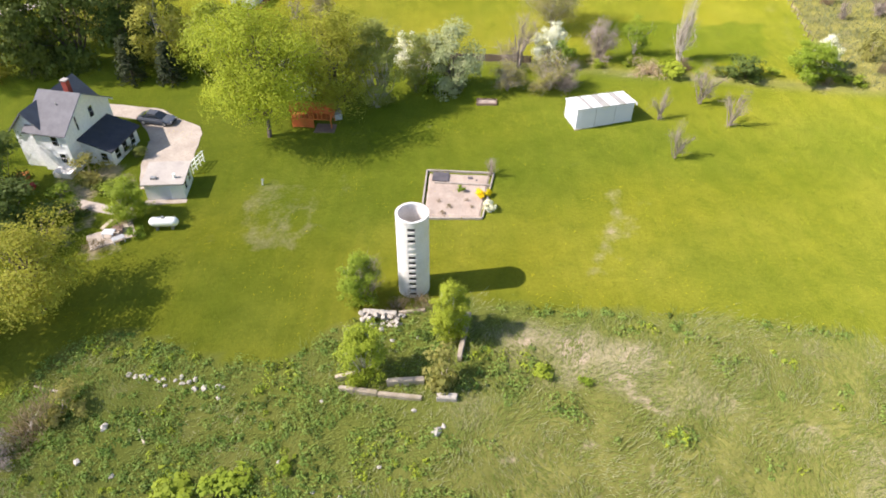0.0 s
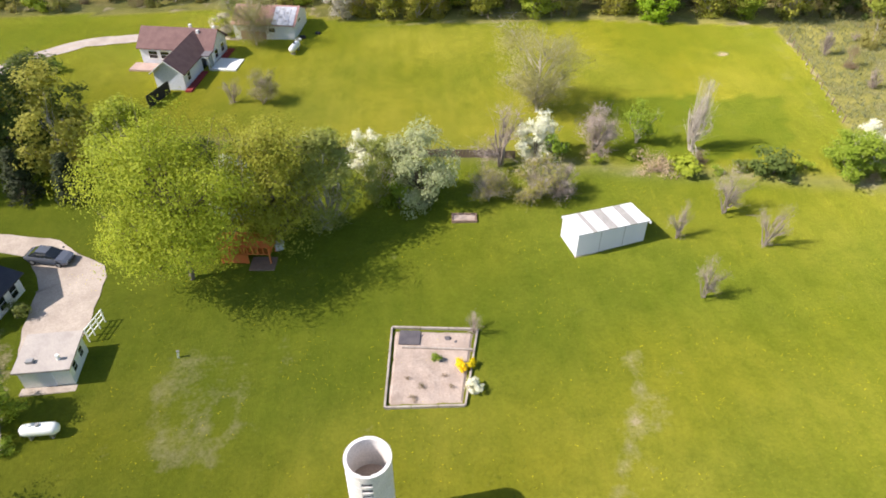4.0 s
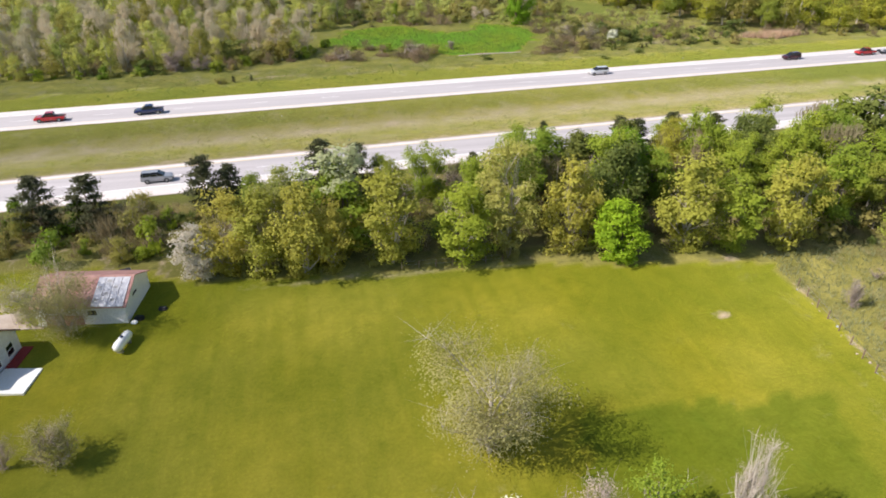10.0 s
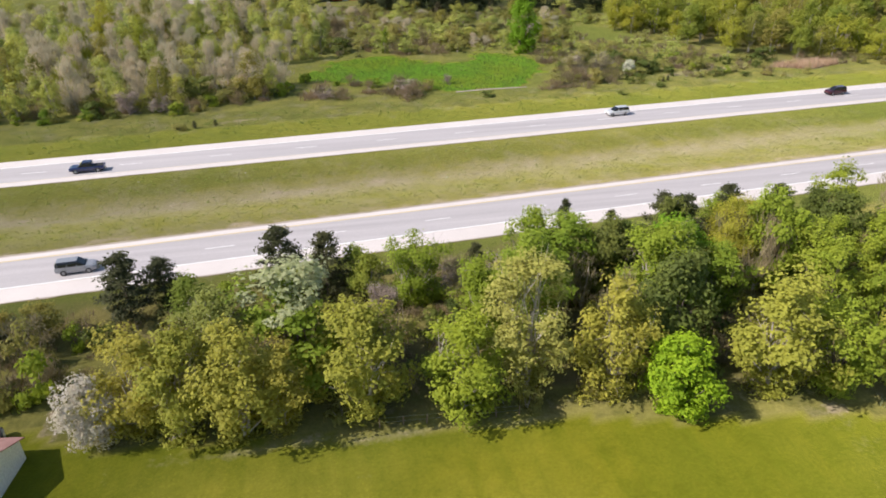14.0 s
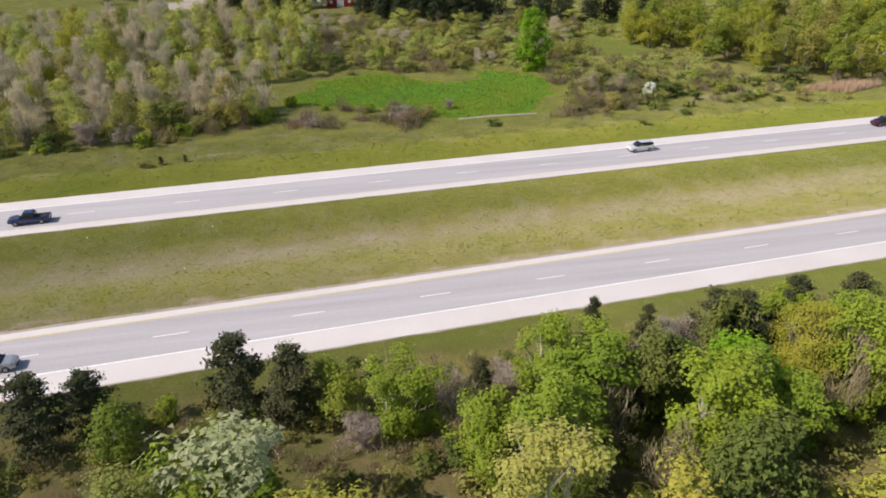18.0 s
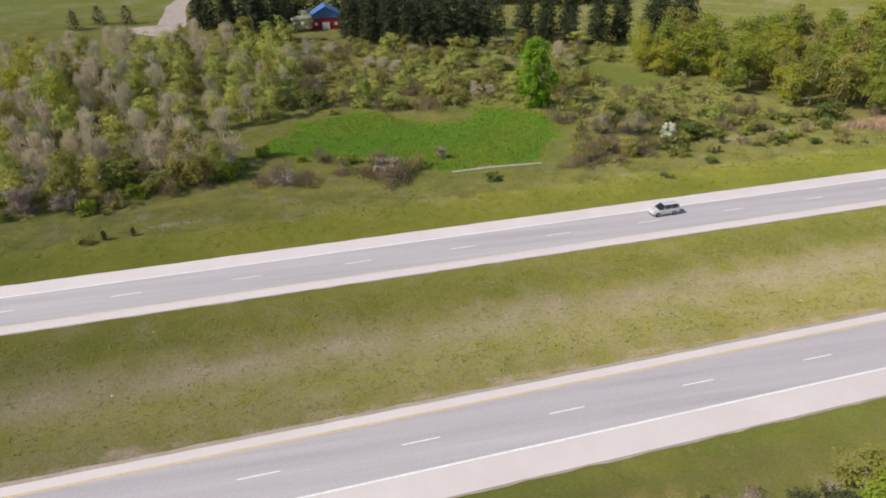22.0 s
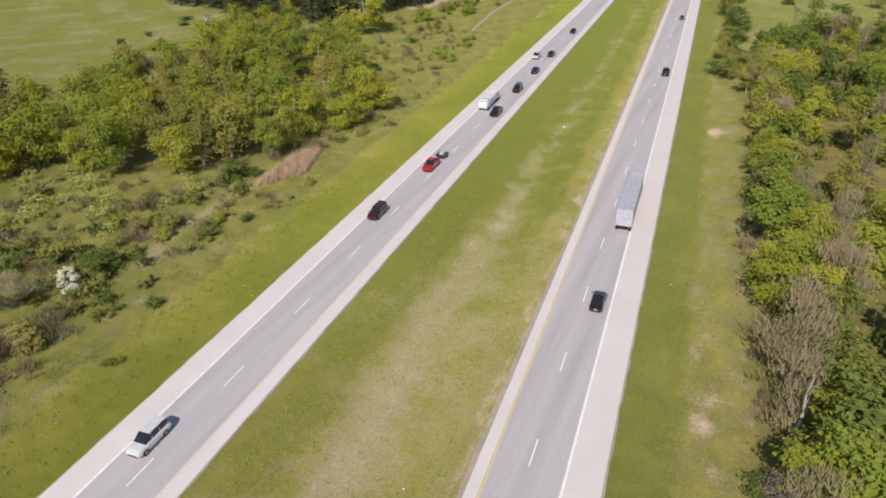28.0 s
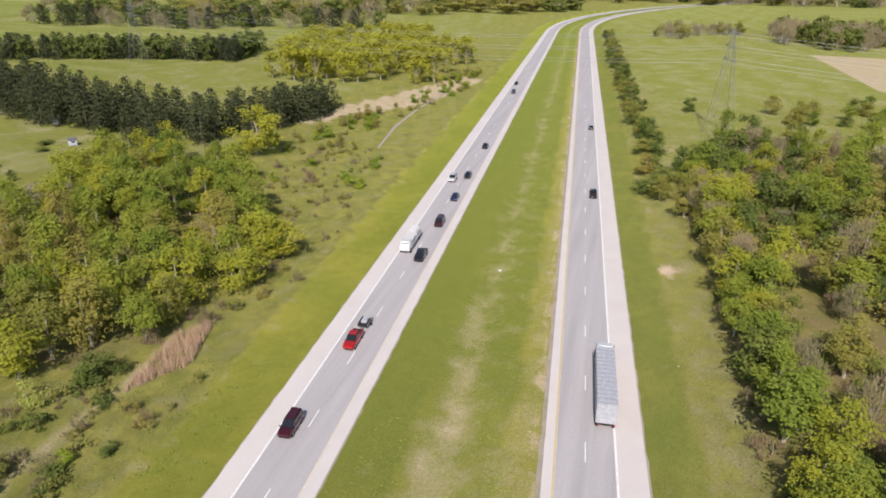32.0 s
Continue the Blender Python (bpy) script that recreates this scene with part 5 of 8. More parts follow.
def red_barn():
    b = thing("barn", "old pale-walled barn with rusty red roof and grey roof sheets", "barn", pose(-16.3, 174.6, z_at(-18, 177), 0, 0, -9))
    part("wall", gable_walls(-9.6, 0, 0, 7.0, 2.3, 3.9), SIDING, b)
    part("roof", gable_roof(bmesh.new(), -9.6, 0, 0, 7.0, 2.3, 3.9, 0.3, 0.1), RUST_ROOF, b, "rusty red metal roof")
    for k in range(4):
        x = -3.4 + k * 0.85
        part("roof_sheet", prism([(-0.3, 2.31), (3.2, 3.83), (3.2, 3.90), (-0.3, 2.38)], x, x + 0.8), PANEL, b, "grey roof sheet")
        for j in range(4):
            y = 0.3 + j * 0.75
            part("sheet_shadow_gap", prism([(y, 2.66 + (y - 0.3) * 0.435), (y + 0.3, 2.79 + (y - 0.3) * 0.435), (y + 0.3, 2.80 + (y - 0.3) * 0.435), (y, 2.67 + (y - 0.3) * 0.435)], x + 0.15, x + 0.6), STEEL, b) if k in (0, 1, 2) and (k + j) % 2 == 0 else None
    # Two black plates on the wall paint the dark inside of openings.
    part("opening", block(-4.0, -3.1, -0.03, 0.02, 1.1, 1.7), BLACK, b, "dark broken window opening")
    part("slot", block(-0.02, 0.03, 2.4, 3.5, 1.9, 2.15), BLACK, b, "dark slot in the gable")
    part("rust_streak", block(-8.6, -4.6, -0.025, 0.01, -0.2, 1.1), RUST_ROOF, b, "rust-stained lower wall boards")
    part("corner_trim", block(-0.06, 0.03, -0.04, 0.06, -0.3, 2.25), WHITE_PAINT, b)
    for x, y, s in ((1.0, 0.5, 0.5), (0.7, -0.2, 0.35), (3.0, 2.2, 0.45)):
        junk = tagged(part("junk_sack", block(-s, s, -s * 0.7, s * 0.7, 0, s, 0.12), WHITE_PAINT if s < 0.5 and x < 1 else BLACK), "discarded bundle by the barn wall", "junk")
        junk.matrix_world = b.matrix_world @ pose(x, y, 0)


def shed():
    s = thing("shed", "white box shed with grey-striped white roof", "shed", pose(16.3, 120.7, z_at(20, 122) - 0.12, 0, 0, 14))
    part("wall", prism([(0, -0.3), (3.4, -0.3), (3.4, 2.35), (0, 2.72)], 0, 7.3), TARP, s)
    part("roof", prism([(-0.12, 2.80), (3.5, 2.42), (3.5, 2.34), (-0.12, 2.72)], -0.15, 7.5), TARP, s)
    for x, w in ((1.45, 0.42), (3.1, 0.95), (5.35, 0.8)):
        part("roof_stripe", prism([(-0.13, 2.806), (3.51, 2.426), (3.51, 2.37), (-0.13, 2.75)], x, x + w), TARP_GREY, s, "grey roof stripe")
    part("roof_seam", prism([(1.9, 2.594), (3.3, 2.447), (3.3, 2.43), (1.9, 2.57)], 0.02, 0.08), STEEL, s, "dark seam in the roof cover")
    part("corner_flap", block(7.46, 7.56, -0.3, 0.5, 2.45, 2.75, 0.02), TARP, s, "loose white roof corner")
    for x in (2.4, 4.9):
        part("wall_seam", block(x, x + 0.04, -0.012, 0.0, -0.25, 2.68), TARP_GREY, s, "faint wall seam")
    part("sill", block(-0.1, 7.4, -0.1, 0.0, -0.3, 0.06), TIMBER, s, "timber base sill")


def north_barn():
    b = thing("barn", "small red barn with blue roof among pines", "barn", pose(28.2, 409, z_at(28, 409), 0, 0, -1))
    part("wall", gable_walls(-4.5, 4.5, -4, 4, 4.5, 7.0, "y"), RED_PAINT, b)
    part("roof", gable_roof(bmesh.new(), -4.5, 4.5, -4, 4, 4.5, 7.0, along="y"), BLUE_ROOF, b, "blue metal roof")
    part("upper_wall", gable_walls(-4.4, 4.4, -4.06, -4.01, 4.6, 6.9, "y", 3.6), BLUE_ROOF, b, "blue upper gable")
    part("door", block(-1.2, 1.2, -4.1, -4.02, -0.3, 2.2), WHITE_PAINT, b, "white barn door")
    for x in (-3.2, 3.2):
        part("window", block(x - 0.5, x + 0.5, -4.1, -4.02, 1.2, 2.2), WHITE_PAINT, b)


def silo():
    s = thing("silo", "roofless pale concrete stave silo with a ladder of openings", "silo", pose(-2.45, 94.9, z_at(-2.4, 94.5)))
    R, T, H, N = 1.42, 0.16, 8.7, 44
    bm = bmesh.new()
    ring = []
    a0, a1 = radians(-106), radians(-79)  # slot for the openings, facing south
    angs = [a1 + (a0 + 2 * math.pi - a1) * k / N for k in range(N + 1)]
    for r in (R, R - T):
        ring.append([[bm.verts.new((r * math.cos(a), r * math.sin(a), z)) for a in angs] for z in (-0.4, H)])
    for k in range(N):
        o, i = ring
        bm.faces.new((o[0][k], o[0][k + 1], o[1][k + 1], o[1][k]))
        bm.faces.new((i[0][k + 1], i[0][k], i[1][k], i[1][k + 1]))
        bm.faces.new((o[1][k], o[1][k + 1], i[1][k + 1], i[1][k]))
    for k in (0, N):
        o, i = ring
        bm.faces.new((o[0][k], o[1][k], i[1][k], i[0][k]))
    part("wall", bm, CONCRETE, s)

    def arc(r0, r1, z0, z1, b0, b1, n=5):
        bm = bmesh.new()
        q = [[bm.verts.new((r * math.cos(b0 + (b1 - b0) * k / n), r * math.sin(b0 + (b1 - b0) * k / n), z)) for k in range(n + 1)] for r, z in ((r0, z0), (r1, z0), (r1, z1), (r0, z1))]
        for k in range(n):
            for j in range(4):
                bm.faces.new((q[j][k], q[j][k + 1], q[(j + 1) % 4][k + 1], q[(j + 1) % 4][k]))
        bmesh.ops.recalc_face_normals(bm, faces=list(bm.faces))
        return bm
    step = 0.62
    for k in range(14):
        z = 0.05 + k * step
        part("crossbar", arc(R - T, R + 0.02, z, z + (0.24 if k < 13 else 0.6), a0, a1), CONCRETE, s)
    for k in (8, 9):
        part("door_panel", arc(R - T + 0.03, R - 0.04, 0.31 + k * step, 0.05 + (k + 1) * step, a0, a1), CONCRETE, s, "pale closed hatch panel")
    # Black backing puts the silo's inner shade into colour behind the openings.
    part("lining", arc(R - T - 0.09, R - T - 0.04, -0.3, 7.6, a0 - 0.12, a1 + 0.12), OPENING_SHADE, s, "black backing painted as shade behind the openings")
    for k in (11, 12):
        part("door_panel", arc(R - T, R - 0.08, 0.31 + k * step, 0.05 + (k + 1) * step, a0, a1), PLASTIC_SHEET, s, "dark hatch panel")
    for k in range(1, 12):
        part("hoop", arc(R - 0.005, R + 0.014, k * 0.72 + 0.3, k * 0.72 + 0.325, a1 + 0.02, a0 + 2 * math.pi - 0.02, 36), CONCRETE, s, "thin pale steel hoop")
    part("rim", arc(R - T - 0.03, R + 0.03, H - 0.22, H + 0.03, a1, a0 + 2 * math.pi, 40), CONCRETE, s)
    bm = bmesh.new()
    bmesh.ops.create_circle(bm, cap_ends=True, segments=32, radius=R - T)
    bmesh.ops.translate(bm, verts=list(bm.verts), vec=(0, 0, 6.0))
    part("fill", bm, SOIL, s, "crusted fill inside the silo")


def ruin():
    w = thing("foundation_ruin", "broken concrete barn foundation walls in weeds", "ruin", pose(0, 0, z_at(-3, 86)))
    def wall(name, a, b, h, t, mat, lift=0.0, label=""):
        d = math.hypot(b[0] - a[0], b[1] - a[1])
        bm = block(0, d, -t / 2, t / 2, -0.4, h, 0.05)
        for v in bm.verts:
            v.co += Vector(noise.noise_vector(v.co * 2.1)) * 0.06
        o = part(name, bm, mat, w, label)
        o.matrix_local = pose(a[0], a[1], lift, 0, 0, math.degrees(math.atan2(b[1] - a[1], b[0] - a[0])))
    wall("wall", (-8.2, 83.5), (-5.1, 82.95), 0.32, 0.35, RUIN)
    wall("wall", (-5.05, 82.9), (-1.6, 82.45), 0.30, 0.38, RUIN)
    wall("wall", (-0.4, 82.45), (1.2, 82.35), 0.55, 0.55, RUBBLE)
    wall("wall", (1.45, 86.1), (1.9, 88.6), 0.75, 0.42, RUIN)
    wall("wall", (1.92, 88.65), (2.4, 91.1), 0.85, 0.46, RUIN)
    wall("wall", (-6.9, 91.6), (-3.9, 91.3), 0.6, 0.5, RUBBLE, 0, "whitish rubble wall")
    rng = np.random.RandomState(77)
    for k in range(34):
        u = rng.uniform(0, 1)
        s = rng.uniform(0.16, 0.42)
        bm = bmesh.new()
        bmesh.ops.create_cube(bm, size=1)
        bmesh.ops.bevel(bm, geom=list(bm.edges), offset=0.12, segments=1, affect="EDGES")
        for v in bm.verts:
            v.co = Vector((v.co.x * s * 1.5, v.co.y * s, v.co.z * s * 0.8)) + Vector(noise.noise_vector(v.co * 2 + Vector((k, 0, 0)))) * s * 0.25
        o = part("broken_stone", bm, RUBBLE, w)
        o.matrix_local = pose(-6.9 + 3.4 * u + rng.normal() * 0.2, 91.5 - 0.3 * u - abs(rng.normal()) * 0.55, rng.uniform(0.0, 0.75) * (1 - 0.4 * u), rng.uniform(-20, 20), rng.uniform(-20, 20), rng.uniform(0, 360))
    wall("wall", (-3.8, 91.6), (-1.4, 91.9), 0.35, 0.35, RUIN)
    wall("fallen_beam", (-4.4, 83.9), (-1.4, 84.1), 0.5, 0.42, TIMBER, 0.1, "fallen weathered beam")
    wall("fallen_beam", (-8.6, 84.5), (-7.0, 84.9), 0.35, 0.35, TIMBER, 0.0, "fallen weathered beam")


def stone(x, y, s, mat=None, name="rubble_block", label="pale lump of broken concrete in the grass", seed=0):
    bm = bmesh.new()
    s *= 0.7
    bmesh.ops.create_icosphere(bm, subdivisions=1, radius=s)
    for v in bm.verts:
        v.co = Vector((v.co.x, v.co.y * 0.75, v.co.z * 0.6)) + Vector(noise.noise_vector(v.co * 3 + Vector((seed, x, y)))) * s * 0.4
    o = part(name, bm, mat or RUBBLE)
    o.matrix_world = pose(x, y, z_at(x, y) + s * 0.2, 0, 0, seed * 47)
    return tagged(o, label, "rubble", "rubble in the meadow")


def tank(x, y, turn, label):
    g = thing("propane_tank", label, "gas tank", pose(x, y, z_at(x, y), 0, 0, turn))
    bm = bmesh.new()
    prof = [(-1.5, 0.0), (-1.46, 0.2), (-1.34, 0.37), (-1.15, 0.47), (-0.9, 0.5), (0.9, 0.5), (1.15, 0.47), (1.34, 0.37), (1.46, 0.2), (1.5, 0.0)]
    rings = [[bm.verts.new((px, r * math.cos(6.2832 * k / 18), 0.85 + r * math.sin(6.2832 * k / 18))) for k in range(18)] for px, r in prof]
    for a, b in zip(rings, rings[1:]):
        for k in range(18):
            bm.faces.new((a[k], b[k], b[(k + 1) % 18], a[(k + 1) % 18]))
    bmesh.ops.remove_doubles(bm, verts=list(bm.verts), dist=0.001)
    bmesh.ops.recalc_face_normals(bm, faces=list(bm.faces))
    for f in bm.faces:
        f.smooth = True
    part("vessel", bm, WHITE_PAINT, g)
    bm = bmesh.new()
    tube(bm, (0, 0, 1.3), (0, 0, 1.5), 0.17, 0.15, 10)
    part("dome_cover", bm, PAINT["navy"] if turn > 40 else STEEL, g, "valve dome")
    for px in (-0.8, 0.8):
        part("foot", block(px - 0.1, px + 0.1, -0.35, 0.35, -0.2, 0.42, 0.02), STEEL, g)


def garden_bed():
    zb = z_at(2.3, 109)
    g = thing("garden_bed", "square vegetable bed of dry soil edged with pale timbers", "garden bed", pose(0, 0, zb))
    C = [(-1.4, 113.1), (6.0, 112.2), (4.3, 104.4), (-2.0, 104.7)]
    bm = bmesh.new()
    n = 14
    grid = [[None] * (n + 1) for _ in range(n + 1)]
    for i in range(n + 1):
        for j in range(n + 1):
            u, v = i / n, j / n
            px = (C[0][0] * (1 - u) + C[1][0] * u) * (1 - v) + (C[3][0] * (1 - u) + C[2][0] * u) * v
            py = (C[0][1] * (1 - u) + C[1][1] * u) * (1 - v) + (C[3][1] * (1 - u) + C[2][1] * u) * v
            edge = 0 if 0 < i < n and 0 < j < n else -0.3
            grid[i][j] = bm.verts.new((px, py, z_at(px, py) - zb + 0.12 + 0.08 * noise.noise((px, py, 0)) + edge))
    for i in range(n):
        for j in range(n):
            bm.faces.new((grid[i][j], grid[i][j + 1], grid[i + 1][j + 1], grid[i + 1][j]))
    part("soil", bm, SOIL, g)
    def rail(a, b, lift=0.0):
        d = math.hypot(b[0] - a[0], b[1] - a[1])
        pieces = max(1, round(d / 2.5))
        for k in range(pieces):
            bm = block(k * d / pieces + 0.02, (k + 1) * d / pieces - 0.02, -0.09, 0.09, -0.1, 0.24, 0.02)
            o = part("edge_timber", bm, EDGE_WOOD, g)
            slope = math.degrees(math.atan2(z_at(*b) - z_at(*a), d))
            o.matrix_local = pose(a[0], a[1], z_at(*a) - zb + lift, 0, -slope, math.degrees(math.atan2(b[1] - a[1], b[0] - a[0])))
    for a, b in zip(C, C[1:] + C[:1]):
        rail(a, b)
    rail((-0.6, 110.7), (5.4, 109.9), 0.06)
    bm = bmesh.new()
    block(-0.9, 0.9, -0.8, 0.8, 0.0, 0.07, 0, bm)
    o = tagged(part("plastic_sheet", bm, PLASTIC_SHEET), "dark grey plastic sheet laid on the soil", "sheet")
    o.matrix_world = pose(0.1, 111.7, z_at(0.1, 111.7) + 0.18, 0, 0, -6)
    for x, y, s in ((3.4, 111.4, 0.5), (1.2, 111.9, 0.3), (4.0, 111.0, 0.35)):
        stone(x, y, s, PLASTIC_SHEET, "soil_heap", "dark heap of compost on the bed", int(x * 7))
    plant("shrub", 2.3, 109.2, 0.9, 1.1)
    plant("forsythia", 4.4, 108.2, 1.1, 1.1, 1)
    plant("forsythia", 5.0, 108.3, 1.0, 0.9, 1)
    plant("blossom", 5.2, 105.9, 1.3, 1.3)
    plant("bare", 5.6, 112.0, 2.6, 2.0)
    for x, y in ((0.0, 107.2), (1.0, 106.4), (3.4, 106.0), (0.2, 105.4), (2.6, 107.4)):
        plant("brownshrub", x, y, 0.5, 0.7)


def field_blind(x, y, turn):
    """A small boarded hut on skids in the open field."""
    b = thing("field_hut", "small weathered grey hut in the open field", "hut", pose(x, y, z_at(x, y), 0, 0, turn), group="huts in the north field")
    for v in (-0.7, 0.7):
        part("skid", block(-1.3, 1.3, v - 0.08, v + 0.08, -0.1, 0.18, 0.02), EDGE_WOOD, b)
    part("wall", block(-1.1, 1.1, -0.9, 0.9, 0.18, 1.9, 0.03), GREY_SIDING, b)
    part("roof", prism([(-1.1, 1.86), (1.1, 2.2), (1.1, 2.28), (-1.1, 1.94)], -1.3, 1.3), ROOF_GREY, b)
    part("window", block(-0.5, 0.5, -0.93, -0.89, 1.1, 1.5), GLASS, b, "dark lookout slot")


def playset():
    z = z_at(-15.5, 124)
    p = thing("playset", "orange-red wooden playset with slide and canopy", "playset", pose(-15.5, 123.8, z, 0, 0, -6))
    for x in (-2.4, 0.0, 2.4):
        for y in (-0.9, 0.9):
            part("post", block(x - 0.07, x + 0.07, y - 0.07, y + 0.07, -0.3, 2.3), ORANGE_WOOD, p)
    part("deck", block(-2.5, 2.5, -1.0, 1.0, 1.2, 1.32, 0.02), ORANGE_WOOD, p)
    part("canopy", gable_roof(bmesh.new(), -2.5, 2.5, -1.0, 1.0, 2.3, 3.0, 0.15, 0.06), RED_WOOD, p, "red sloping canopy")
    for y in (-1.0, 1.0):
        for k in range(10):
            part("baluster", block(-2.4 + k * 0.53, -2.28 + k * 0.53, y - 0.03, y + 0.03, 1.32, 2.0), ORANGE_WOOD, p)
    for y in (-1.0, 1.0):
        part("side_panel", block(-2.4, 0.3, y - 0.025, y + 0.025, 0.1, 1.2), RED_WOOD, p)
    part("end_panel", block(2.45, 2.55, -1.0, 1.0, 1.3, 2.9, 0.02), RED_WOOD, p)
    o = tagged(part("play_mat", block(-1.2, 1.3, -1.0, 1.0, -0.2, 0.08, 0.03), BROWN_WOOD), "brown timber pad beside the playset", "pad")
    o.matrix_world = pose(-14.0, 122.7, z_at(-14, 122.7), 0, 0, -5)
    c = thing("garden_chest", "white plastic chest beside the playset", "chest", pose(-12.7, 124.9, z_at(-12.7, 124.9), 0, 0, 20))
    part("box", block(-0.5, 0.5, -0.4, 0.4, 0, 0.8, 0.04), TARP, c)
    part("lid", block(-0.54, 0.54, -0.44, 0.44, 0.8, 0.9, 0.03), TARP_GREY, c)


def sandbox():
    z = z_at(6.2, 128)
    p = thing("sandbox", "low brown timber sandbox frame on the lawn", "sandbox", pose(6.1, 127.7, z, 0, 0, -4))
    part("bed", block(-1.15, 1.15, -0.55, 0.55, -0.2, 0.14, 0.03), SOIL, p)
    for y in (-0.62, 0.62):
        part("side_board", block(-1.3, 1.3, y - 0.06, y + 0.06, -0.2, 0.26, 0.01), BROWN_WOOD, p)
    for x in (-1.24, 1.24):
        part("end_board", block(x - 0.06, x + 0.06, -0.56, 0.56, -0.2, 0.26, 0.01), BROWN_WOOD, p)


def driveway(name, pts, width, label, material=None):
    pts = np.array(pts, float)
    t = np.linspace(0, len(pts) - 1, 40)
    x, y = np.interp(t, range(len(pts)), pts[:, 0]), np.interp(t, range(len(pts)), pts[:, 1])
    w = np.interp(t, range(len(pts)), width) / 2
    dx, dy = np.gradient(x), np.gradient(y)
    ln = np.hypot(dx, dy) + 1e-9
    nx, ny = -dy / ln, dx / ln
    j = 1 + 0.08 * smooth_noise(x, y, 4, 6)
    v = []
    for s in (-1, -0.33, 0.33, 1):
        px, py = x + nx * w * s * j, y + ny * w * s * j
        v += list(zip(px, py, land(px, py) + 0.06))
    n = len(x)
    f = [(r * n + i, r * n + i + 1, (r + 1) * n + i + 1, (r + 1) * n + i) for r in range(3) for i in range(n - 1)]
    return tagged(obj(name, v, f, material or DRIVE), label, "driveway", kind="structure")


def clutter():
    """Things left about between the farmhouse and the garage."""
    w = thing("yard_trellis", "white wooden trellis frame by the garage", "trellis", pose(-27.6, 115.0, z_at(-27.6, 115.0), 0, 0, 75))
    for k in range(4):
        part("upright", block(-1.2 + k * 0.8, -1.12 + k * 0.8, -0.05, 0.05, -0.2, 1.5), WHITE_PAINT, w)
    for z in (0.5, 1.0, 1.45):
        part("rail", block(-1.25, 1.35, -0.04, 0.04, z, z + 0.08), WHITE_PAINT, w)
    for k, (x, y, sx, sy, h, mat, nm, lb, ct) in enumerate((
        (-33.6, 103.2, 0.6, 0.45, 0.75, TARP, "garden_table", "white table among the yard clutter", "table"),
        (-32.4, 102.4, 0.6, 0.35, 0.6, TARP, "garden_bench", "white bench among the yard clutter", "bench"),
        (-34.4, 104.8, 0.8, 0.22, 0.45, TIMBER, "garden_bench", "long grey bench in the yard", "bench"),
        (-33.0, 104.0, 0.6, 0.5, 0.6, BROWN_WOOD, "crate_table", "brown table among the yard clutter", "table"))):
        o = thing(nm, lb, ct, pose(x, y, z_at(x, y), 0, 0, 35 * k))
        part("top", block(-sx, sx, -sy, sy, h - 0.07, h, 0.02), mat, o)
        for ax in (-1, 1):
            for ay in (-1, 1):
                part("leg", block(ax * (sx - 0.1) - 0.04, ax * (sx - 0.1) + 0.04, ay * (sy - 0.1) - 0.04, ay * (sy - 0.1) + 0.04, -0.1, h - 0.07), mat, o)
    o = tagged(part("patio", block(-2.4, 2.2, -1.3, 1.3, -0.4, 0.08, 0.05), DRIVE), "small paved yard among shrubs", "patio", kind="structure")
    o.matrix_world = pose(-33.4, 103.4, z_at(-33.4, 103.4), 0, 0, 30)
    o = tagged(part("garden_path", block(-3.4, 3.4, -0.7, 0.7, -0.4, 0.07, 0.05), DRIVE), "curved pale garden path", "path", kind="structure")
    o.matrix_world = pose(-37.5, 108.4, z_at(-37.5, 108.4), 0, 0, -18)
    for x, y, nm, lb in ((-45.7, 111.9, "red_tub", "red plastic tub by the house wall"), (-47.3, 114.0, "patio_cushion_box", "orange wooden box by the house wall")):
        o = tagged(part(nm, block(-0.6, 0.6, -0.4, 0.4, 0, 0.6, 0.06), RED_PAINT if "tub" in nm else ORANGE_WOOD), lb, "box")
        o.matrix_world = pose(x, y, z_at(x, y), 0, 0, 12)
    g = thing("utility_pedestal", "small white utility post on the lawn patch", "post", pose(-19.6, 111.4, z_at(-19.6, 111.4), 0, 8, 20))
    part("post", block(-0.08, 0.08, -0.08, 0.08, -0.2, 0.7, 0.02), WHITE_PAINT, g)
    part("cap", block(-0.12, 0.12, -0.12, 0.12, 0.7, 0.78, 0.02), STEEL, g)
    # round bale behind the barn, gas bottles, fence by the bungalow
    b = thing("hay_bale", "round bale in white and black wrap", "bale", pose(-18.3, 184.2, z_at(-18.3, 184.2) + 0.6, 0, 90, 20))
    bm = bmesh.new()
    tube(bm, (0, 0, -0.6), (0, 0, 0.6), 0.62, 0.62, 16)
    part("wrap", bm, BLACK, b)
    bm = bmesh.new()
    tube(bm, (0, 0, 0.6), (0, 0, 0.64), 0.5, 0.48, 16)
    part("end", bm, TARP, b, "white end wrap")
    f = thing("fence", "tall board fence leading from the bungalow, shaded side painted black", "fence", pose(-32.0, 159.4, z_at(-32, 158.5)))
    for k in range(11):
        # The black of these boards holds the shade on the fence's unlit side.
        o = part("board", block(-0.21, 0.21, -0.02, 0.02, -0.2, 1.75, 0), BLACK, f)
        o.matrix_local = pose(-0.16 * k, -0.40 * k, 0.01 * (k % 3), 0, 0, 68)


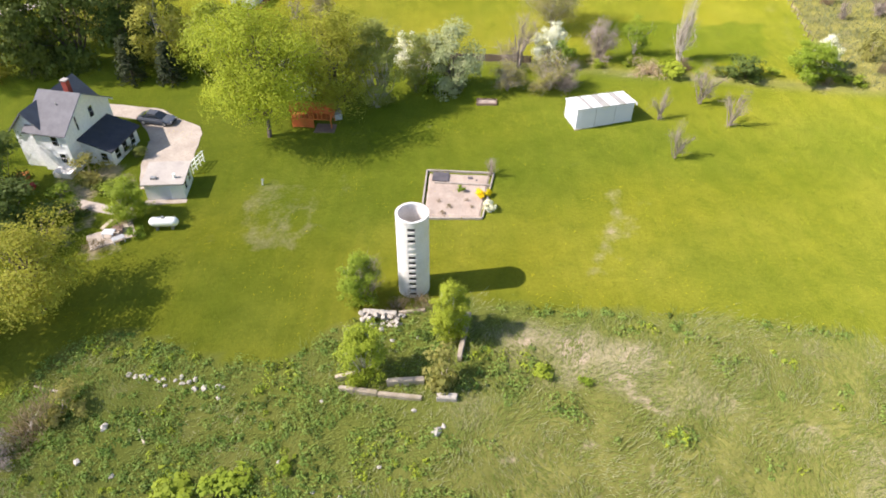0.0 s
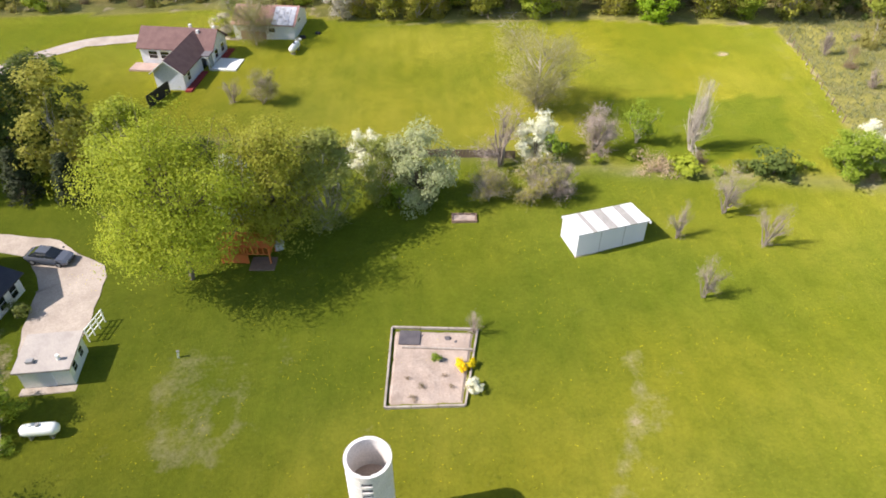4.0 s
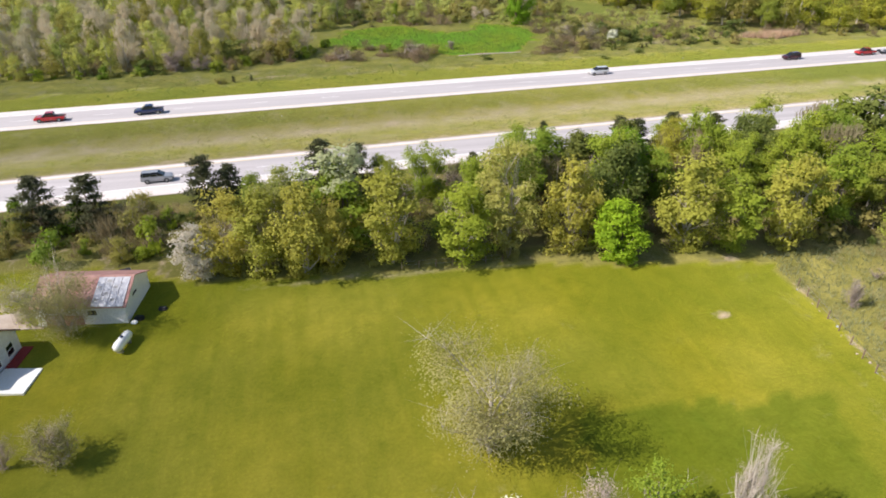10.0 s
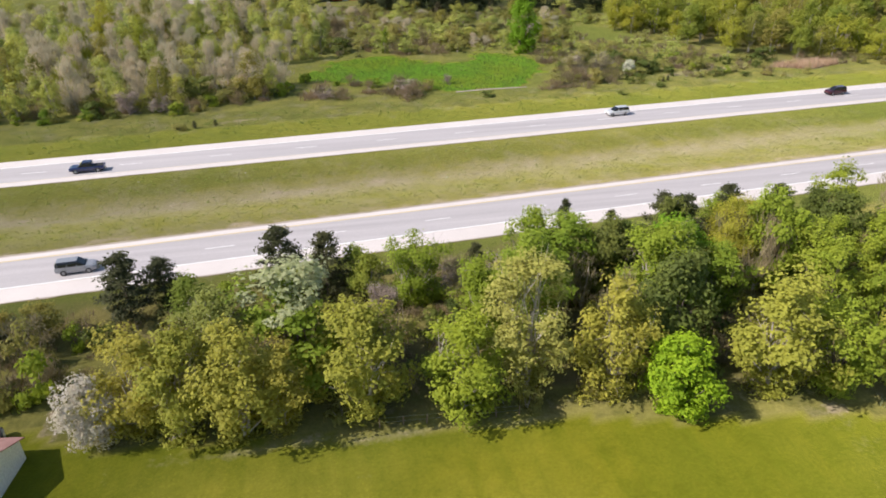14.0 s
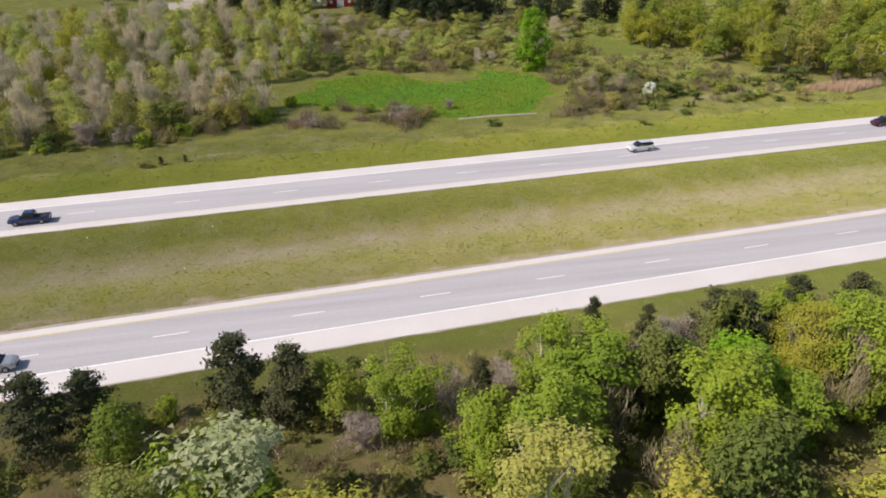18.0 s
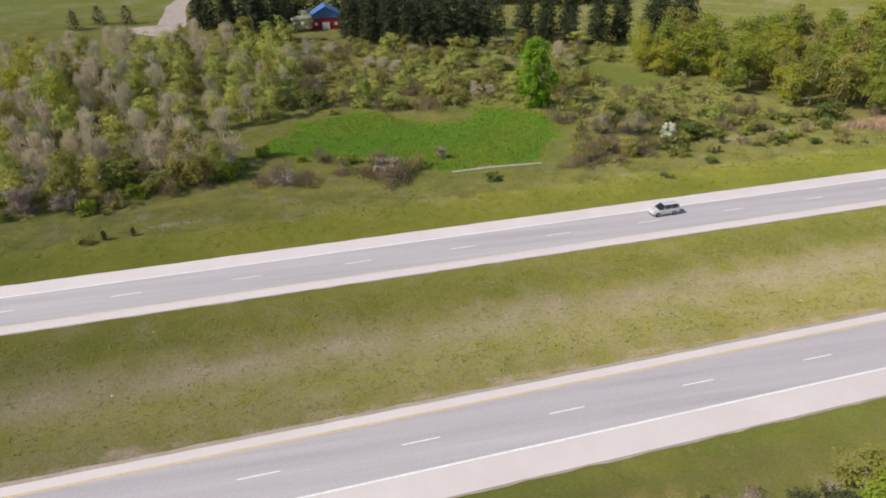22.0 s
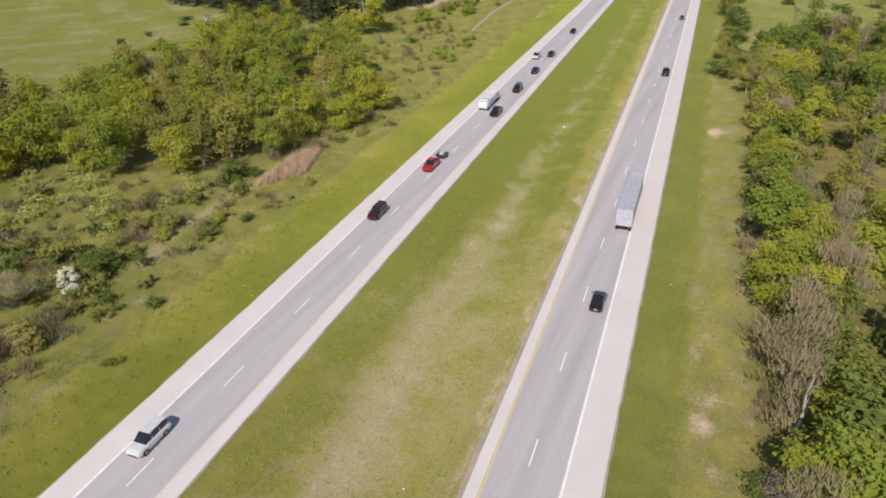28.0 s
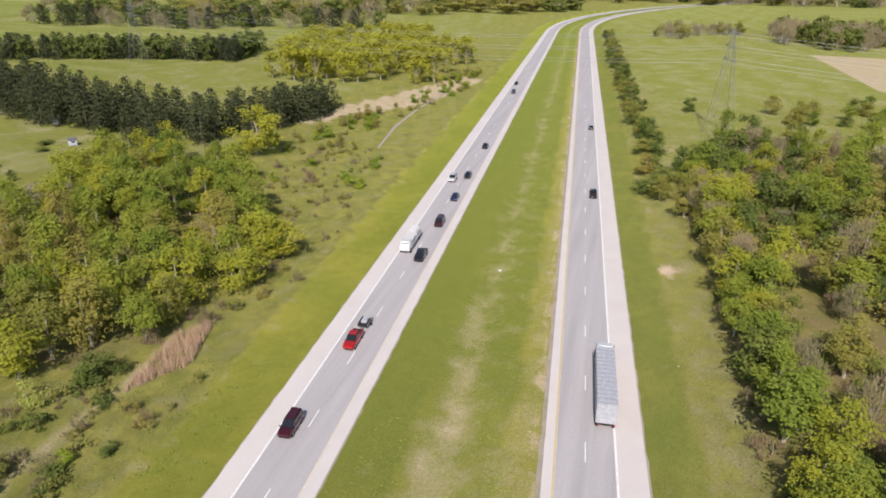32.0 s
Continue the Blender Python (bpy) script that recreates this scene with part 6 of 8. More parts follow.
def fences():
    rows = [((56.7, 164.5), (53.0, 141.5), 12, "rough fence of weathered posts along the field end"), ((14, 178.2), (26, 176.9), 7, "green wire fence at the wood edge")]
    for (x0, y0), (x1, y1), n, lb in rows:
        f = thing("fence", lb, "fence")
        for k in range(n):
            x, y = x0 + (x1 - x0) * k / (n - 1), y0 + (y1 - y0) * k / (n - 1)
            o = part("post", block(-0.045, 0.045, -0.045, 0.045, -0.2, 1.0), BROWN_WOOD, f)
            o.matrix_local = pose(x, y, z_at(x, y), random.uniform(-4, 4), random.uniform(-4, 4), 0)
        for h in (0.5, 1.0):
            bm = bmesh.new()
            for k in range(n - 1):
                a, b = [(x0 + (x1 - x0) * q / (n - 1), y0 + (y1 - y0) * q / (n - 1)) for q in (k, k + 1)]
                tube(bm, (*a, z_at(*a) + h), (*b, z_at(*b) + h), 0.012, 0.012, 3)
            part("wire", bm, STEEL, f)
    line = [(-36, 146.0), (-23.4, 144.0), (-13.6, 142.1), (-3.2, 140.6), (5.2, 139.4), (13.0, 138.2)]
    f = thing("fence", "low dark brown board fence along the field", "fence")
    share = None
    for k in range(122):
        x = -36 + 0.402 * k
        y = float(line_y(x, line))
        if not share:
            bm = block(-0.185, 0.185, -0.02, 0.02, -0.15, 1.02, 0)
            share = part("board", bm, FENCE_WOOD, f)
            o = share
        else:
            o = new("board", share.data)
            o.parent = f
        o.matrix_local = pose(x, y, z_at(x, y) + random.uniform(-0.04, 0.04), random.uniform(-2, 2), 0, math.degrees(math.atan2(float(line_y(x + 0.5, line)) - y, 0.5)))
    for h in (0.3, 0.85):
        bm = bmesh.new()
        for a, b in zip(line, line[1:]):
            tube(bm, (a[0], a[1] + 0.06, z_at(*a) + h), (b[0], b[1] + 0.06, z_at(*b) + h), 0.04, 0.04, 4)
        part("rail", bm, FENCE_WOOD, f)
    for k in range(16):
        x, y = 56.5 - 3.2 * (k / 15) + random.uniform(-0.4, 0.4), 163.8 - 21 * (k / 15)
        stone(x, y, random.uniform(0.12, 0.28), PANEL if k % 5 == 0 else TIMBER, "field_stone", "grey stone along the field end", k)


def pylon(x, y, h, turn):
    p = thing("pylon", "grey steel lattice power pylon", "pylon", pose(x, y, z_at(x, y), 0, 0, turn))
    def half(z):
        return 3.6 * (1 - z / h) ** 1.1 + 0.35
    zs = [0, h * 0.22, h * 0.42, h * 0.6, h * 0.76, h * 0.9, h]
    for sx in (-1, 1):
        for sy in (-1, 1):
            bm = bmesh.new()
            for a, b in zip(zs, zs[1:]):
                tube(bm, (sx * half(a), sy * half(a), a), (sx * half(b), sy * half(b), b), 0.085, 0.08, 4)
            part("leg", bm, STEEL, p)
    bm = bmesh.new()
    for a, b in zip(zs, zs[1:]):
        for s in (-1, 1):
            tube(bm, (-half(a), s * half(a), a), (half(b), s * half(b), b), 0.042, 0.042, 3)
            tube(bm, (half(a), s * half(a), a), (-half(b), s * half(b), b), 0.042, 0.042, 3)
            tube(bm, (s * half(a), -half(a), a), (s * half(b), half(b), b), 0.042, 0.042, 3)
            tube(bm, (-half(b), s * half(b), b), (half(b), s * half(b), b), 0.038, 0.038, 3)
    part("bracing", bm, STEEL, p)
    for z in (h * 0.72, h * 0.84, h * 0.96):
        bm = bmesh.new()
        tube(bm, (-5.5, 0, z), (5.5, 0, z), 0.14, 0.14, 4)
        tube(bm, (-5.5, 0, z), (0, 0, z + 1.6), 0.08, 0.08, 3)
        tube(bm, (5.5, 0, z), (0, 0, z + 1.6), 0.08, 0.08, 3)
        part("cross_arm", bm, STEEL, p)
    return p


def wires(a, b, za, zb, sag):
    w = thing("power_line", "thin power line cables between pylons", "cables")
    d = Vector((b[0] - a[0], b[1] - a[1], 0)).normalized()
    side = Vector((-d.y, d.x, 0))
    for lv in (0.72, 0.84, 0.96):
        for s in (-5.4, 5.4):
            bm = bmesh.new()
            prev = None
            for k in range(19):
                u = k / 18
                q = Vector((a[0] + (b[0] - a[0]) * u, a[1] + (b[1] - a[1]) * u, (za + (zb - za) * u) * lv - sag * 4 * u * (1 - u) + 3)) + side * s
                if prev is not None:
                    tube(bm, prev, q, 0.04, 0.04, 3)
                prev = q
            part("cable", bm, PANEL, w)
    return w


# ---- vehicles ----
def wheel(parent, x, y, r, w=0.22):
    bm = bmesh.new()
    tube(bm, (0, -w / 2, 0), (0, w / 2, 0), r, r, 14)
    o = part("wheel", bm, BLACK, parent)
    o.matrix_local = pose(x, y, r)
    bm = bmesh.new()
    tube(bm, (0, -w / 2 - 0.01, 0), (0, w / 2 + 0.01, 0), r * 0.6, r * 0.6, 10)
    part("rim", bm, STEEL, o)


def loft(sections, bm=None):
    """Skin over cross-sections: (x, half width low, z low, half width mid, z mid, half width top, z top)."""
    bm = bm or bmesh.new()
    rings = []
    for x, w0, z0, w1, z1, w2, z2 in sections:
        rings.append([bm.verts.new(p) for p in ((x, -w0, z0), (x, -w1, z1), (x, -w2, z2), (x, w2, z2), (x, w1, z1), (x, w0, z0))])
    for a, b in zip(rings, rings[1:]):
        for k in range(6):
            bm.faces.new((a[k], a[(k + 1) % 6], b[(k + 1) % 6], b[k]))
    bm.faces.new(rings[0])
    bm.faces.new(rings[-1][::-1])
    bmesh.ops.recalc_face_normals(bm, faces=list(bm.faces))
    bmesh.ops.bevel(bm, geom=[e for e in bm.edges if e.calc_face_angle(0) > 0.5], offset=0.05, segments=2, affect="EDGES")
    return bm


CAR = {  # body sections, cabin sections, wheel places, wheel radius
    "sedan": ([(-2.35, 0.70, 0.35, 0.80, 0.60, 0.70, 0.80), (-1.9, 0.84, 0.25, 0.90, 0.65, 0.80, 0.98), (0.9, 0.86, 0.22, 0.91, 0.65, 0.82, 0.96), (1.9, 0.84, 0.25, 0.88, 0.62, 0.76, 0.84), (2.35, 0.66, 0.35, 0.74, 0.55, 0.62, 0.68)],
              [(-1.75, 0.76, 0.92, 0.74, 1.0, 0.66, 1.02), (-0.95, 0.78, 0.92, 0.70, 1.3, 0.56, 1.42), (0.25, 0.78, 0.92, 0.70, 1.32, 0.56, 1.44), (1.15, 0.76, 0.90, 0.74, 0.96, 0.66, 0.98)], (-1.4, 1.42), 0.33, (-0.9, 0.2, 0.53, 1.43)),
    "suv": ([(-2.4, 0.78, 0.42, 0.90, 0.75, 0.82, 1.05), (-1.9, 0.88, 0.32, 0.95, 0.8, 0.88, 1.12), (0.9, 0.88, 0.30, 0.95, 0.8, 0.86, 1.10), (2.0, 0.86, 0.32, 0.92, 0.75, 0.80, 1.02), (2.4, 0.72, 0.42, 0.80, 0.7, 0.70, 0.88)],
            [(-2.3, 0.80, 1.05, 0.78, 1.3, 0.66, 1.55), (-2.0, 0.82, 1.05, 0.76, 1.55, 0.64, 1.74), (0.3, 0.82, 1.05, 0.76, 1.55, 0.64, 1.76), (1.2, 0.80, 1.05, 0.78, 1.12, 0.70, 1.14)], (-1.45, 1.45), 0.37, (-2.05, 0.25, 0.62, 1.75)),
    "pickup": ([(-2.8, 0.88, 0.5, 0.95, 0.8, 0.90, 1.02), (-0.9, 0.90, 0.4, 0.97, 0.85, 0.92, 1.04), (1.2, 0.90, 0.38, 0.97, 0.85, 0.88, 1.10), (2.3, 0.88, 0.4, 0.95, 0.8, 0.84, 1.05), (2.75, 0.78, 0.5, 0.86, 0.75, 0.76, 0.92)],
               [(-0.95, 0.82, 1.0, 0.80, 1.3, 0.70, 1.62), (-0.7, 0.84, 1.0, 0.78, 1.55, 0.66, 1.80), (0.5, 0.84, 1.0, 0.78, 1.55, 0.66, 1.80), (1.35, 0.82, 1.02, 0.80, 1.10, 0.72, 1.14)], (-1.75, 1.75), 0.40, (-0.75, 0.45, 0.64, 1.79)),
}


def car(kind, colour, label, x, y, west, name="car"):
    body, cab, axles, r, roof = CAR[kind]
    slope = math.degrees(math.atan(0.07))
    g = thing(name, label, "car", pose(x, y, 0.06 if y > 200 else z_at(x, y) + 0.06, 0, 0, slope + (180 if west else 0)), "traffic on the road" if y > 200 else "")
    part("body", loft(body), PAINT[colour], g)
    part("window_band", loft(cab), GLASS, g, "dark tinted glass")
    x0, x1, hw, z = roof
    part("roof_panel", block(x0 - 0.08, x1 + 0.08, -hw, hw, z - 0.02, z + 0.035, 0.03), PAINT[colour], g)
    for sx in (x0 + 0.05, (x0 + x1) / 2, x1 - 0.05):
        for sy in (-1, 1):
            bm = bmesh.new()
            tube(bm, (sx, sy * (hw + 0.03), z - 0.02), (sx * 1.02, sy * (cab[1][1] + 0.005), cab[1][2] + 0.08), 0.035, 0.045, 4)
            part("pillar", bm, PAINT[colour], g)
    for ax in axles:
        for sy in (-1, 1):
            wheel(g, ax, sy * (body[1][3] - 0.1), r)
    fx, bx = body[-1][0], body[0][0]
    for sy in (-1, 1):
        part("headlight", block(fx - 0.16, fx - 0.01, sy * 0.56 - 0.13, sy * 0.56 + 0.13, body[-1][4] - 0.02, body[-1][4] + 0.13, 0.02), LAMP_WHITE, g)
        part("taillight", block(bx + 0.0, bx + 0.12, sy * 0.62 - 0.1, sy * 0.62 + 0.1, body[0][4] + 0.02, body[0][4] + 0.2, 0.02), LAMP_RED, g)
        part("mirror", block(1.0, 1.15, sy * 1.0 - 0.1, sy * 1.0 + 0.1, 1.0, 1.15, 0.02), PAINT[colour], g)
    part("bumper", block(fx - 0.12, fx + 0.03, -0.62, 0.62, 0.36, 0.56, 0.03), BLACK, g)
    part("bumper", block(bx - 0.03, bx + 0.1, -0.66, 0.66, 0.4, 0.6, 0.03), BLACK, g)
    part("plate", block(bx - 0.04, bx - 0.02, -0.2, 0.2, 0.62, 0.74), WHITE_PAINT, g)
    if kind == "pickup":
        part("cargo_bed", block(-2.6, -1.05, -0.72, 0.72, 0.98, 1.06), BLACK, g, "open black cargo bed")
    return g


def semi(x, y):
    g = thing("semi_truck", "white tractor unit pulling a long silver box trailer", "truck", pose(x, y, 0.06, 0, 0, math.degrees(math.atan(0.07))))
    part("trailer_box", block(-8.3, 6.2, -1.28, 1.28, 1.1, 4.0, 0.07), PANEL, g, "silver ribbed trailer box")
    for k in range(14):
        part("trailer_rib", block(-8.0 + k, -7.94 + k, -1.31, 1.31, 1.15, 4.02), STEEL, g)
    part("trailer_door", block(-8.36, -8.3, -1.2, 1.2, 1.15, 3.9, 0.02), PANEL, g)
    part("chassis", block(-8.0, 9.6, -0.5, 0.5, 0.75, 1.08), BLACK, g)
    part("cab", loft([(6.6, 1.15, 0.9, 1.2, 2.4, 1.1, 3.8), (7.9, 1.15, 0.9, 1.2, 2.4, 1.05, 3.7), (8.6, 1.15, 0.8, 1.15, 1.9, 1.0, 2.6)]), PAINT["white"], g)
    part("hood", loft([(8.5, 1.1, 0.7, 1.1, 1.5, 0.9, 2.0), (10.2, 1.0, 0.7, 1.0, 1.4, 0.8, 1.75)]), PAINT["white"], g)
    part("windscreen", prism([(-0.95, 2.1), (0.95, 2.1), (0.9, 2.75), (-0.9, 2.75)], 8.32, 8.5), GLASS, g)
    for ax in (-7.2, -6.0, 6.9, 8.0, 9.5):
        for sy in (-1, 1):
            wheel(g, ax, sy * 1.05, 0.5, 0.4)
    for sy in (-1, 1):
        bm = bmesh.new()
        tube(bm, (6.7, sy * 1.25, 1.0), (6.7, sy * 1.25, 4.1), 0.08, 0.08, 8)
        part("exhaust_stack", bm, STEEL, g, "chrome exhaust stack")
        part("taillight", block(-8.4, -8.34, sy * 1.0 - 0.15, sy * 1.0 + 0.15, 0.85, 1.0), LAMP_RED, g)


def tow_truck(x, y):
    g = thing("box_truck", "white lorry with a white vehicle loaded behind", "truck", pose(x, y, 0.06, 0, 0, 180 + math.degrees(math.atan(0.07))))
    part("cab", loft([(3.0, 1.1, 0.7, 1.15, 1.6, 1.0, 2.6), (4.6, 1.1, 0.7, 1.15, 1.5, 0.95, 2.5), (5.3, 1.1, 0.7, 1.05, 1.2, 0.95, 1.5)]), PAINT["white"], g)
    part("windscreen", prism([(-0.9, 1.6), (0.9, 1.6), (0.85, 2.3), (-0.85, 2.3)], 4.62, 4.85), GLASS, g)
    part("flatbed", block(-6.0, 2.9, -1.2, 1.2, 0.95, 1.15, 0.03), PANEL, g)
    part("load", block(-5.4, -1.2, -1.0, 1.0, 1.15, 2.5, 0.25), TARP, g, "white tarped load")
    part("load", block(-0.8, 2.4, -1.05, 1.05, 1.15, 2.3, 0.15), TARP, g, "white tarped load")
    for ax in (-4.6, -3.5, 4.0):
        for sy in (-1, 1):
            wheel(g, ax, sy * 1.0, 0.48, 0.35)


def trailer(x, y):
    g = thing("utility_trailer", "small dark utility trailer with a grey load", "trailer", pose(x, y, 0.06, 0, 0, 180 + math.degrees(math.atan(0.07))))
    part("bed", block(-1.6, 1.4, -0.85, 0.85, 0.5, 0.62, 0.02), BLACK, g)
    for sy in (-0.85, 0.82):
        part("side", block(-1.6, 1.4, sy, sy + 0.04, 0.6, 0.95), STEEL, g)
    part("load", block(-0.9, 0.6, -0.5, 0.5, 0.62, 1.2, 0.12), PANEL, g, "grey load")
    part("drawbar", block(1.4, 2.6, -0.06, 0.06, 0.45, 0.55), STEEL, g)
    for sy in (-1, 1):
        wheel(g, -0.2, sy * 1.0, 0.3)


# ---- the farm ----
farmhouse()
garage()
brown_house()
red_barn()
shed()
north_barn()
silo()
ruin()
garden_bed()
playset()
sandbox()
clutter()
fences()
tank(-28.3, 104.4, 2, "white propane tank lying on the lawn by the garage")
tank(-15.9, 170.2, 74, "white propane tank with blue dome on the lawn by the barn")
driveway("driveway", [(-47, 130.2), (-43.5, 129.0), (-37, 127.2), (-32.2, 122), (-31.6, 116), (-31.0, 111.5)], [2.0, 2.4, 3.2, 6.0, 5.6, 4.6], "pale gravel drive beside the farmhouse")
driveway("driveway", [(-75, 160), (-60, 169.5), (-55, 174.5), (-49.5, 178), (-41, 178.6), (-25, 177.3)], [3.2, 3.2, 3.4, 3.2, 3.0, 3.4], "pale curved gravel drive to the bungalow")
driveway("driveway", [(-30, 410), (-22, 420), (-25, 455), (-20, 520)], [26, 9, 7, 6], "pale gravel yard and lane north of the scrub")
driveway("footpath", [(44.5, 286.4), (52, 287.2), (61.8, 287.0)], [0.7, 0.9, 0.6], "strip of bare sand across the meadow")
driveway("farm_track", [(268, 306), (300, 311), (335, 313), (380, 312)], [0.8, 1.2, 1.0, 0.8], "bare sandy strip beside the verge")
field_blind(254.3, 418.3, 20)
field_blind(234.1, 393.8, -35)
pylon(305.5, 199, 34, 15)
pylon(389, 489, 34, 15)
wires((305.5, 199), (389, 489), 34, 34, 6)
wires((305.5, 199), (225, -80), 34, 34, 6)

# rubble in the meadow
for k, (x, y, s) in enumerate(((-2.2, 81.4, 0.35), (-0.4, 79.4, 0.75), (0.1, 79.9, 0.4), (-9.5, 82.5, 0.3), (-4.2, 88.5, 0.35), (-2.0, 88.8, 0.3), (-5.2, 89.7, 0.55), (-4.5, 90.2, 0.5), (-5.9, 90.3, 0.6), (-3.6, 89.6, 0.3), (-12, 77.2, 0.3), (-9.2, 74.8, 0.3), (-7.2, 74.4, 0.3), (-26, 80.5, 0.6), (-27, 77.6, 0.5), (-4.6, 76.6, 0.3), (-24, 76.4, 0.35))):
    stone(x, y, s, None, seed=k)
for x, y, ln, turn in ((-22.8, 79.6, 1.5, 125), (-31.8, 84.2, 2.8, 166)):
    bm = bmesh.new()
    tube(bm, (-ln / 2, 0, 0.08), (ln / 2, 0, 0.12), 0.12, 0.08, 8)
    o = tagged(part("fallen_log", bm, RUIN), "weathered grey log lying in the weeds", "log")
    o.matrix_world = pose(x, y, z_at(x, y), 0, 0, turn)
rng = np.random.RandomState(78)
for k in range(26):
    u = k / 25
    stone(-25.8 + 8.2 * u + rng.normal() * 0.25, 85.6 - 1.9 * u + rng.normal() * 0.3, rng.uniform(0.22, 0.5), None, seed=200 + k)
# litter on the verges
for k, (x, y) in enumerate(((32.6, 239.3), (49.6, 243.3), (79.2, 235.9), (-3.8, 236), (62, 233.2), (18.0, 210.4), (-18, 245.6), (-0.9, 245.9), (186.5, 250), (157.0, 217.5), (82.4, 208.4), (101.5, 272.5), (100, 270), (136, 236.5), (126, 218), (122, 245))):
    stone(x, y, 0.16 if k != 8 else 0.6, WHITE_PAINT, "litter", "scrap of white litter in the grass", k)

# ---- planted: farm and lawn ----
for kind, x, y, h, w in (
    ("maple", -20.6, 121.2, 16.0, 15.0), ("redmaple", -12.8, 125.6, 13.5, 11.0), ("olivetall", -7.6, 127.6, 11.5, 7.0), ("olivetall", -3.0, 131.6, 8.4, 5.2), ("blossom", -3.9, 136.8, 5.4, 4.0), ("blossom", -17.8, 130.6, 8.0, 4.6),
    ("silver", 1.8, 131.0, 9.4, 6.6), ("shrub", -0.6, 130.2, 3.6, 3.4), ("bush", 8.9, 130.8, 4.2, 4.6), ("bare", 10.9, 137.0, 8.0, 7.0), ("blossom", 15.2, 138.2, 5.4, 4.4), ("shrub", 17.0, 137.2, 3.4, 3.4),
    ("bush", 14.4, 130.6, 5.0, 5.6), ("mauve", 16.4, 130.6, 3.6, 4.4), ("willow", 17.1, 148.6, 11.0, 11.0), ("mauve", 22.2, 138.2, 5.6, 5.8), ("sapling", 27.4, 140.0, 5.6, 3.6), ("birch", 33.2, 137.6, 8.8, 4.4),
    ("tanshrub", 27.5, 134.2, 1.9, 4.6), ("yellowshrub", 31.2, 133.5, 1.8, 3.7), ("darkshrub", 40.5, 132.0, 3.3, 4.6), ("yellow", 48.2, 131.0, 5.2, 6.2), ("blossom", 51.6, 134.0, 4.5, 3.2),
    ("bare", 26.7, 122.6, 4.2, 2.6), ("bare", 32.8, 126.0, 5.8, 4.4), ("bare", 34.7, 120.7, 5.2, 3.2), ("bare", 26.6, 114.3, 5.0, 3.0),
    ("bush", -18.4, 155.0, 4.8, 4.4), ("bare", -22.6, 155.6, 3.8, 3.0), ("willow", -22.2, 173.6, 8.6, 8.8), ("sapling", -26.0, 177.2, 5.0, 5.0), ("pink", -27.6, 178.0, 3.4, 4.2),
    ("shrub", -50.5, 168.2, 2.2, 2.0),
    # by the farmhouse
    ("redmaple", -36.0, 93.0, 9.0, 10.5), ("redmaple", -41.0, 88.0, 9.0, 9.0), ("dark", -48.5, 110.5, 7.5, 7.5), ("dark", -43.0, 103.5, 6.0, 7.0), ("bare", -53.0, 117.0, 6.5, 5.5),
    ("dark", -57.0, 138.5, 14.0, 10.0), ("dark", -51.0, 141.0, 15.0, 10.5), ("dark", -44.5, 142.5, 14.0, 10.0), ("olive", -38.5, 141.0, 13.0, 9.0), ("yellow", -31.0, 139.5, 9.5, 8.0), ("olive", -62.0, 136.5, 9.0, 8.5),
    ("spruce", -42.0, 136.0, 6.5, 4.0), ("spruce", -36.4, 135.4, 6.0, 4.0), ("dark", -45.0, 151.0, 10.0, 8.0), ("olive", -52.0, 151.0, 10.0, 8.0), ("green", -58.0, 146.0, 10.0, 8.0),
    ("yellow", -32.4, 105.8, 5.0, 4.4), ("oliveshrub", -39.6, 113.9, 2.6, 4.4), ("shrub", -41.0, 109.5, 1.8, 3.2), ("darkshrub", -36.6, 110.5, 1.4, 2.6), ("darkshrub", -38.4, 107.0, 1.6, 2.8), ("darkshrub", -35.6, 117.6, 1.6, 2.4),
    ("shrub", -31.0, 103.2, 1.2, 1.8), ("brownshrub", -34.6, 101.6, 1.0, 2.2),
    # in the ruin and the meadow
    ("yellow", -7.2, 93.4, 5.4, 3.6), ("bare", -6.4, 93.8, 5.6, 3.0), ("yellow", -6.2, 84.9, 5.4, 3.8), ("yellow", 0.7, 89.0, 6.0, 3.2), ("yellow", 0.9, 89.5, 4.2, 3.0), ("oliveshrub", 0.2, 84.2, 4.2, 3.4), ("brownshrub", -4.0, 92.4, 1.2, 2.6), ("brownshrub", -1.4, 92.4, 1.0, 2.4),
    ("brownshrub", -31.8, 80.0, 2.6, 5.2), ("mauve", -33.6, 77.6, 2.4, 4.4), ("oliveshrub", -29.6, 82.2, 2.2, 3.4), ("yellowshrub", -19.2, 75.6, 1.2, 3.6), ("yellowshrub", -15.4, 75.2, 1.2, 3.4), ("yellowshrub", -11.6, 76.4, 0.9, 1.6), ("shrub", 8.3, 84.6, 1.0, 2.0), ("yellowshrub", 11.4, 83.6, 0.6, 1.2),
):
    plant(kind, x, y, h, w)

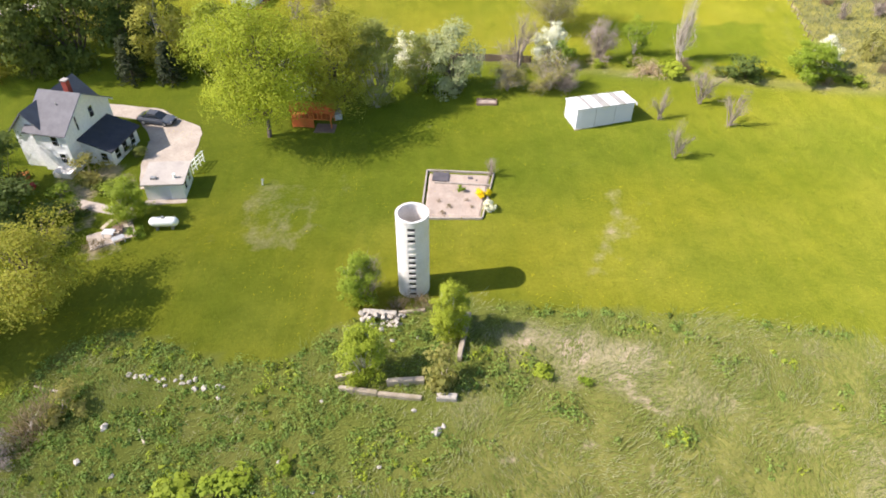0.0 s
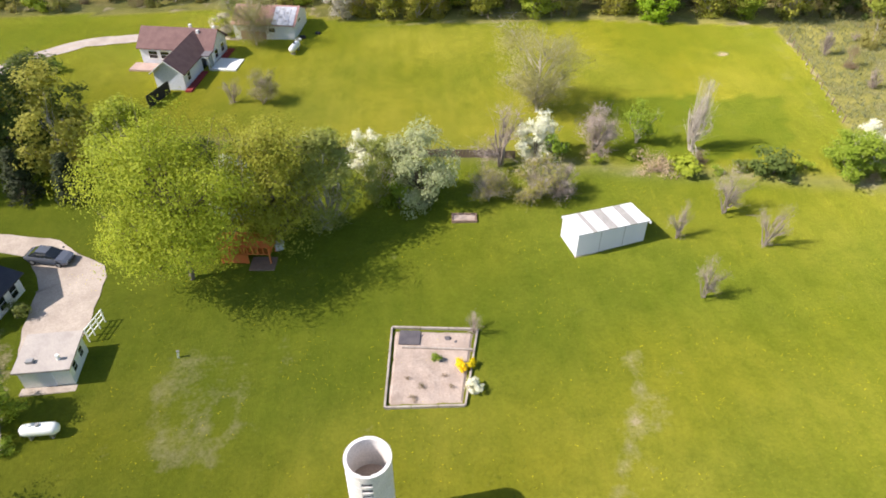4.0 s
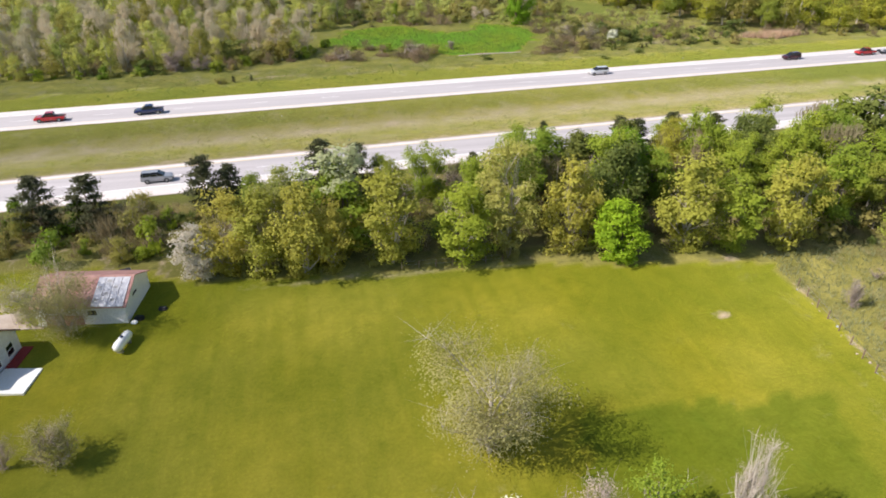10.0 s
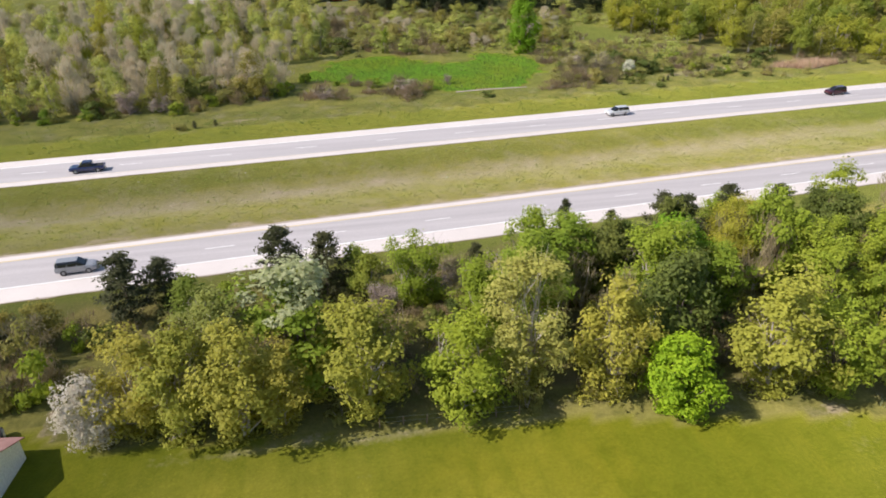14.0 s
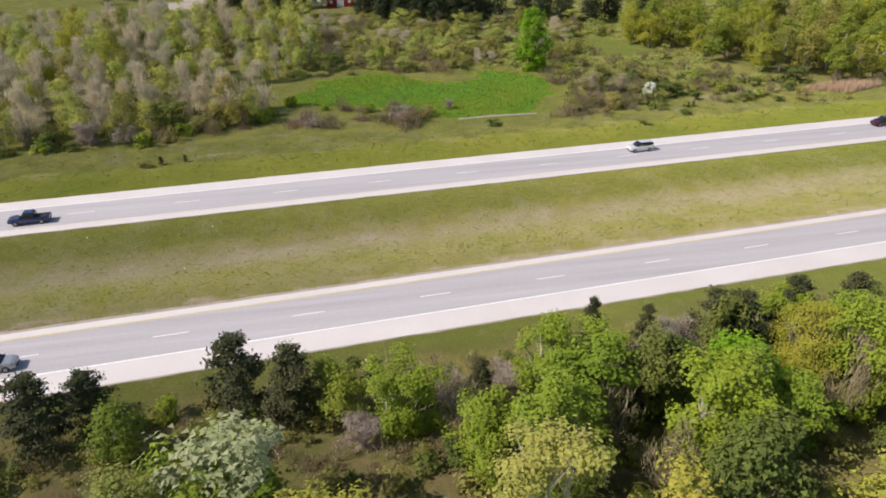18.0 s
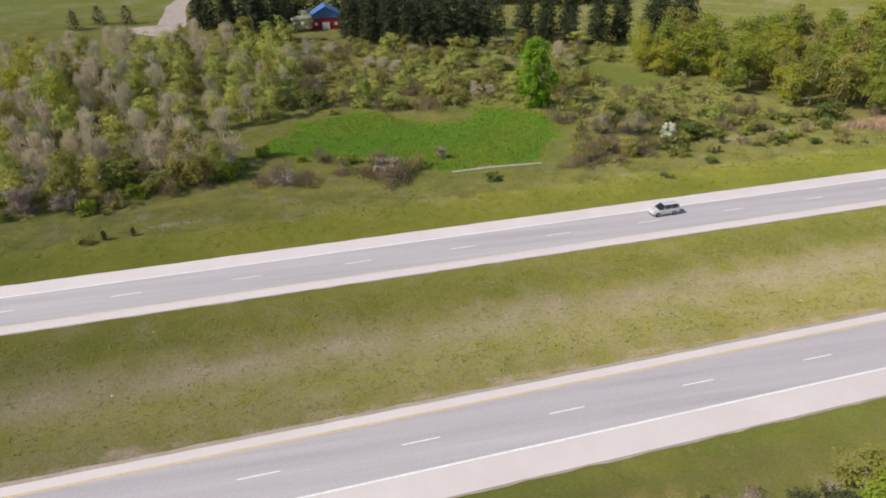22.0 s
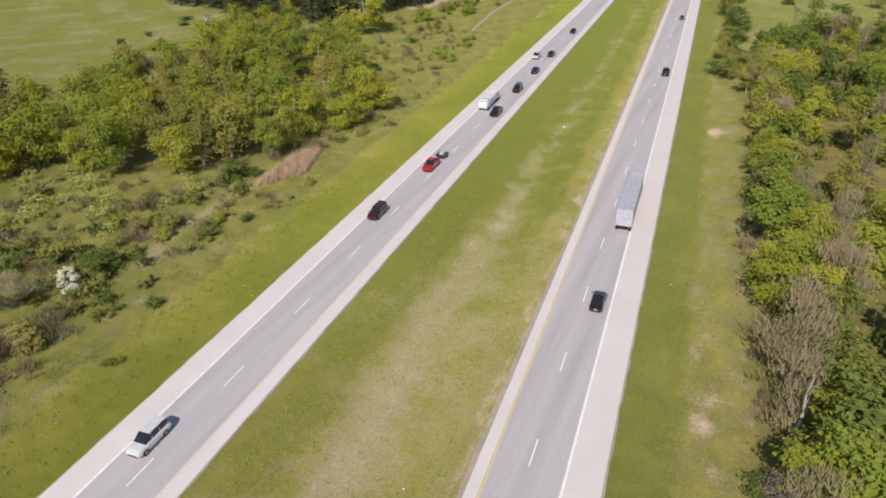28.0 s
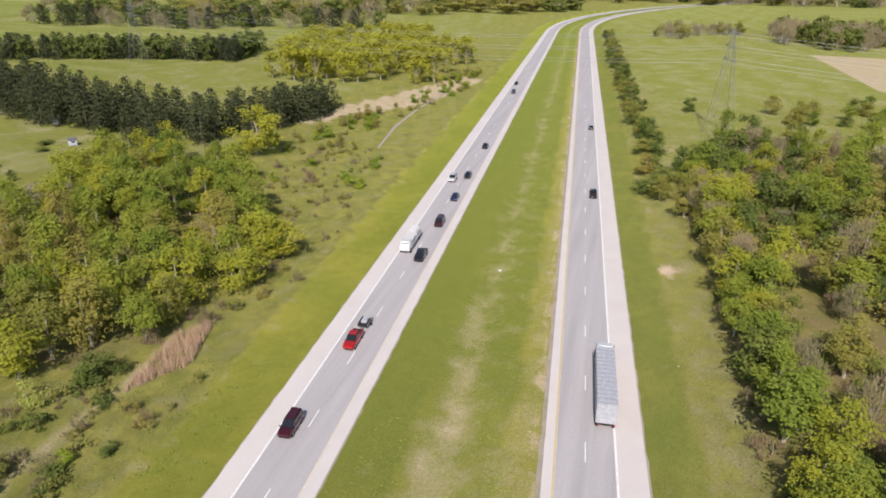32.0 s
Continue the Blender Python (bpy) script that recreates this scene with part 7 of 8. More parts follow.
# ---- the wood along the road ----
for kind, x, y, h, w in (
    ("pink", -9.4, 182.0, 7.2, 5.0), ("olive", -6.0, 182.3, 10.5, 6.8), ("olive", -2.0, 181.4, 11.0, 7.0), ("olive", 2.8, 179.8, 11.5, 7.4), ("olive", 6.0, 180.2, 8.6, 5.8), ("mixblossom", 7.7, 185.2, 13.6, 9.8), ("olive", 13.0, 180.0, 12.0, 8.4), ("olivetall", 0.5, 185.0, 11.5, 6.4),
    ("yellow", 21.5, 178.8, 9.4, 7.6), ("olivetall", 27.6, 180.0, 15.0, 7.4), ("olive", 34.3, 177.6, 12.0, 7.0), ("dark", 40.9, 179.0, 12.0, 7.0), ("bright", 39.0, 174.4, 7.6, 6.0), ("olive", 48.6, 175.2, 12.0, 9.2), ("green", 53.6, 173.6, 10.0, 6.4),
    ("flame", 20.0, 197.2, 8.4, 6.4), ("yellow", 43.0, 187.4, 11.0, 8.0), ("bright", 47.2, 191.0, 9.6, 6.6), ("green", 30.4, 187.0, 12.0, 7.0), ("green", 58.0, 190.0, 13.0, 6.0),
    ("yellow", 33.6, 197.6, 9.6, 6.0), ("green", 37.0, 196.6, 9.0, 6.6), ("green", 35.0, 192.4, 10.6, 7.2), ("dark", 40.6, 193.6, 8.6, 6.4), ("redmaple", 56.2, 194.0, 10.0, 7.0), ("green", 51.0, 188.0, 8.0, 6.0), ("yellow", 26.2, 190.0, 8.0, 6.0), ("darkshrub", 67.8, 205.4, 3.0, 4.4), ("brownshrub", 72.0, 204.6, 2.2, 4.6), ("oliveshrub", 77.6, 206.4, 1.8, 4.0), ("green", 63.0, 196.4, 9.0, 6.4), ("f_green", 14.2, 201.4, 6.6, 4.0),
    ("mauve", 47.6, 203.4, 4.2, 5.6), ("mauve", 51.6, 204.6, 4.0, 5.2), ("mauve", 45.0, 199.8, 3.4, 5.0), ("mauve", 49.0, 197.0, 4.0, 5.4), ("brownshrub", 53.6, 206.6, 2.6, 5.0), ("mauve", 57.6, 203.4, 4.0, 4.6), ("mauve", 25.6, 200.4, 3.6, 4.6), ("mauve", 30.2, 200.8, 3.4, 4.6), ("mauve", 62.4, 202.8, 4.2, 4.6), ("mauve", 16.6, 196.0, 3.6, 4.6), ("brownshrub", 22.6, 201.8, 2.0, 4.6), ("olive", 61.0, 173.0, 12.0, 7.5), ("green", 68.0, 176.0, 12.0, 7.0),
    ("pine", -10.6, 202.0, 8.6, 6.6), ("pine", -7.6, 205.4, 6.2, 5.0), ("pine", 5.9, 203.4, 9.2, 6.4), ("pine", 10.8, 201.0, 8.8, 5.8), ("pine", -31.5, 198.5, 8.8, 6.5), ("pine", -25.0, 198.0, 8.6, 6.4), ("pine", 38.7, 201.2, 9.4, 2.8), ("pine", 45.6, 203.5, 6.8, 2.6), ("pine", 27.2, 197.7, 6.4, 3.0), ("pine", 50.2, 199.6, 9.4, 5.0), ("pine", 53.0, 199.4, 8.8, 5.6), ("pine", 59.0, 200.4, 9.4, 5.0), ("pine", 66.8, 201.2, 8.2, 5.0),
    ("f_scrub", 62.5, 206.0, 5.5, 5.0), ("f_green", 15.5, 199.0, 6.5, 3.6), ("f_green", -4.0, 199.5, 6.0, 4.5), ("f_bare", 25.0, 196.0, 6.0, 4.0),
):
    plant(kind, x, y, h, w, 3 if kind == "olive" else 2)
scatter(["brownshrub", "oliveshrub", "darkshrub", "shrub", "oliveshrub"], [(-8, 181.5), (14, 178.6), (60, 173), (76, 172), (82, 206), (40, 209), (14, 207), (-8, 206)], 70, (1.2, 3.2), (0.8, 1.3), 2.6, 3, "undergrowth of the wood")
scatter(["green", "dark", "green", "f_bare", "yellow", "green"], [(26, 185), (40, 181), (60, 180), (78, 176), (83, 203), (56, 201), (34, 192)], 26, (7, 11.5), (0.45, 0.62), 3.4, 4, "trees of the wood")
scatter(["f_scrub", "oliveshrub", "brownshrub", "f_bare", "shrub"], [(-75, 192), (-30, 190), (-15, 187), (-13, 200), (-30, 204), (-75, 205)], 46, (2.0, 5.5), (0.7, 1.2), 2.6, 5, "brush west of the wood")
scatter(["bare", "mauve", "brownshrub", "oliveshrub", "brownshrub"], [(57, 124), (95, 110), (100, 160), (58, 168)], 56, (1.6, 5.0), (0.6, 1.0), 2.6, 6, "thicket beyond the field end")
scatter(["brownshrub", "oliveshrub", "darkshrub", "shrub"], [(19, 136.6), (53, 128.2), (56, 130), (20, 138.6)], 16, (0.8, 1.8), (1.1, 1.8), 1.8, 7, "hedge bank bushes")
scatter(["f_green", "shrub", "darkshrub", "shrub"], [(-30, 142.5), (-8, 138.5), (-6, 140), (-30, 144)], 9, (1.8, 4.0), (0.8, 1.2), 2.2, 8, "hedge bank bushes")
scatter(["f_yellow", "f_green", "f_green", "f_olive", "f_bare", "f_green", "f_dark", "f_dark"], [(84, 199), (90, 202), (125, 204.5), (185, 207), (255, 211), (300, 196), (290, 152), (180, 152), (120, 160), (88, 150), (70, 168)], 160, (6.5, 12), (0.55, 0.78), 4.4, 9, "wood south of the road")
scatter(["f_green", "f_yellow", "f_green", "f_bare", "f_olive", "f_dark"], [(84, 202), (116, 206.4), (134, 208), (157, 210.5), (181, 209.5), (223, 214), (262, 212.5), (262, 207), (181, 203.5), (134, 202.5), (90, 197)], 44, (6.5, 10.5), (0.6, 0.8), 3.6, 31, "wood south of the road")
# Dark-leaved kinds mixed in to put this edge's deep shade into colour.
scatter(["brownshrub", "darkshrub", "brownshrub", "f_dark"], [(80, 203), (90, 205.4), (116, 207.6), (134, 209), (157, 211.5), (185, 210), (250, 213.5), (250, 206), (120, 199), (86, 194)], 80, (1.2, 3.2), (1.0, 1.5), 2.4, 10, "brush at the wood edge")

# ---- north of the road ----
NORTH_SPECIAL = [
    ("mauve", 88.5, 203.0, 4.6, 5.4), ("f_dark", 93.0, 202.0, 5.0, 5.0), ("darkshrub", 90.5, 205.5, 1.6, 3.0), ("blossom", 91.5, 294.5, 3.2, 2.6),
    ("blossom", 20.6, 405.5, 6.5, 6.5),
    ("bright", 70.3, 318.5, 15.0, 8.0), ("blossom", 90.5, 293.0, 3.0, 3.0), ("f_yellow", 246.0, 337.0, 15.0, 14.0), ("f_yellow", 163.0, 293.5, 8.5, 8.0), ("f_yellow", 178.0, 293.0, 8.0, 7.5), ("f_dark", 131.0, 297.5, 5.0, 6.0),
    ("oliveshrub", 76.9, 316.0, 3.0, 4.5), ("brownshrub", 78, 309.5, 2.6, 5.0), ("oliveshrub", 82, 302, 3.2, 5.0), ("darkshrub", 90.7, 293.4, 2.4, 4.6), ("brownshrub", 77.6, 292, 2.6, 6.5), ("brownshrub", 67, 284, 2.2, 5.5), ("brownshrub", 72, 285.5, 2.6, 6.5), ("oliveshrub", 80, 288, 3.8, 5.0), ("brownshrub", 84, 289, 3.0, 5.0),
    ("oliveshrub", 88.9, 284.5, 1.4, 2.6), ("oliveshrub", 110.3, 295.0, 3.4, 5.5), ("brownshrub", 106.0, 297.0, 2.6, 5.0), ("oliveshrub", 110.4, 286.9, 1.8, 3.4), ("darkshrub", 92.8, 280.9, 1.2, 2.6), ("oliveshrub", 101.9, 293.2, 2.2, 3.4), ("darkshrub", 118, 285.4, 1.4, 2.6), ("oliveshrub", 123.7, 284.7, 1.6, 3.0), ("darkshrub", 51.0, 281.4, 1.3, 3.4), ("darkshrub", 81.5, 276.0, 0.9, 2.2),
    ("pine", 95.6, 284.6, 1.3, 0.8), ("pine", 97.0, 285.0, 1.4, 0.9), ("pine", -12.0, 272.0, 1.6, 1.2), ("pine", -8.0, 272.6, 1.4, 1.0), ("oliveshrub", -15.0, 271.5, 1.6, 3.0),
    ("f_yellow", -41.9, 339.6, 14.0, 7.0), ("f_yellow", -42.4, 317.9, 12.0, 6.0), ("f_yellow", -41.0, 298.3, 10.0, 6.0), ("f_yellow", -29.1, 320.9, 13.0, 6.0), ("f_hazel", -33.0, 329.0, 13.0, 6.0), ("f_green", -23.8, 310.4, 7.0, 4.5), ("f_yellow", -15.3, 330.8, 10.0, 5.0), ("f_dark", -12.7, 292.1, 6.0, 7.0), ("f_hazel", -17.0, 291.0, 6.4, 4.0), ("oliveshrub", -4.2, 290.1, 3.6, 5.0), ("oliveshrub", -7.6, 289.0, 3.4, 5.0), ("yellowshrub", 4.5, 292.5, 3.6, 4.0), ("mauve", -26.5, 284.4, 5.0, 6.5), ("mauve", -20.5, 284.8, 4.4, 6.0), ("darkshrub", -32.9, 283.8, 3.6, 5.0),
    ("f_dark", 207.4, 363.6, 8.5, 7.0), ("darkshrub", 232.0, 402.4, 1.6, 5.0), ("darkshrub", 225.5, 397.0, 1.4, 4.0), ("darkshrub", 207.2, 395.6, 1.6, 3.0), ("darkshrub", 199.6, 382.2, 1.6, 2.6), ("darkshrub", 203.0, 386.0, 1.4, 2.6), ("shrub", 194.0, 380.0, 2.0, 5.0), ("mauve", 186.6, 362.3, 5.0, 7.0), ("mauve", 192.0, 358.0, 4.6, 6.0), ("f_green", 196.0, 355.0, 5.0, 5.0), ("brownshrub", 180.0, 366.0, 3.0, 7.0), ("f_pine", 226.5, 366.0, 9.0, 9.0), ("f_pine", 232.0, 362.0, 9.0, 8.0),
    ("yellowshrub", 10.5, 300.5, 2.6, 3.0), ("yellowshrub", 17.5, 297.5, 1.4, 2.2), ("mauve", 44.0, 293.5, 2.4, 2.6), ("oliveshrub", 31.0, 293.0, 2.0, 3.0),
    ("brownshrub", 11.5, 289.0, 3.4, 7.5), ("mauve", 14.5, 287.6, 2.8, 5.4), ("brownshrub", 18.0, 287.0, 2.4, 6.0), ("brownshrub", 30.0, 288.4, 3.8, 7.5), ("mauve", 33.0, 287.6, 3.4, 6.0), ("brownshrub", 35.0, 286.0, 3.0, 7.0), ("brownshrub", 25.0, 290.0, 2.4, 5.0), ("oliveshrub", 38.5, 290.0, 2.6, 4.4),
    ("oliveshrub", 82.3, 305.5, 4.4, 7.0), ("bush", 85.0, 297.5, 4.6, 7.0), ("brownshrub", 74.5, 289.0, 3.2, 7.5), ("oliveshrub", 95.8, 301.8, 4.0, 6.0), ("brownshrub", 22.2, 297.0, 2.6, 5.0), ("yellowshrub", 26.0, 294.8, 2.2, 3.6), ("oliveshrub", 54.1, 331.5, 5.0, 7.0), ("oliveshrub", 37.2, 341.0, 5.0, 7.0), ("darkshrub", 20.9, 327.4, 4.4, 6.0), ("oliveshrub", 62.0, 334.0, 4.6, 6.5), ("bush", 79.0, 300.0, 4.4, 6.5), ("brownshrub", 32.9, 283.6, 2.6, 6.0), ("f_dark", 96.0, 293.4, 3.4, 6.0), ("oliveshrub", 86.0, 311.0, 3.6, 6.0),
    ("brownshrub", 38.0, 324.0, 2.8, 9.0), ("brownshrub", 46.0, 322.0, 2.8, 8.0), ("brownshrub", 74.0, 308.0, 3.4, 7.0), ("yellowshrub", 79.0, 312.5, 3.4, 3.0), ("mauve", 77.0, 330.0, 6.5, 4.0), ("yellow", 33.0, 326.0, 6.5, 2.6),
]
for kind, x, y, h, w in NORTH_SPECIAL:
    plant(kind, x, y, h, w)
WEST_WOOD = [(-85, 281), (-8, 285), (2, 290), (7, 299), (-2, 311), (14, 322), (20, 350), (14, 382), (-5, 385), (-36, 377), (-85, 374)]
scatter(["f_grey", "f_hazel", "f_hazel", "f_grey", "f_hazel", "f_grey", "f_scrub"], WEST_WOOD, 230, (6.5, 11.0), (0.45, 0.66), 3.6, 12, "scrub wood north of the road")
scatter(["oliveshrub", "brownshrub", "darkshrub", "shrub"], [(-85, 278), (-8, 282), (4, 288), (9, 300), (2, 302), (-10, 290), (-85, 286)], 44, (1.4, 3.4), (0.9, 1.4), 2.6, 13, "bushes at the wood edge")
scatter(["f_hazel", "brownshrub", "f_hazel", "f_grey", "oliveshrub", "f_scrub"], [(12, 323), (60, 323), (76, 325), (112, 345), (100, 370), (20, 386), (20, 350)], 95, (2.0, 5.0), (0.9, 1.4), 3.4, 14, "scrub bushes", [MEADOW, GLADE])
scatter(["oliveshrub", "brownshrub", "shrub"], [(72, 296), (128, 284), (128, 298), (110, 325), (80, 322)], 22, (1.0, 2.8), (1.0, 1.6), 3.0, 15, "scrub bushes")
scatter(["f_yellow", "f_green", "f_olive", "f_yellow", "f_green", "f_scrub", "f_green"], [(104, 342), (114, 331), (120, 319), (126, 309), (132, 298), (158, 297), (178, 295), (228, 330), (228, 368), (150, 350), (118, 362)], 120, (8, 13), (0.5, 0.72), 4.4, 16, "wood north-east of the meadow")
scatter(["oliveshrub", "brownshrub", "shrub"], [(128, 288), (185, 288), (260, 300), (270, 325), (225, 325), (180, 297), (134, 297)], 34, (1.0, 3.0), (1.0, 1.6), 3.0, 17, "scrub bushes")
scatter(["oliveshrub", "f_scrub", "shrub", "oliveshrub"], [(250, 320), (400, 304), (460, 312), (440, 322), (340, 322), (255, 340)], 60, (1.6, 4.5), (0.9, 1.4), 3.6, 18, "scrub bushes")
for x, y in ((-12, 417), (-2, 399), (7, 392), (13, 391), (35, 389), (41, 384), (46, 380), (51, 377), (56, 376), (61, 375), (67, 375), (72, 375), (88, 385), (92, 377), (98, 374), (106, 371), (114, 373), (129, 382), (137, 380), (-52, 421), (-46, 428), (-37, 427)):
    if x > 84:
        plant("whitepine", x, y - 3.0 if x < 120 else y - 6.0, 14.0, 8.0 if x < 125 else 11.0, group="pines at the north edge")
    else:
        plant("whitepine" if x > 30 else "spruce" if x > -30 else "f_pine", x, y, 13.0 if x > -30 else 6.0, 5.0 if x < -30 else 8.5, group="pines at the north edge")
plant("f_pine", 173, 369, 9.0, 7.0)
scatter(["f_pine"], [(-14, 420), (-2, 401), (16, 394), (18, 415), (36, 420), (38, 392), (72, 379), (84, 388), (60, 420), (-8, 445)], 60, (10, 14), (0.5, 0.7), 4.0, 19, "pines at the north edge", [[(20, 392), (38, 392), (36, 414), (20, 414)]])
stand("far_wood", "dense belt of dark plantation pines", ["f_pine"], [(285, 520), (262, 470), (250, 420), (246, 380), (252, 354), (285, 345), (318, 338), (324, 350), (292, 364), (276, 376), (278, 405), (300, 470), (320, 515)], 150, (10, 14), (0.6, 0.8), 4.0, 20)
stand("far_wood", "dense belt of dark plantation pines", ["f_pine", "f_pine", "f_dark"], [(370, 600), (384, 545), (402, 500), (416, 448), (470, 458), (470, 472), (425, 470), (415, 510), (392, 600)], 80, (11, 14), (0.6, 0.85), 4.6, 21)
stand("far_wood", "rounded wood in yellow-green spring leaf", ["f_yellow"], [(372, 404), (374, 362), (396, 323), (491, 323), (575, 395), (480, 440), (410, 415)], 95, (12, 17), (0.6, 0.8), 7.0, 22)
stand("far_wood", "distant belt of dark pines", ["f_pine", "f_dark", "f_bare"], [(575, 760), (575, 600), (620, 490), (660, 440), (690, 470), (640, 560), (620, 760)], 60, (13, 18), (0.7, 0.9), 8.0, 23)
stand("far_wood", "distant belt of dark pines", ["f_pine", "f_dark"], [(200, 640), (330, 620), (340, 660), (200, 690)], 40, (12, 16), (0.6, 0.8), 6.0, 24)
for k in range(56):
    x = 235 + k * 8.0
    plant("f_dark" if k % 3 else "f_scrub", x + random.uniform(-3, 3), float(near_y(x)) - 19 + random.uniform(-3, 3), random.uniform(4, 8), random.uniform(5, 8), group="tree row beside the road")
scatter(["f_dark", "f_green", "f_scrub"], [(330, 178), (322, 140), (350, 120), (372, 122), (350, 178)], 16, (4, 8), (0.8, 1.1), 4.0, 25, "field hedge")
stand("far_wood", "distant leafless brown wood", ["f_bare", "f_dark", "f_bare"], [(610, 120), (600, 70), (720, 20), (760, 60), (720, 130)], 60, (13, 17), (0.7, 0.9), 7.0, 26)
stand("far_wood", "distant leafless brown wood", ["f_bare", "f_olive", "f_bare"], [(640, 195), (690, 180), (700, 140), (720, 145), (720, 200), (660, 215)], 24, (8, 12), (0.7, 0.9), 7.0, 27)
stand("far_wood", "distant mixed woods on the horizon", ["f_bare", "f_dark", "f_olive"], [(900, 330), (1250, 300), (1300, -250), (1500, -250), (1450, 420), (900, 520)], 110, (15, 22), (1.6, 2.2), 20.0, 28)
stand("far_wood", "distant mixed woods on the horizon", ["f_bare", "f_dark", "f_olive"], [(640, 560), (900, 420), (950, 620), (700, 900)], 70, (14, 20), (1.0, 1.5), 14.0, 29)
plant("f_dark", 345, 206, 6.0, 5.0)
stand("far_wood", "dark pine wood behind the north field", ["f_pine"], [(38, 436), (92, 433), (120, 425), (134, 421), (150, 448), (130, 480), (38, 480)], 100, (12, 15), (0.5, 0.7), 5.0, 30)

# ---- brush ----
BR = ["f_brush", "f_twigs", "f_brush", "f_weed"]
stand("brush", "dense tangled brush under the scrub wood", ["f_pale", "f_twigs", "f_pale", "f_brush"], [(-90, 280), (-8, 283), (5, 289), (9, 299), (0, 311), (14, 322), (22, 350), (18, 384), (-90, 376)], 180, (1.2, 3.0), (0.9, 1.7), 2.6, 51)
stand("brush", "tangled brush north of the meadow", ["f_pale", "f_brush", "f_twigs", "f_pale"], [(10, 322), (60, 322), (76, 310), (90, 300), (126, 300), (118, 330), (106, 360), (90, 374), (20, 388), (20, 350)], 300, (1.2, 3.0), (1.4, 2.3), 2.6, 52, [MEADOW, GLADE])
stand("brush", "tangled brush around the bushes", BR, [(66, 284), (100, 284), (128, 290), (128, 302), (80, 312), (73, 300)], 75, (1.0, 2.2), (1.6, 2.6), 2.4, 53)
stand("brush", "dense brush under the southern wood", BR, [(82, 201), (90, 205), (125, 208), (185, 210), (255, 214), (300, 196), (290, 152), (180, 152), (120, 160), (88, 150), (66, 172)], 420, (1.4, 3.4), (1.1, 1.9), 2.4, 54)
stand("brush", "brown brush between wood and verge", ["f_twigs", "f_brush", "f_twigs", "f_weed"], [(-40, 196), (-12, 188), (20, 186), (34, 192), (60, 200), (84, 205), (86, 211), (40, 208), (0, 204), (-40, 204)], 210, (0.7, 2.0), (1.2, 2.2), 2.2, 55)
stand("brush", "brush on the wood floor", ["f_twigs", "f_weed", "f_brush"], [(-9, 183), (14, 180), (40, 176), (78, 170), (82, 200), (34, 192), (0, 190)], 110, (0.8, 2.2), (1.1, 1.8), 2.4, 56)
stand("brush", "low brush along the northern verge", ["f_brush", "f_twigs"], [(124, 283), (185, 286), (262, 300), (270, 322), (228, 328), (180, 298), (134, 292)], 70, (0.7, 1.9), (1.1, 1.9), 2.6, 57)

# ---- grass, weeds and reeds ----
rng = np.random.RandomState(41)


def hummocks(name, label, material, keep, box, count, radius, height, leaves, size, seed, slim=0.6):
    """Weeds in domed clumps of uneven size, one object."""
    r = np.random.RandomState(seed)
    x, y = r.uniform(box[0], box[1], count), r.uniform(box[2], box[3], count)
    ok = keep(x, y)
    x, y = x[ok], y[ok]
    n = len(x)
    k = 0.45 + 0.75 * r.uniform(0, 1, n) ** 1.5 + 0.25 * smooth_noise(x, y, 6, 5)
    a, u = r.uniform(0, 6.283, (n, leaves)), r.uniform(0, 1, (n, leaves)) ** 0.6
    rad = radius * k[:, None] * u
    hz = height * k[:, None] * np.sqrt(np.maximum(0.03, 1 - u * u)) * r.uniform(0.75, 1.15, (n, leaves))
    px, py = x[:, None] + rad * np.cos(a) * r.uniform(0.7, 1.3, (n, 1)), y[:, None] + rad * np.sin(a)
    c = np.stack([px, py, land(px, py) + hz], -1).reshape(-1, 3)
    out = np.stack([np.cos(a) * u, np.sin(a) * u, np.full(a.shape, 0.55)], -1).reshape(-1, 3)
    return tagged(new(name, quads_mesh(name, c, size, material, r, 0.1, slim, None, out, 3)), label, "weeds", kind="stuff")


def combed(name, label, material, keep, box, count, height, blades, seed, width=0.045, spread=0.55):
    """Long grass lying over in swathes: the blades of a clump lean one way."""
    r = np.random.RandomState(seed)
    x, y = r.uniform(box[0], box[1], count), r.uniform(box[2], box[3], count)
    ok = keep(x, y)
    x, y = x[ok], y[ok]
    n = len(x)
    way = 2.2 * smooth_noise(x, y, 11, 21) + 0.8 + r.normal(size=n) * 0.4
    a = np.repeat(way, blades) + r.normal(size=n * blades) * 0.35
    bx, by = np.repeat(x, blades) + r.normal(size=n * blades) * spread, np.repeat(y, blades) + r.normal(size=n * blades) * spread
    h = height * r.uniform(0.6, 1.3, n * blades)
    z = land(bx, by)
    dx, dy = np.cos(a) * h * 1.5, np.sin(a) * h * 1.5
    qx, qy = -np.sin(a) * width, np.cos(a) * width
    v = np.stack([np.stack([bx - qx, by - qy, z], -1), np.stack([bx + qx, by + qy, z], -1), np.stack([bx + dx, by + dy, z + h * 0.75], -1)], 1).reshape(-1, 3)
    m = len(v) // 3
    me = bpy.data.meshes.new(name)
    me.vertices.add(3 * m)
    me.vertices.foreach_set("co", v.astype(np.float32).ravel())
    me.loops.add(3 * m)
    me.loops.foreach_set("vertex_index", np.arange(3 * m, dtype=np.int32))
    me.polygons.add(m)
    me.polygons.foreach_set("loop_start", (np.arange(m) * 3).astype(np.int32))
    me.update(calc_edges=True)
    me.materials.append(material)
    return tagged(new(name, me), label, "grass", kind="stuff")


def in_meadow(x, y):
    return y < line_y(x, LAWN_EDGE) - 0.15


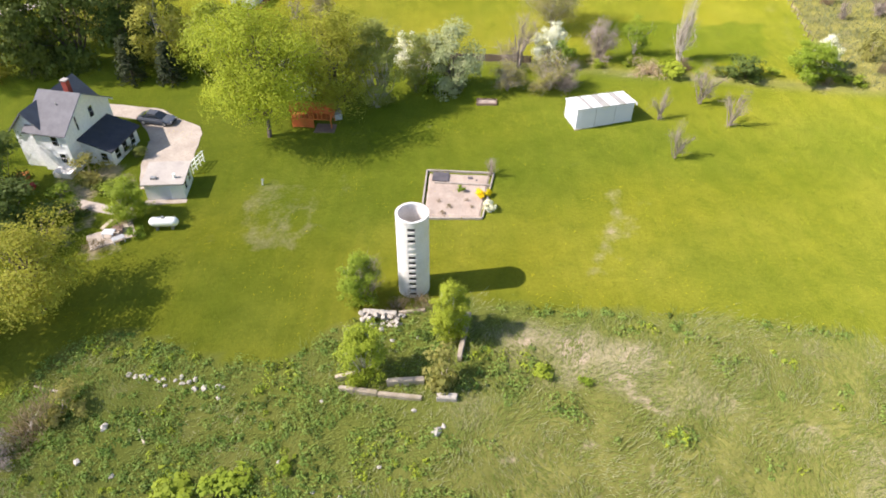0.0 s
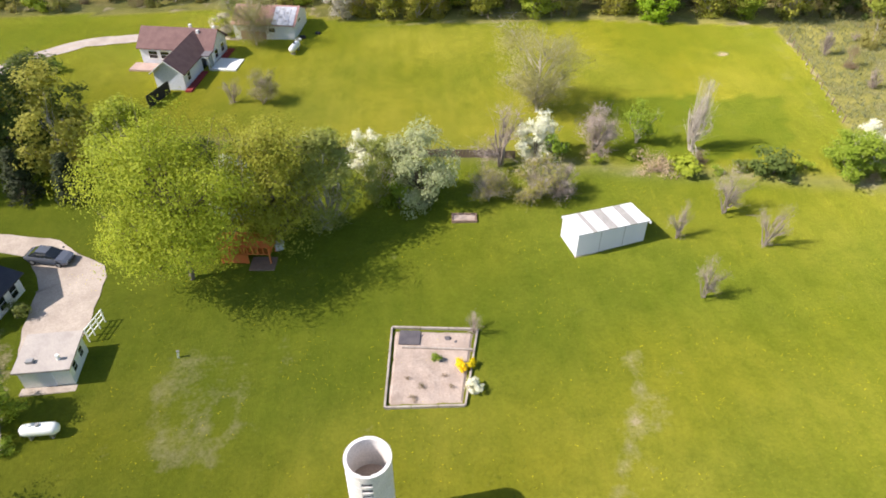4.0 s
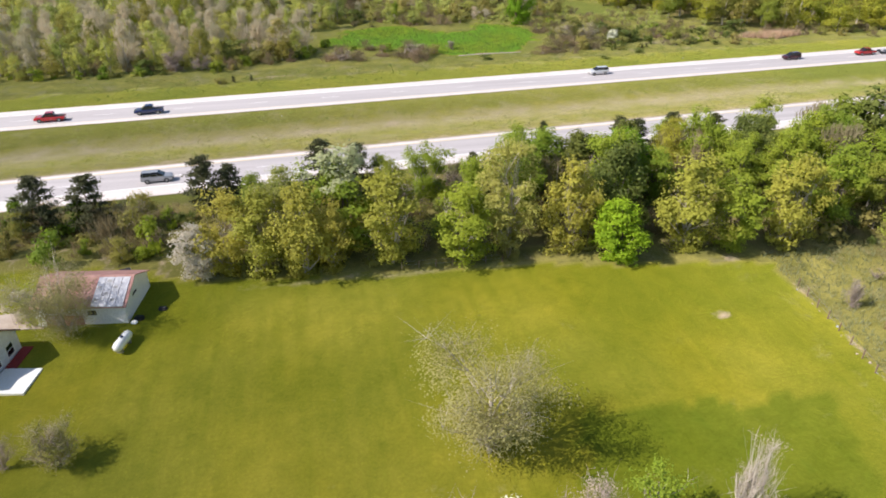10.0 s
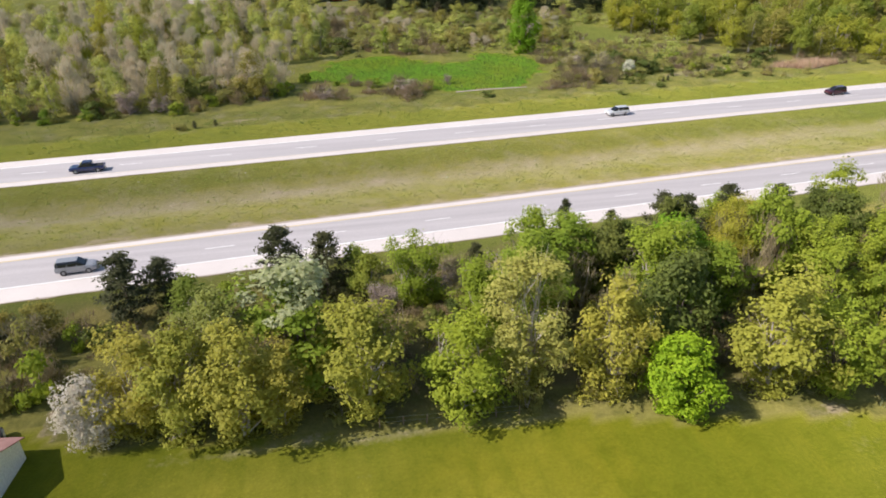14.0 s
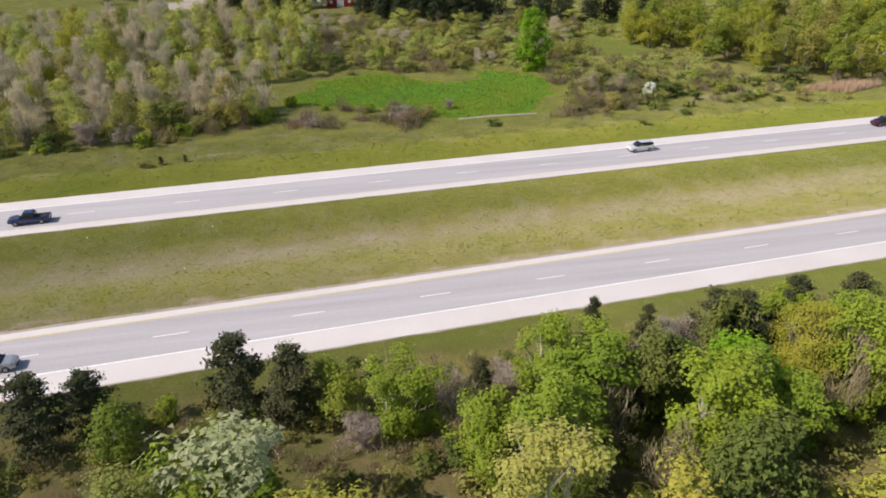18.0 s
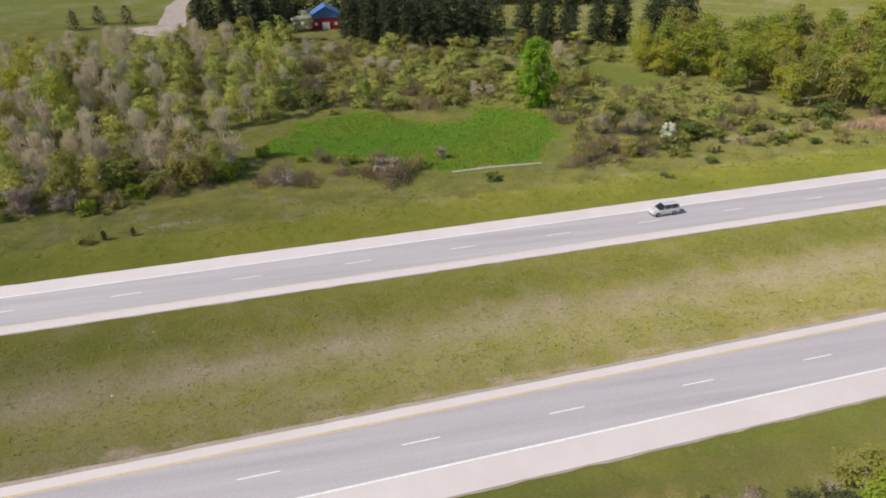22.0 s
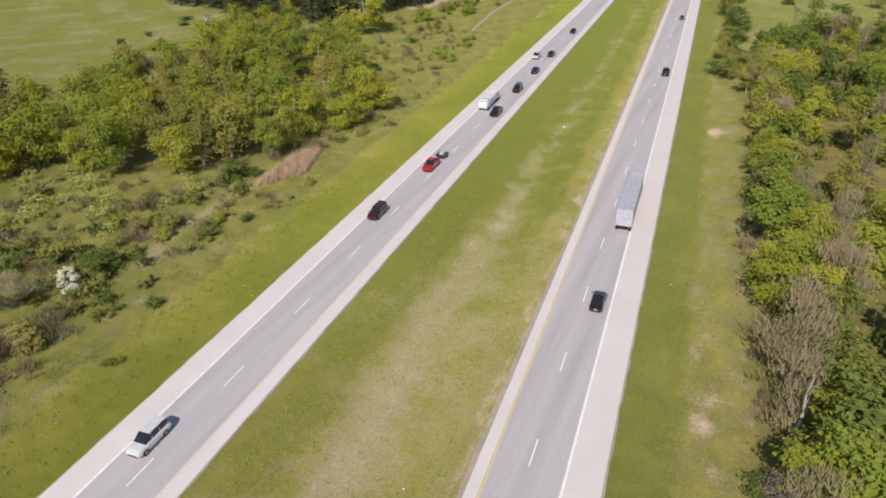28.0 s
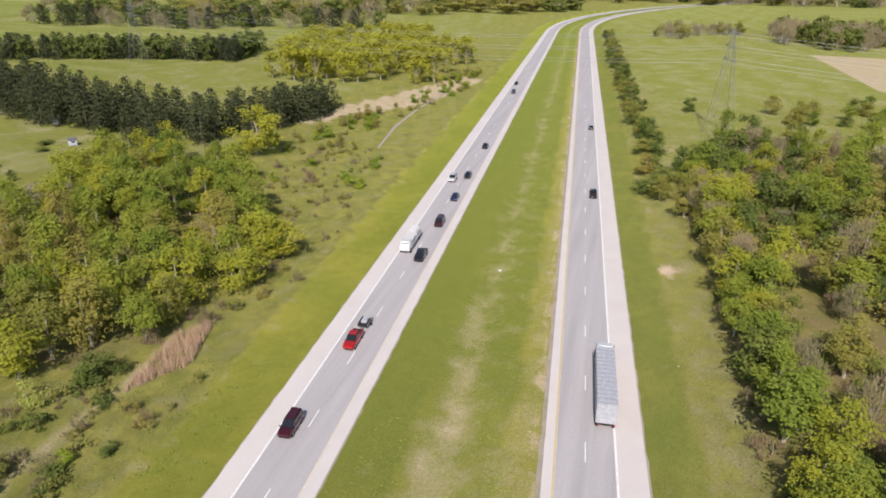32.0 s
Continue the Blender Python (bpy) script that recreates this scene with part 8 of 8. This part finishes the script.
def lush_at(x, y):
    """Where nettles and tall weeds have the upper hand, about -1 to 1."""
    back = line_y(x, LAWN_EDGE) - y
    return 0.5 * smooth_noise(x, y, 9, 1) * -1 + 0.35 * smooth_noise(x, y, 4, 3) + 1.1 * step01(8, -14, x) - 0.62 + 0.9 * np.exp(-(back / 1.1) ** 2) + 0.9 * np.exp(-(((x - 5) / 2.2) ** 2 + ((y - 85) / 4) ** 2))


hummocks("weed_patch", "lush green nettles and tall weeds in clumps", LEAF["weeds"], lambda x, y: in_meadow(x, y) & (lush_at(x, y) > -0.1), (-46, 46, 60, 94), 3800, 0.85, 0.42, 28, 0.10, 42)
hummocks("weed_patch", "yellow-green spring weeds in low clumps", LEAF["yellow"], lambda x, y: in_meadow(x, y) & (lush_at(x, y) > -0.35) & (smooth_noise(x, y, 7, 14) > 0.25), (-46, 46, 60, 90), 1600, 0.6, 0.45, 20, 0.10, 43)
hummocks("weed_patch", "dark green dock and nettle clumps", LEAF["darkweed"], lambda x, y: in_meadow(x, y) & (lush_at(x, y) > 0.1) & (smooth_noise(x, y, 3, 15) > 0.1), (-46, 20, 60, 94), 900, 0.5, 0.4, 18, 0.10, 44)
combed("meadow_grass", "long green grass lying over in swathes", LEAF["blade"], lambda x, y: in_meadow(x, y) & (lush_at(x, y) < 0.8), (-48, 60, 60, 94), 6500, 0.34, 10, 31, 0.03, 0.7)
combed("meadow_straw", "bleached grey-green grass lying over in swathes", LEAF["straw"], lambda x, y: in_meadow(x, y) & (lush_at(x, y) < 0.1) & (smooth_noise(x, y, 5, 16) > -0.45), (-48, 60, 60, 94), 3600, 0.34, 9, 32, 0.026, 0.7)
r = np.random.RandomState(61)
fx, fy = r.uniform(-34, 62, 9000), r.uniform(88, 137, 9000)
ok = (fy > line_y(fx, LAWN_EDGE) + 0.5) & (fy < line_y(fx, HEDGE) - 2) & (smooth_noise(fx, fy, 14, 17) + 0.5 * smooth_noise(fx, fy, 5, 18) + r.uniform(-0.5, 0.5, 9000) > 0.35)
fx, fy = fx[ok], fy[ok]
tagged(new("dandelions", quads_mesh("dandelions", np.stack([fx, fy, land(fx, fy) + 0.09], -1), 0.036, LEAF["forsythia"], r, 3.0, 0.9)), "yellow dandelions scattered over the lawn", "flowers", kind="stuff")
tufts("lawn_tufts", "darker tufts of coarse grass in the lawn", LEAF["lawnblade"], lambda x, y: (y > line_y(x, LAWN_EDGE) + 0.2) & (y < line_y(x, HEDGE) - 1.5) & (smooth_noise(x, y, 6, 19) > -0.35) & ~inside(x, y, [(-2, 104), (-2, 113.5), (6.5, 113), (5, 104)]), (-30, 50, 88, 136), 16000, 0.10, 0.09, 2, 62, 1.0)
def in_median(x, y):
    return (y > near_y(x) + 7.2) & (y < far_y(x) - 8)


def dry_at(x, y):
    """Where dead stems lie thickest in the median."""
    mid = (near_y(x) + far_y(x)) / 2
    return 0.8 * smooth_noise(x, y, 6, 21) + 0.5 * smooth_noise(x, y, 2.5, 22) + 0.9 * np.exp(-((y - mid) / 5) ** 2) - 0.5


hummocks("median_tussocks", "flat tussocks of bleached dead grass between the carriageways", LEAF["straw"], lambda x, y: in_median(x, y) & (dry_at(x, y) > 0), (-40, 135, 222, 256), 1500, 0.55, 0.12, 8, 0.08, 71, 0.35)
hummocks("median_tussocks", "low brown dead weeds between the carriageways", LEAF["brown"], lambda x, y: in_median(x, y) & (dry_at(x, y) > -0.25) & (smooth_noise(x, y, 4, 23) > 0.1), (-40, 135, 222, 256), 700, 0.5, 0.14, 8, 0.07, 72, 0.35)
hummocks("median_tussocks", "green weed clumps between the carriageways", LEAF["weeds"], lambda x, y: in_median(x, y) & (dry_at(x, y) < 0.1), (-40, 135, 222, 256), 3000, 0.5, 0.18, 8, 0.08, 73, 0.5)
hummocks("verge_tussocks", "green and rank weeds on the northern verge", LEAF["weeds"], lambda x, y: (y > far_y(x) + 9.5) & (y < far_y(x) + 26) & ~inside(x, y, MEADOW) & (smooth_noise(x, y, 6, 24) > -0.2), (-45, 140, 262, 292), 2400, 0.6, 0.24, 9, 0.10, 74, 0.5)
hummocks("verge_tussocks", "dry weeds and dead stalks along the wood edge", LEAF["brown"], lambda x, y: (y > near_y(x) - 21) & (y < near_y(x) - 13.0) & (smooth_noise(x, y, 5, 25) > -0.1), (-20, 170, 198, 222), 2000, 0.5, 0.22, 8, 0.09, 75, 0.35)
tufts("verge_grass", "uneven grass of verges and median", LEAF["blade"], lambda x, y: ((y > near_y(x) + 7) & (y < far_y(x) - 7)) | (y > far_y(x) + 9) | ((y < near_y(x) - 9) & (y > near_y(x) - 14)), (-35, 150, 205, 290), 16000, 0.12, 0.09, 3, 33)
tufts("verge_weeds", "dark green weeds in the verges and median", LEAF["darkweed"], lambda x, y: (((y > near_y(x) + 7) & (y < far_y(x) - 7)) | ((y > far_y(x) + 8.5) & (y < far_y(x) + 24)) | ((y < near_y(x) - 9) & (y > near_y(x) - 16))) & (smooth_noise(x, y, 7, 9) > -0.1), (-35, 150, 205, 290), 5000, 0.10, 0.16, 4, 38, 1.2)
tufts("field_grass", "lush emerald grass of the wet meadow", LEAF["weeds"], lambda x, y: inside(x, y, MEADOW), (9, 72, 286, 320), 3500, 0.35, 0.16, 3, 36)
tufts("reeds", "stand of pale dry reeds", LEAF["reed"], lambda x, y: inside(x, y, [(129, 292), (144, 294.5), (150, 291), (138, 287.5)]), (125, 152, 286, 296), 5000, 1.7, 0.10, 2, 34, 0.15)
tufts("field_weeds", "dry weeds beyond the field end", LEAF["straw"], lambda x, y: x > np.interp(y, [p[1] for p in FIELD_END], [p[0] for p in FIELD_END]), (53, 90, 128, 172), 7000, 0.4, 0.1, 3, 35, 0.8)
# ---- traffic ----
car("suv", "maroon", "dark maroon estate car on the far carriageway", 128.3, 266.1, True)
car("pickup", "red", "bright red pickup pulling a small trailer", 150.5, 266.6, True)
trailer(156.3, 266.9)
tow_truck(191.8, 270.4)
car("pickup", "black", "black pickup beside a white lorry", 185.8, 266.3, True)
car("suv", "maroon", "dark red car on the far carriageway", 205.5, 267.8, True)
car("sedan", "navy", "blue saloon car on the far carriageway", 224.4, 269.0, True)
car("sedan", "black", "black saloon car on the far carriageway", 244.4, 270.3, True)
car("suv", "white", "white van on the far carriageway", 240.0, 273.6, True)
car("sedan", "black", "black saloon car further along", 278.7, 272.6, True)
car("suv", "slate", "grey car far along the road", 384.6, 281.5, True)
car("sedan", "black", "black car far along the road", 410.3, 284.5, True)
car("pickup", "black", "black pickup on the near carriageway", 236.9, 235.2, False)
car("sedan", "slate", "dark car on the near carriageway", 316.9, 241.2, False)
semi(147.0, 227.9)
car("sedan", "black", "black saloon car on the near carriageway", 117.0, 226.2, False)
car("pickup", "red", "red pickup on the far carriageway", -45.5, 250.8, True)
car("pickup", "navy", "blue pickup on the far carriageway", -27.2, 252.0, True)
car("suv", "white", "white estate car on the far carriageway", 73.6, 262.2, True)
car("suv", "silver", "silver people carrier on the near carriageway", -20.0, 216.2, False)
o = car("sedan", "slate", "dark grey saloon parked on the gravel drive", -35.2, 124.8, False)
o.matrix_world = pose(-35.4, 125.2, z_at(-35.4, 125.2) + 0.06, 0, 0, -12)
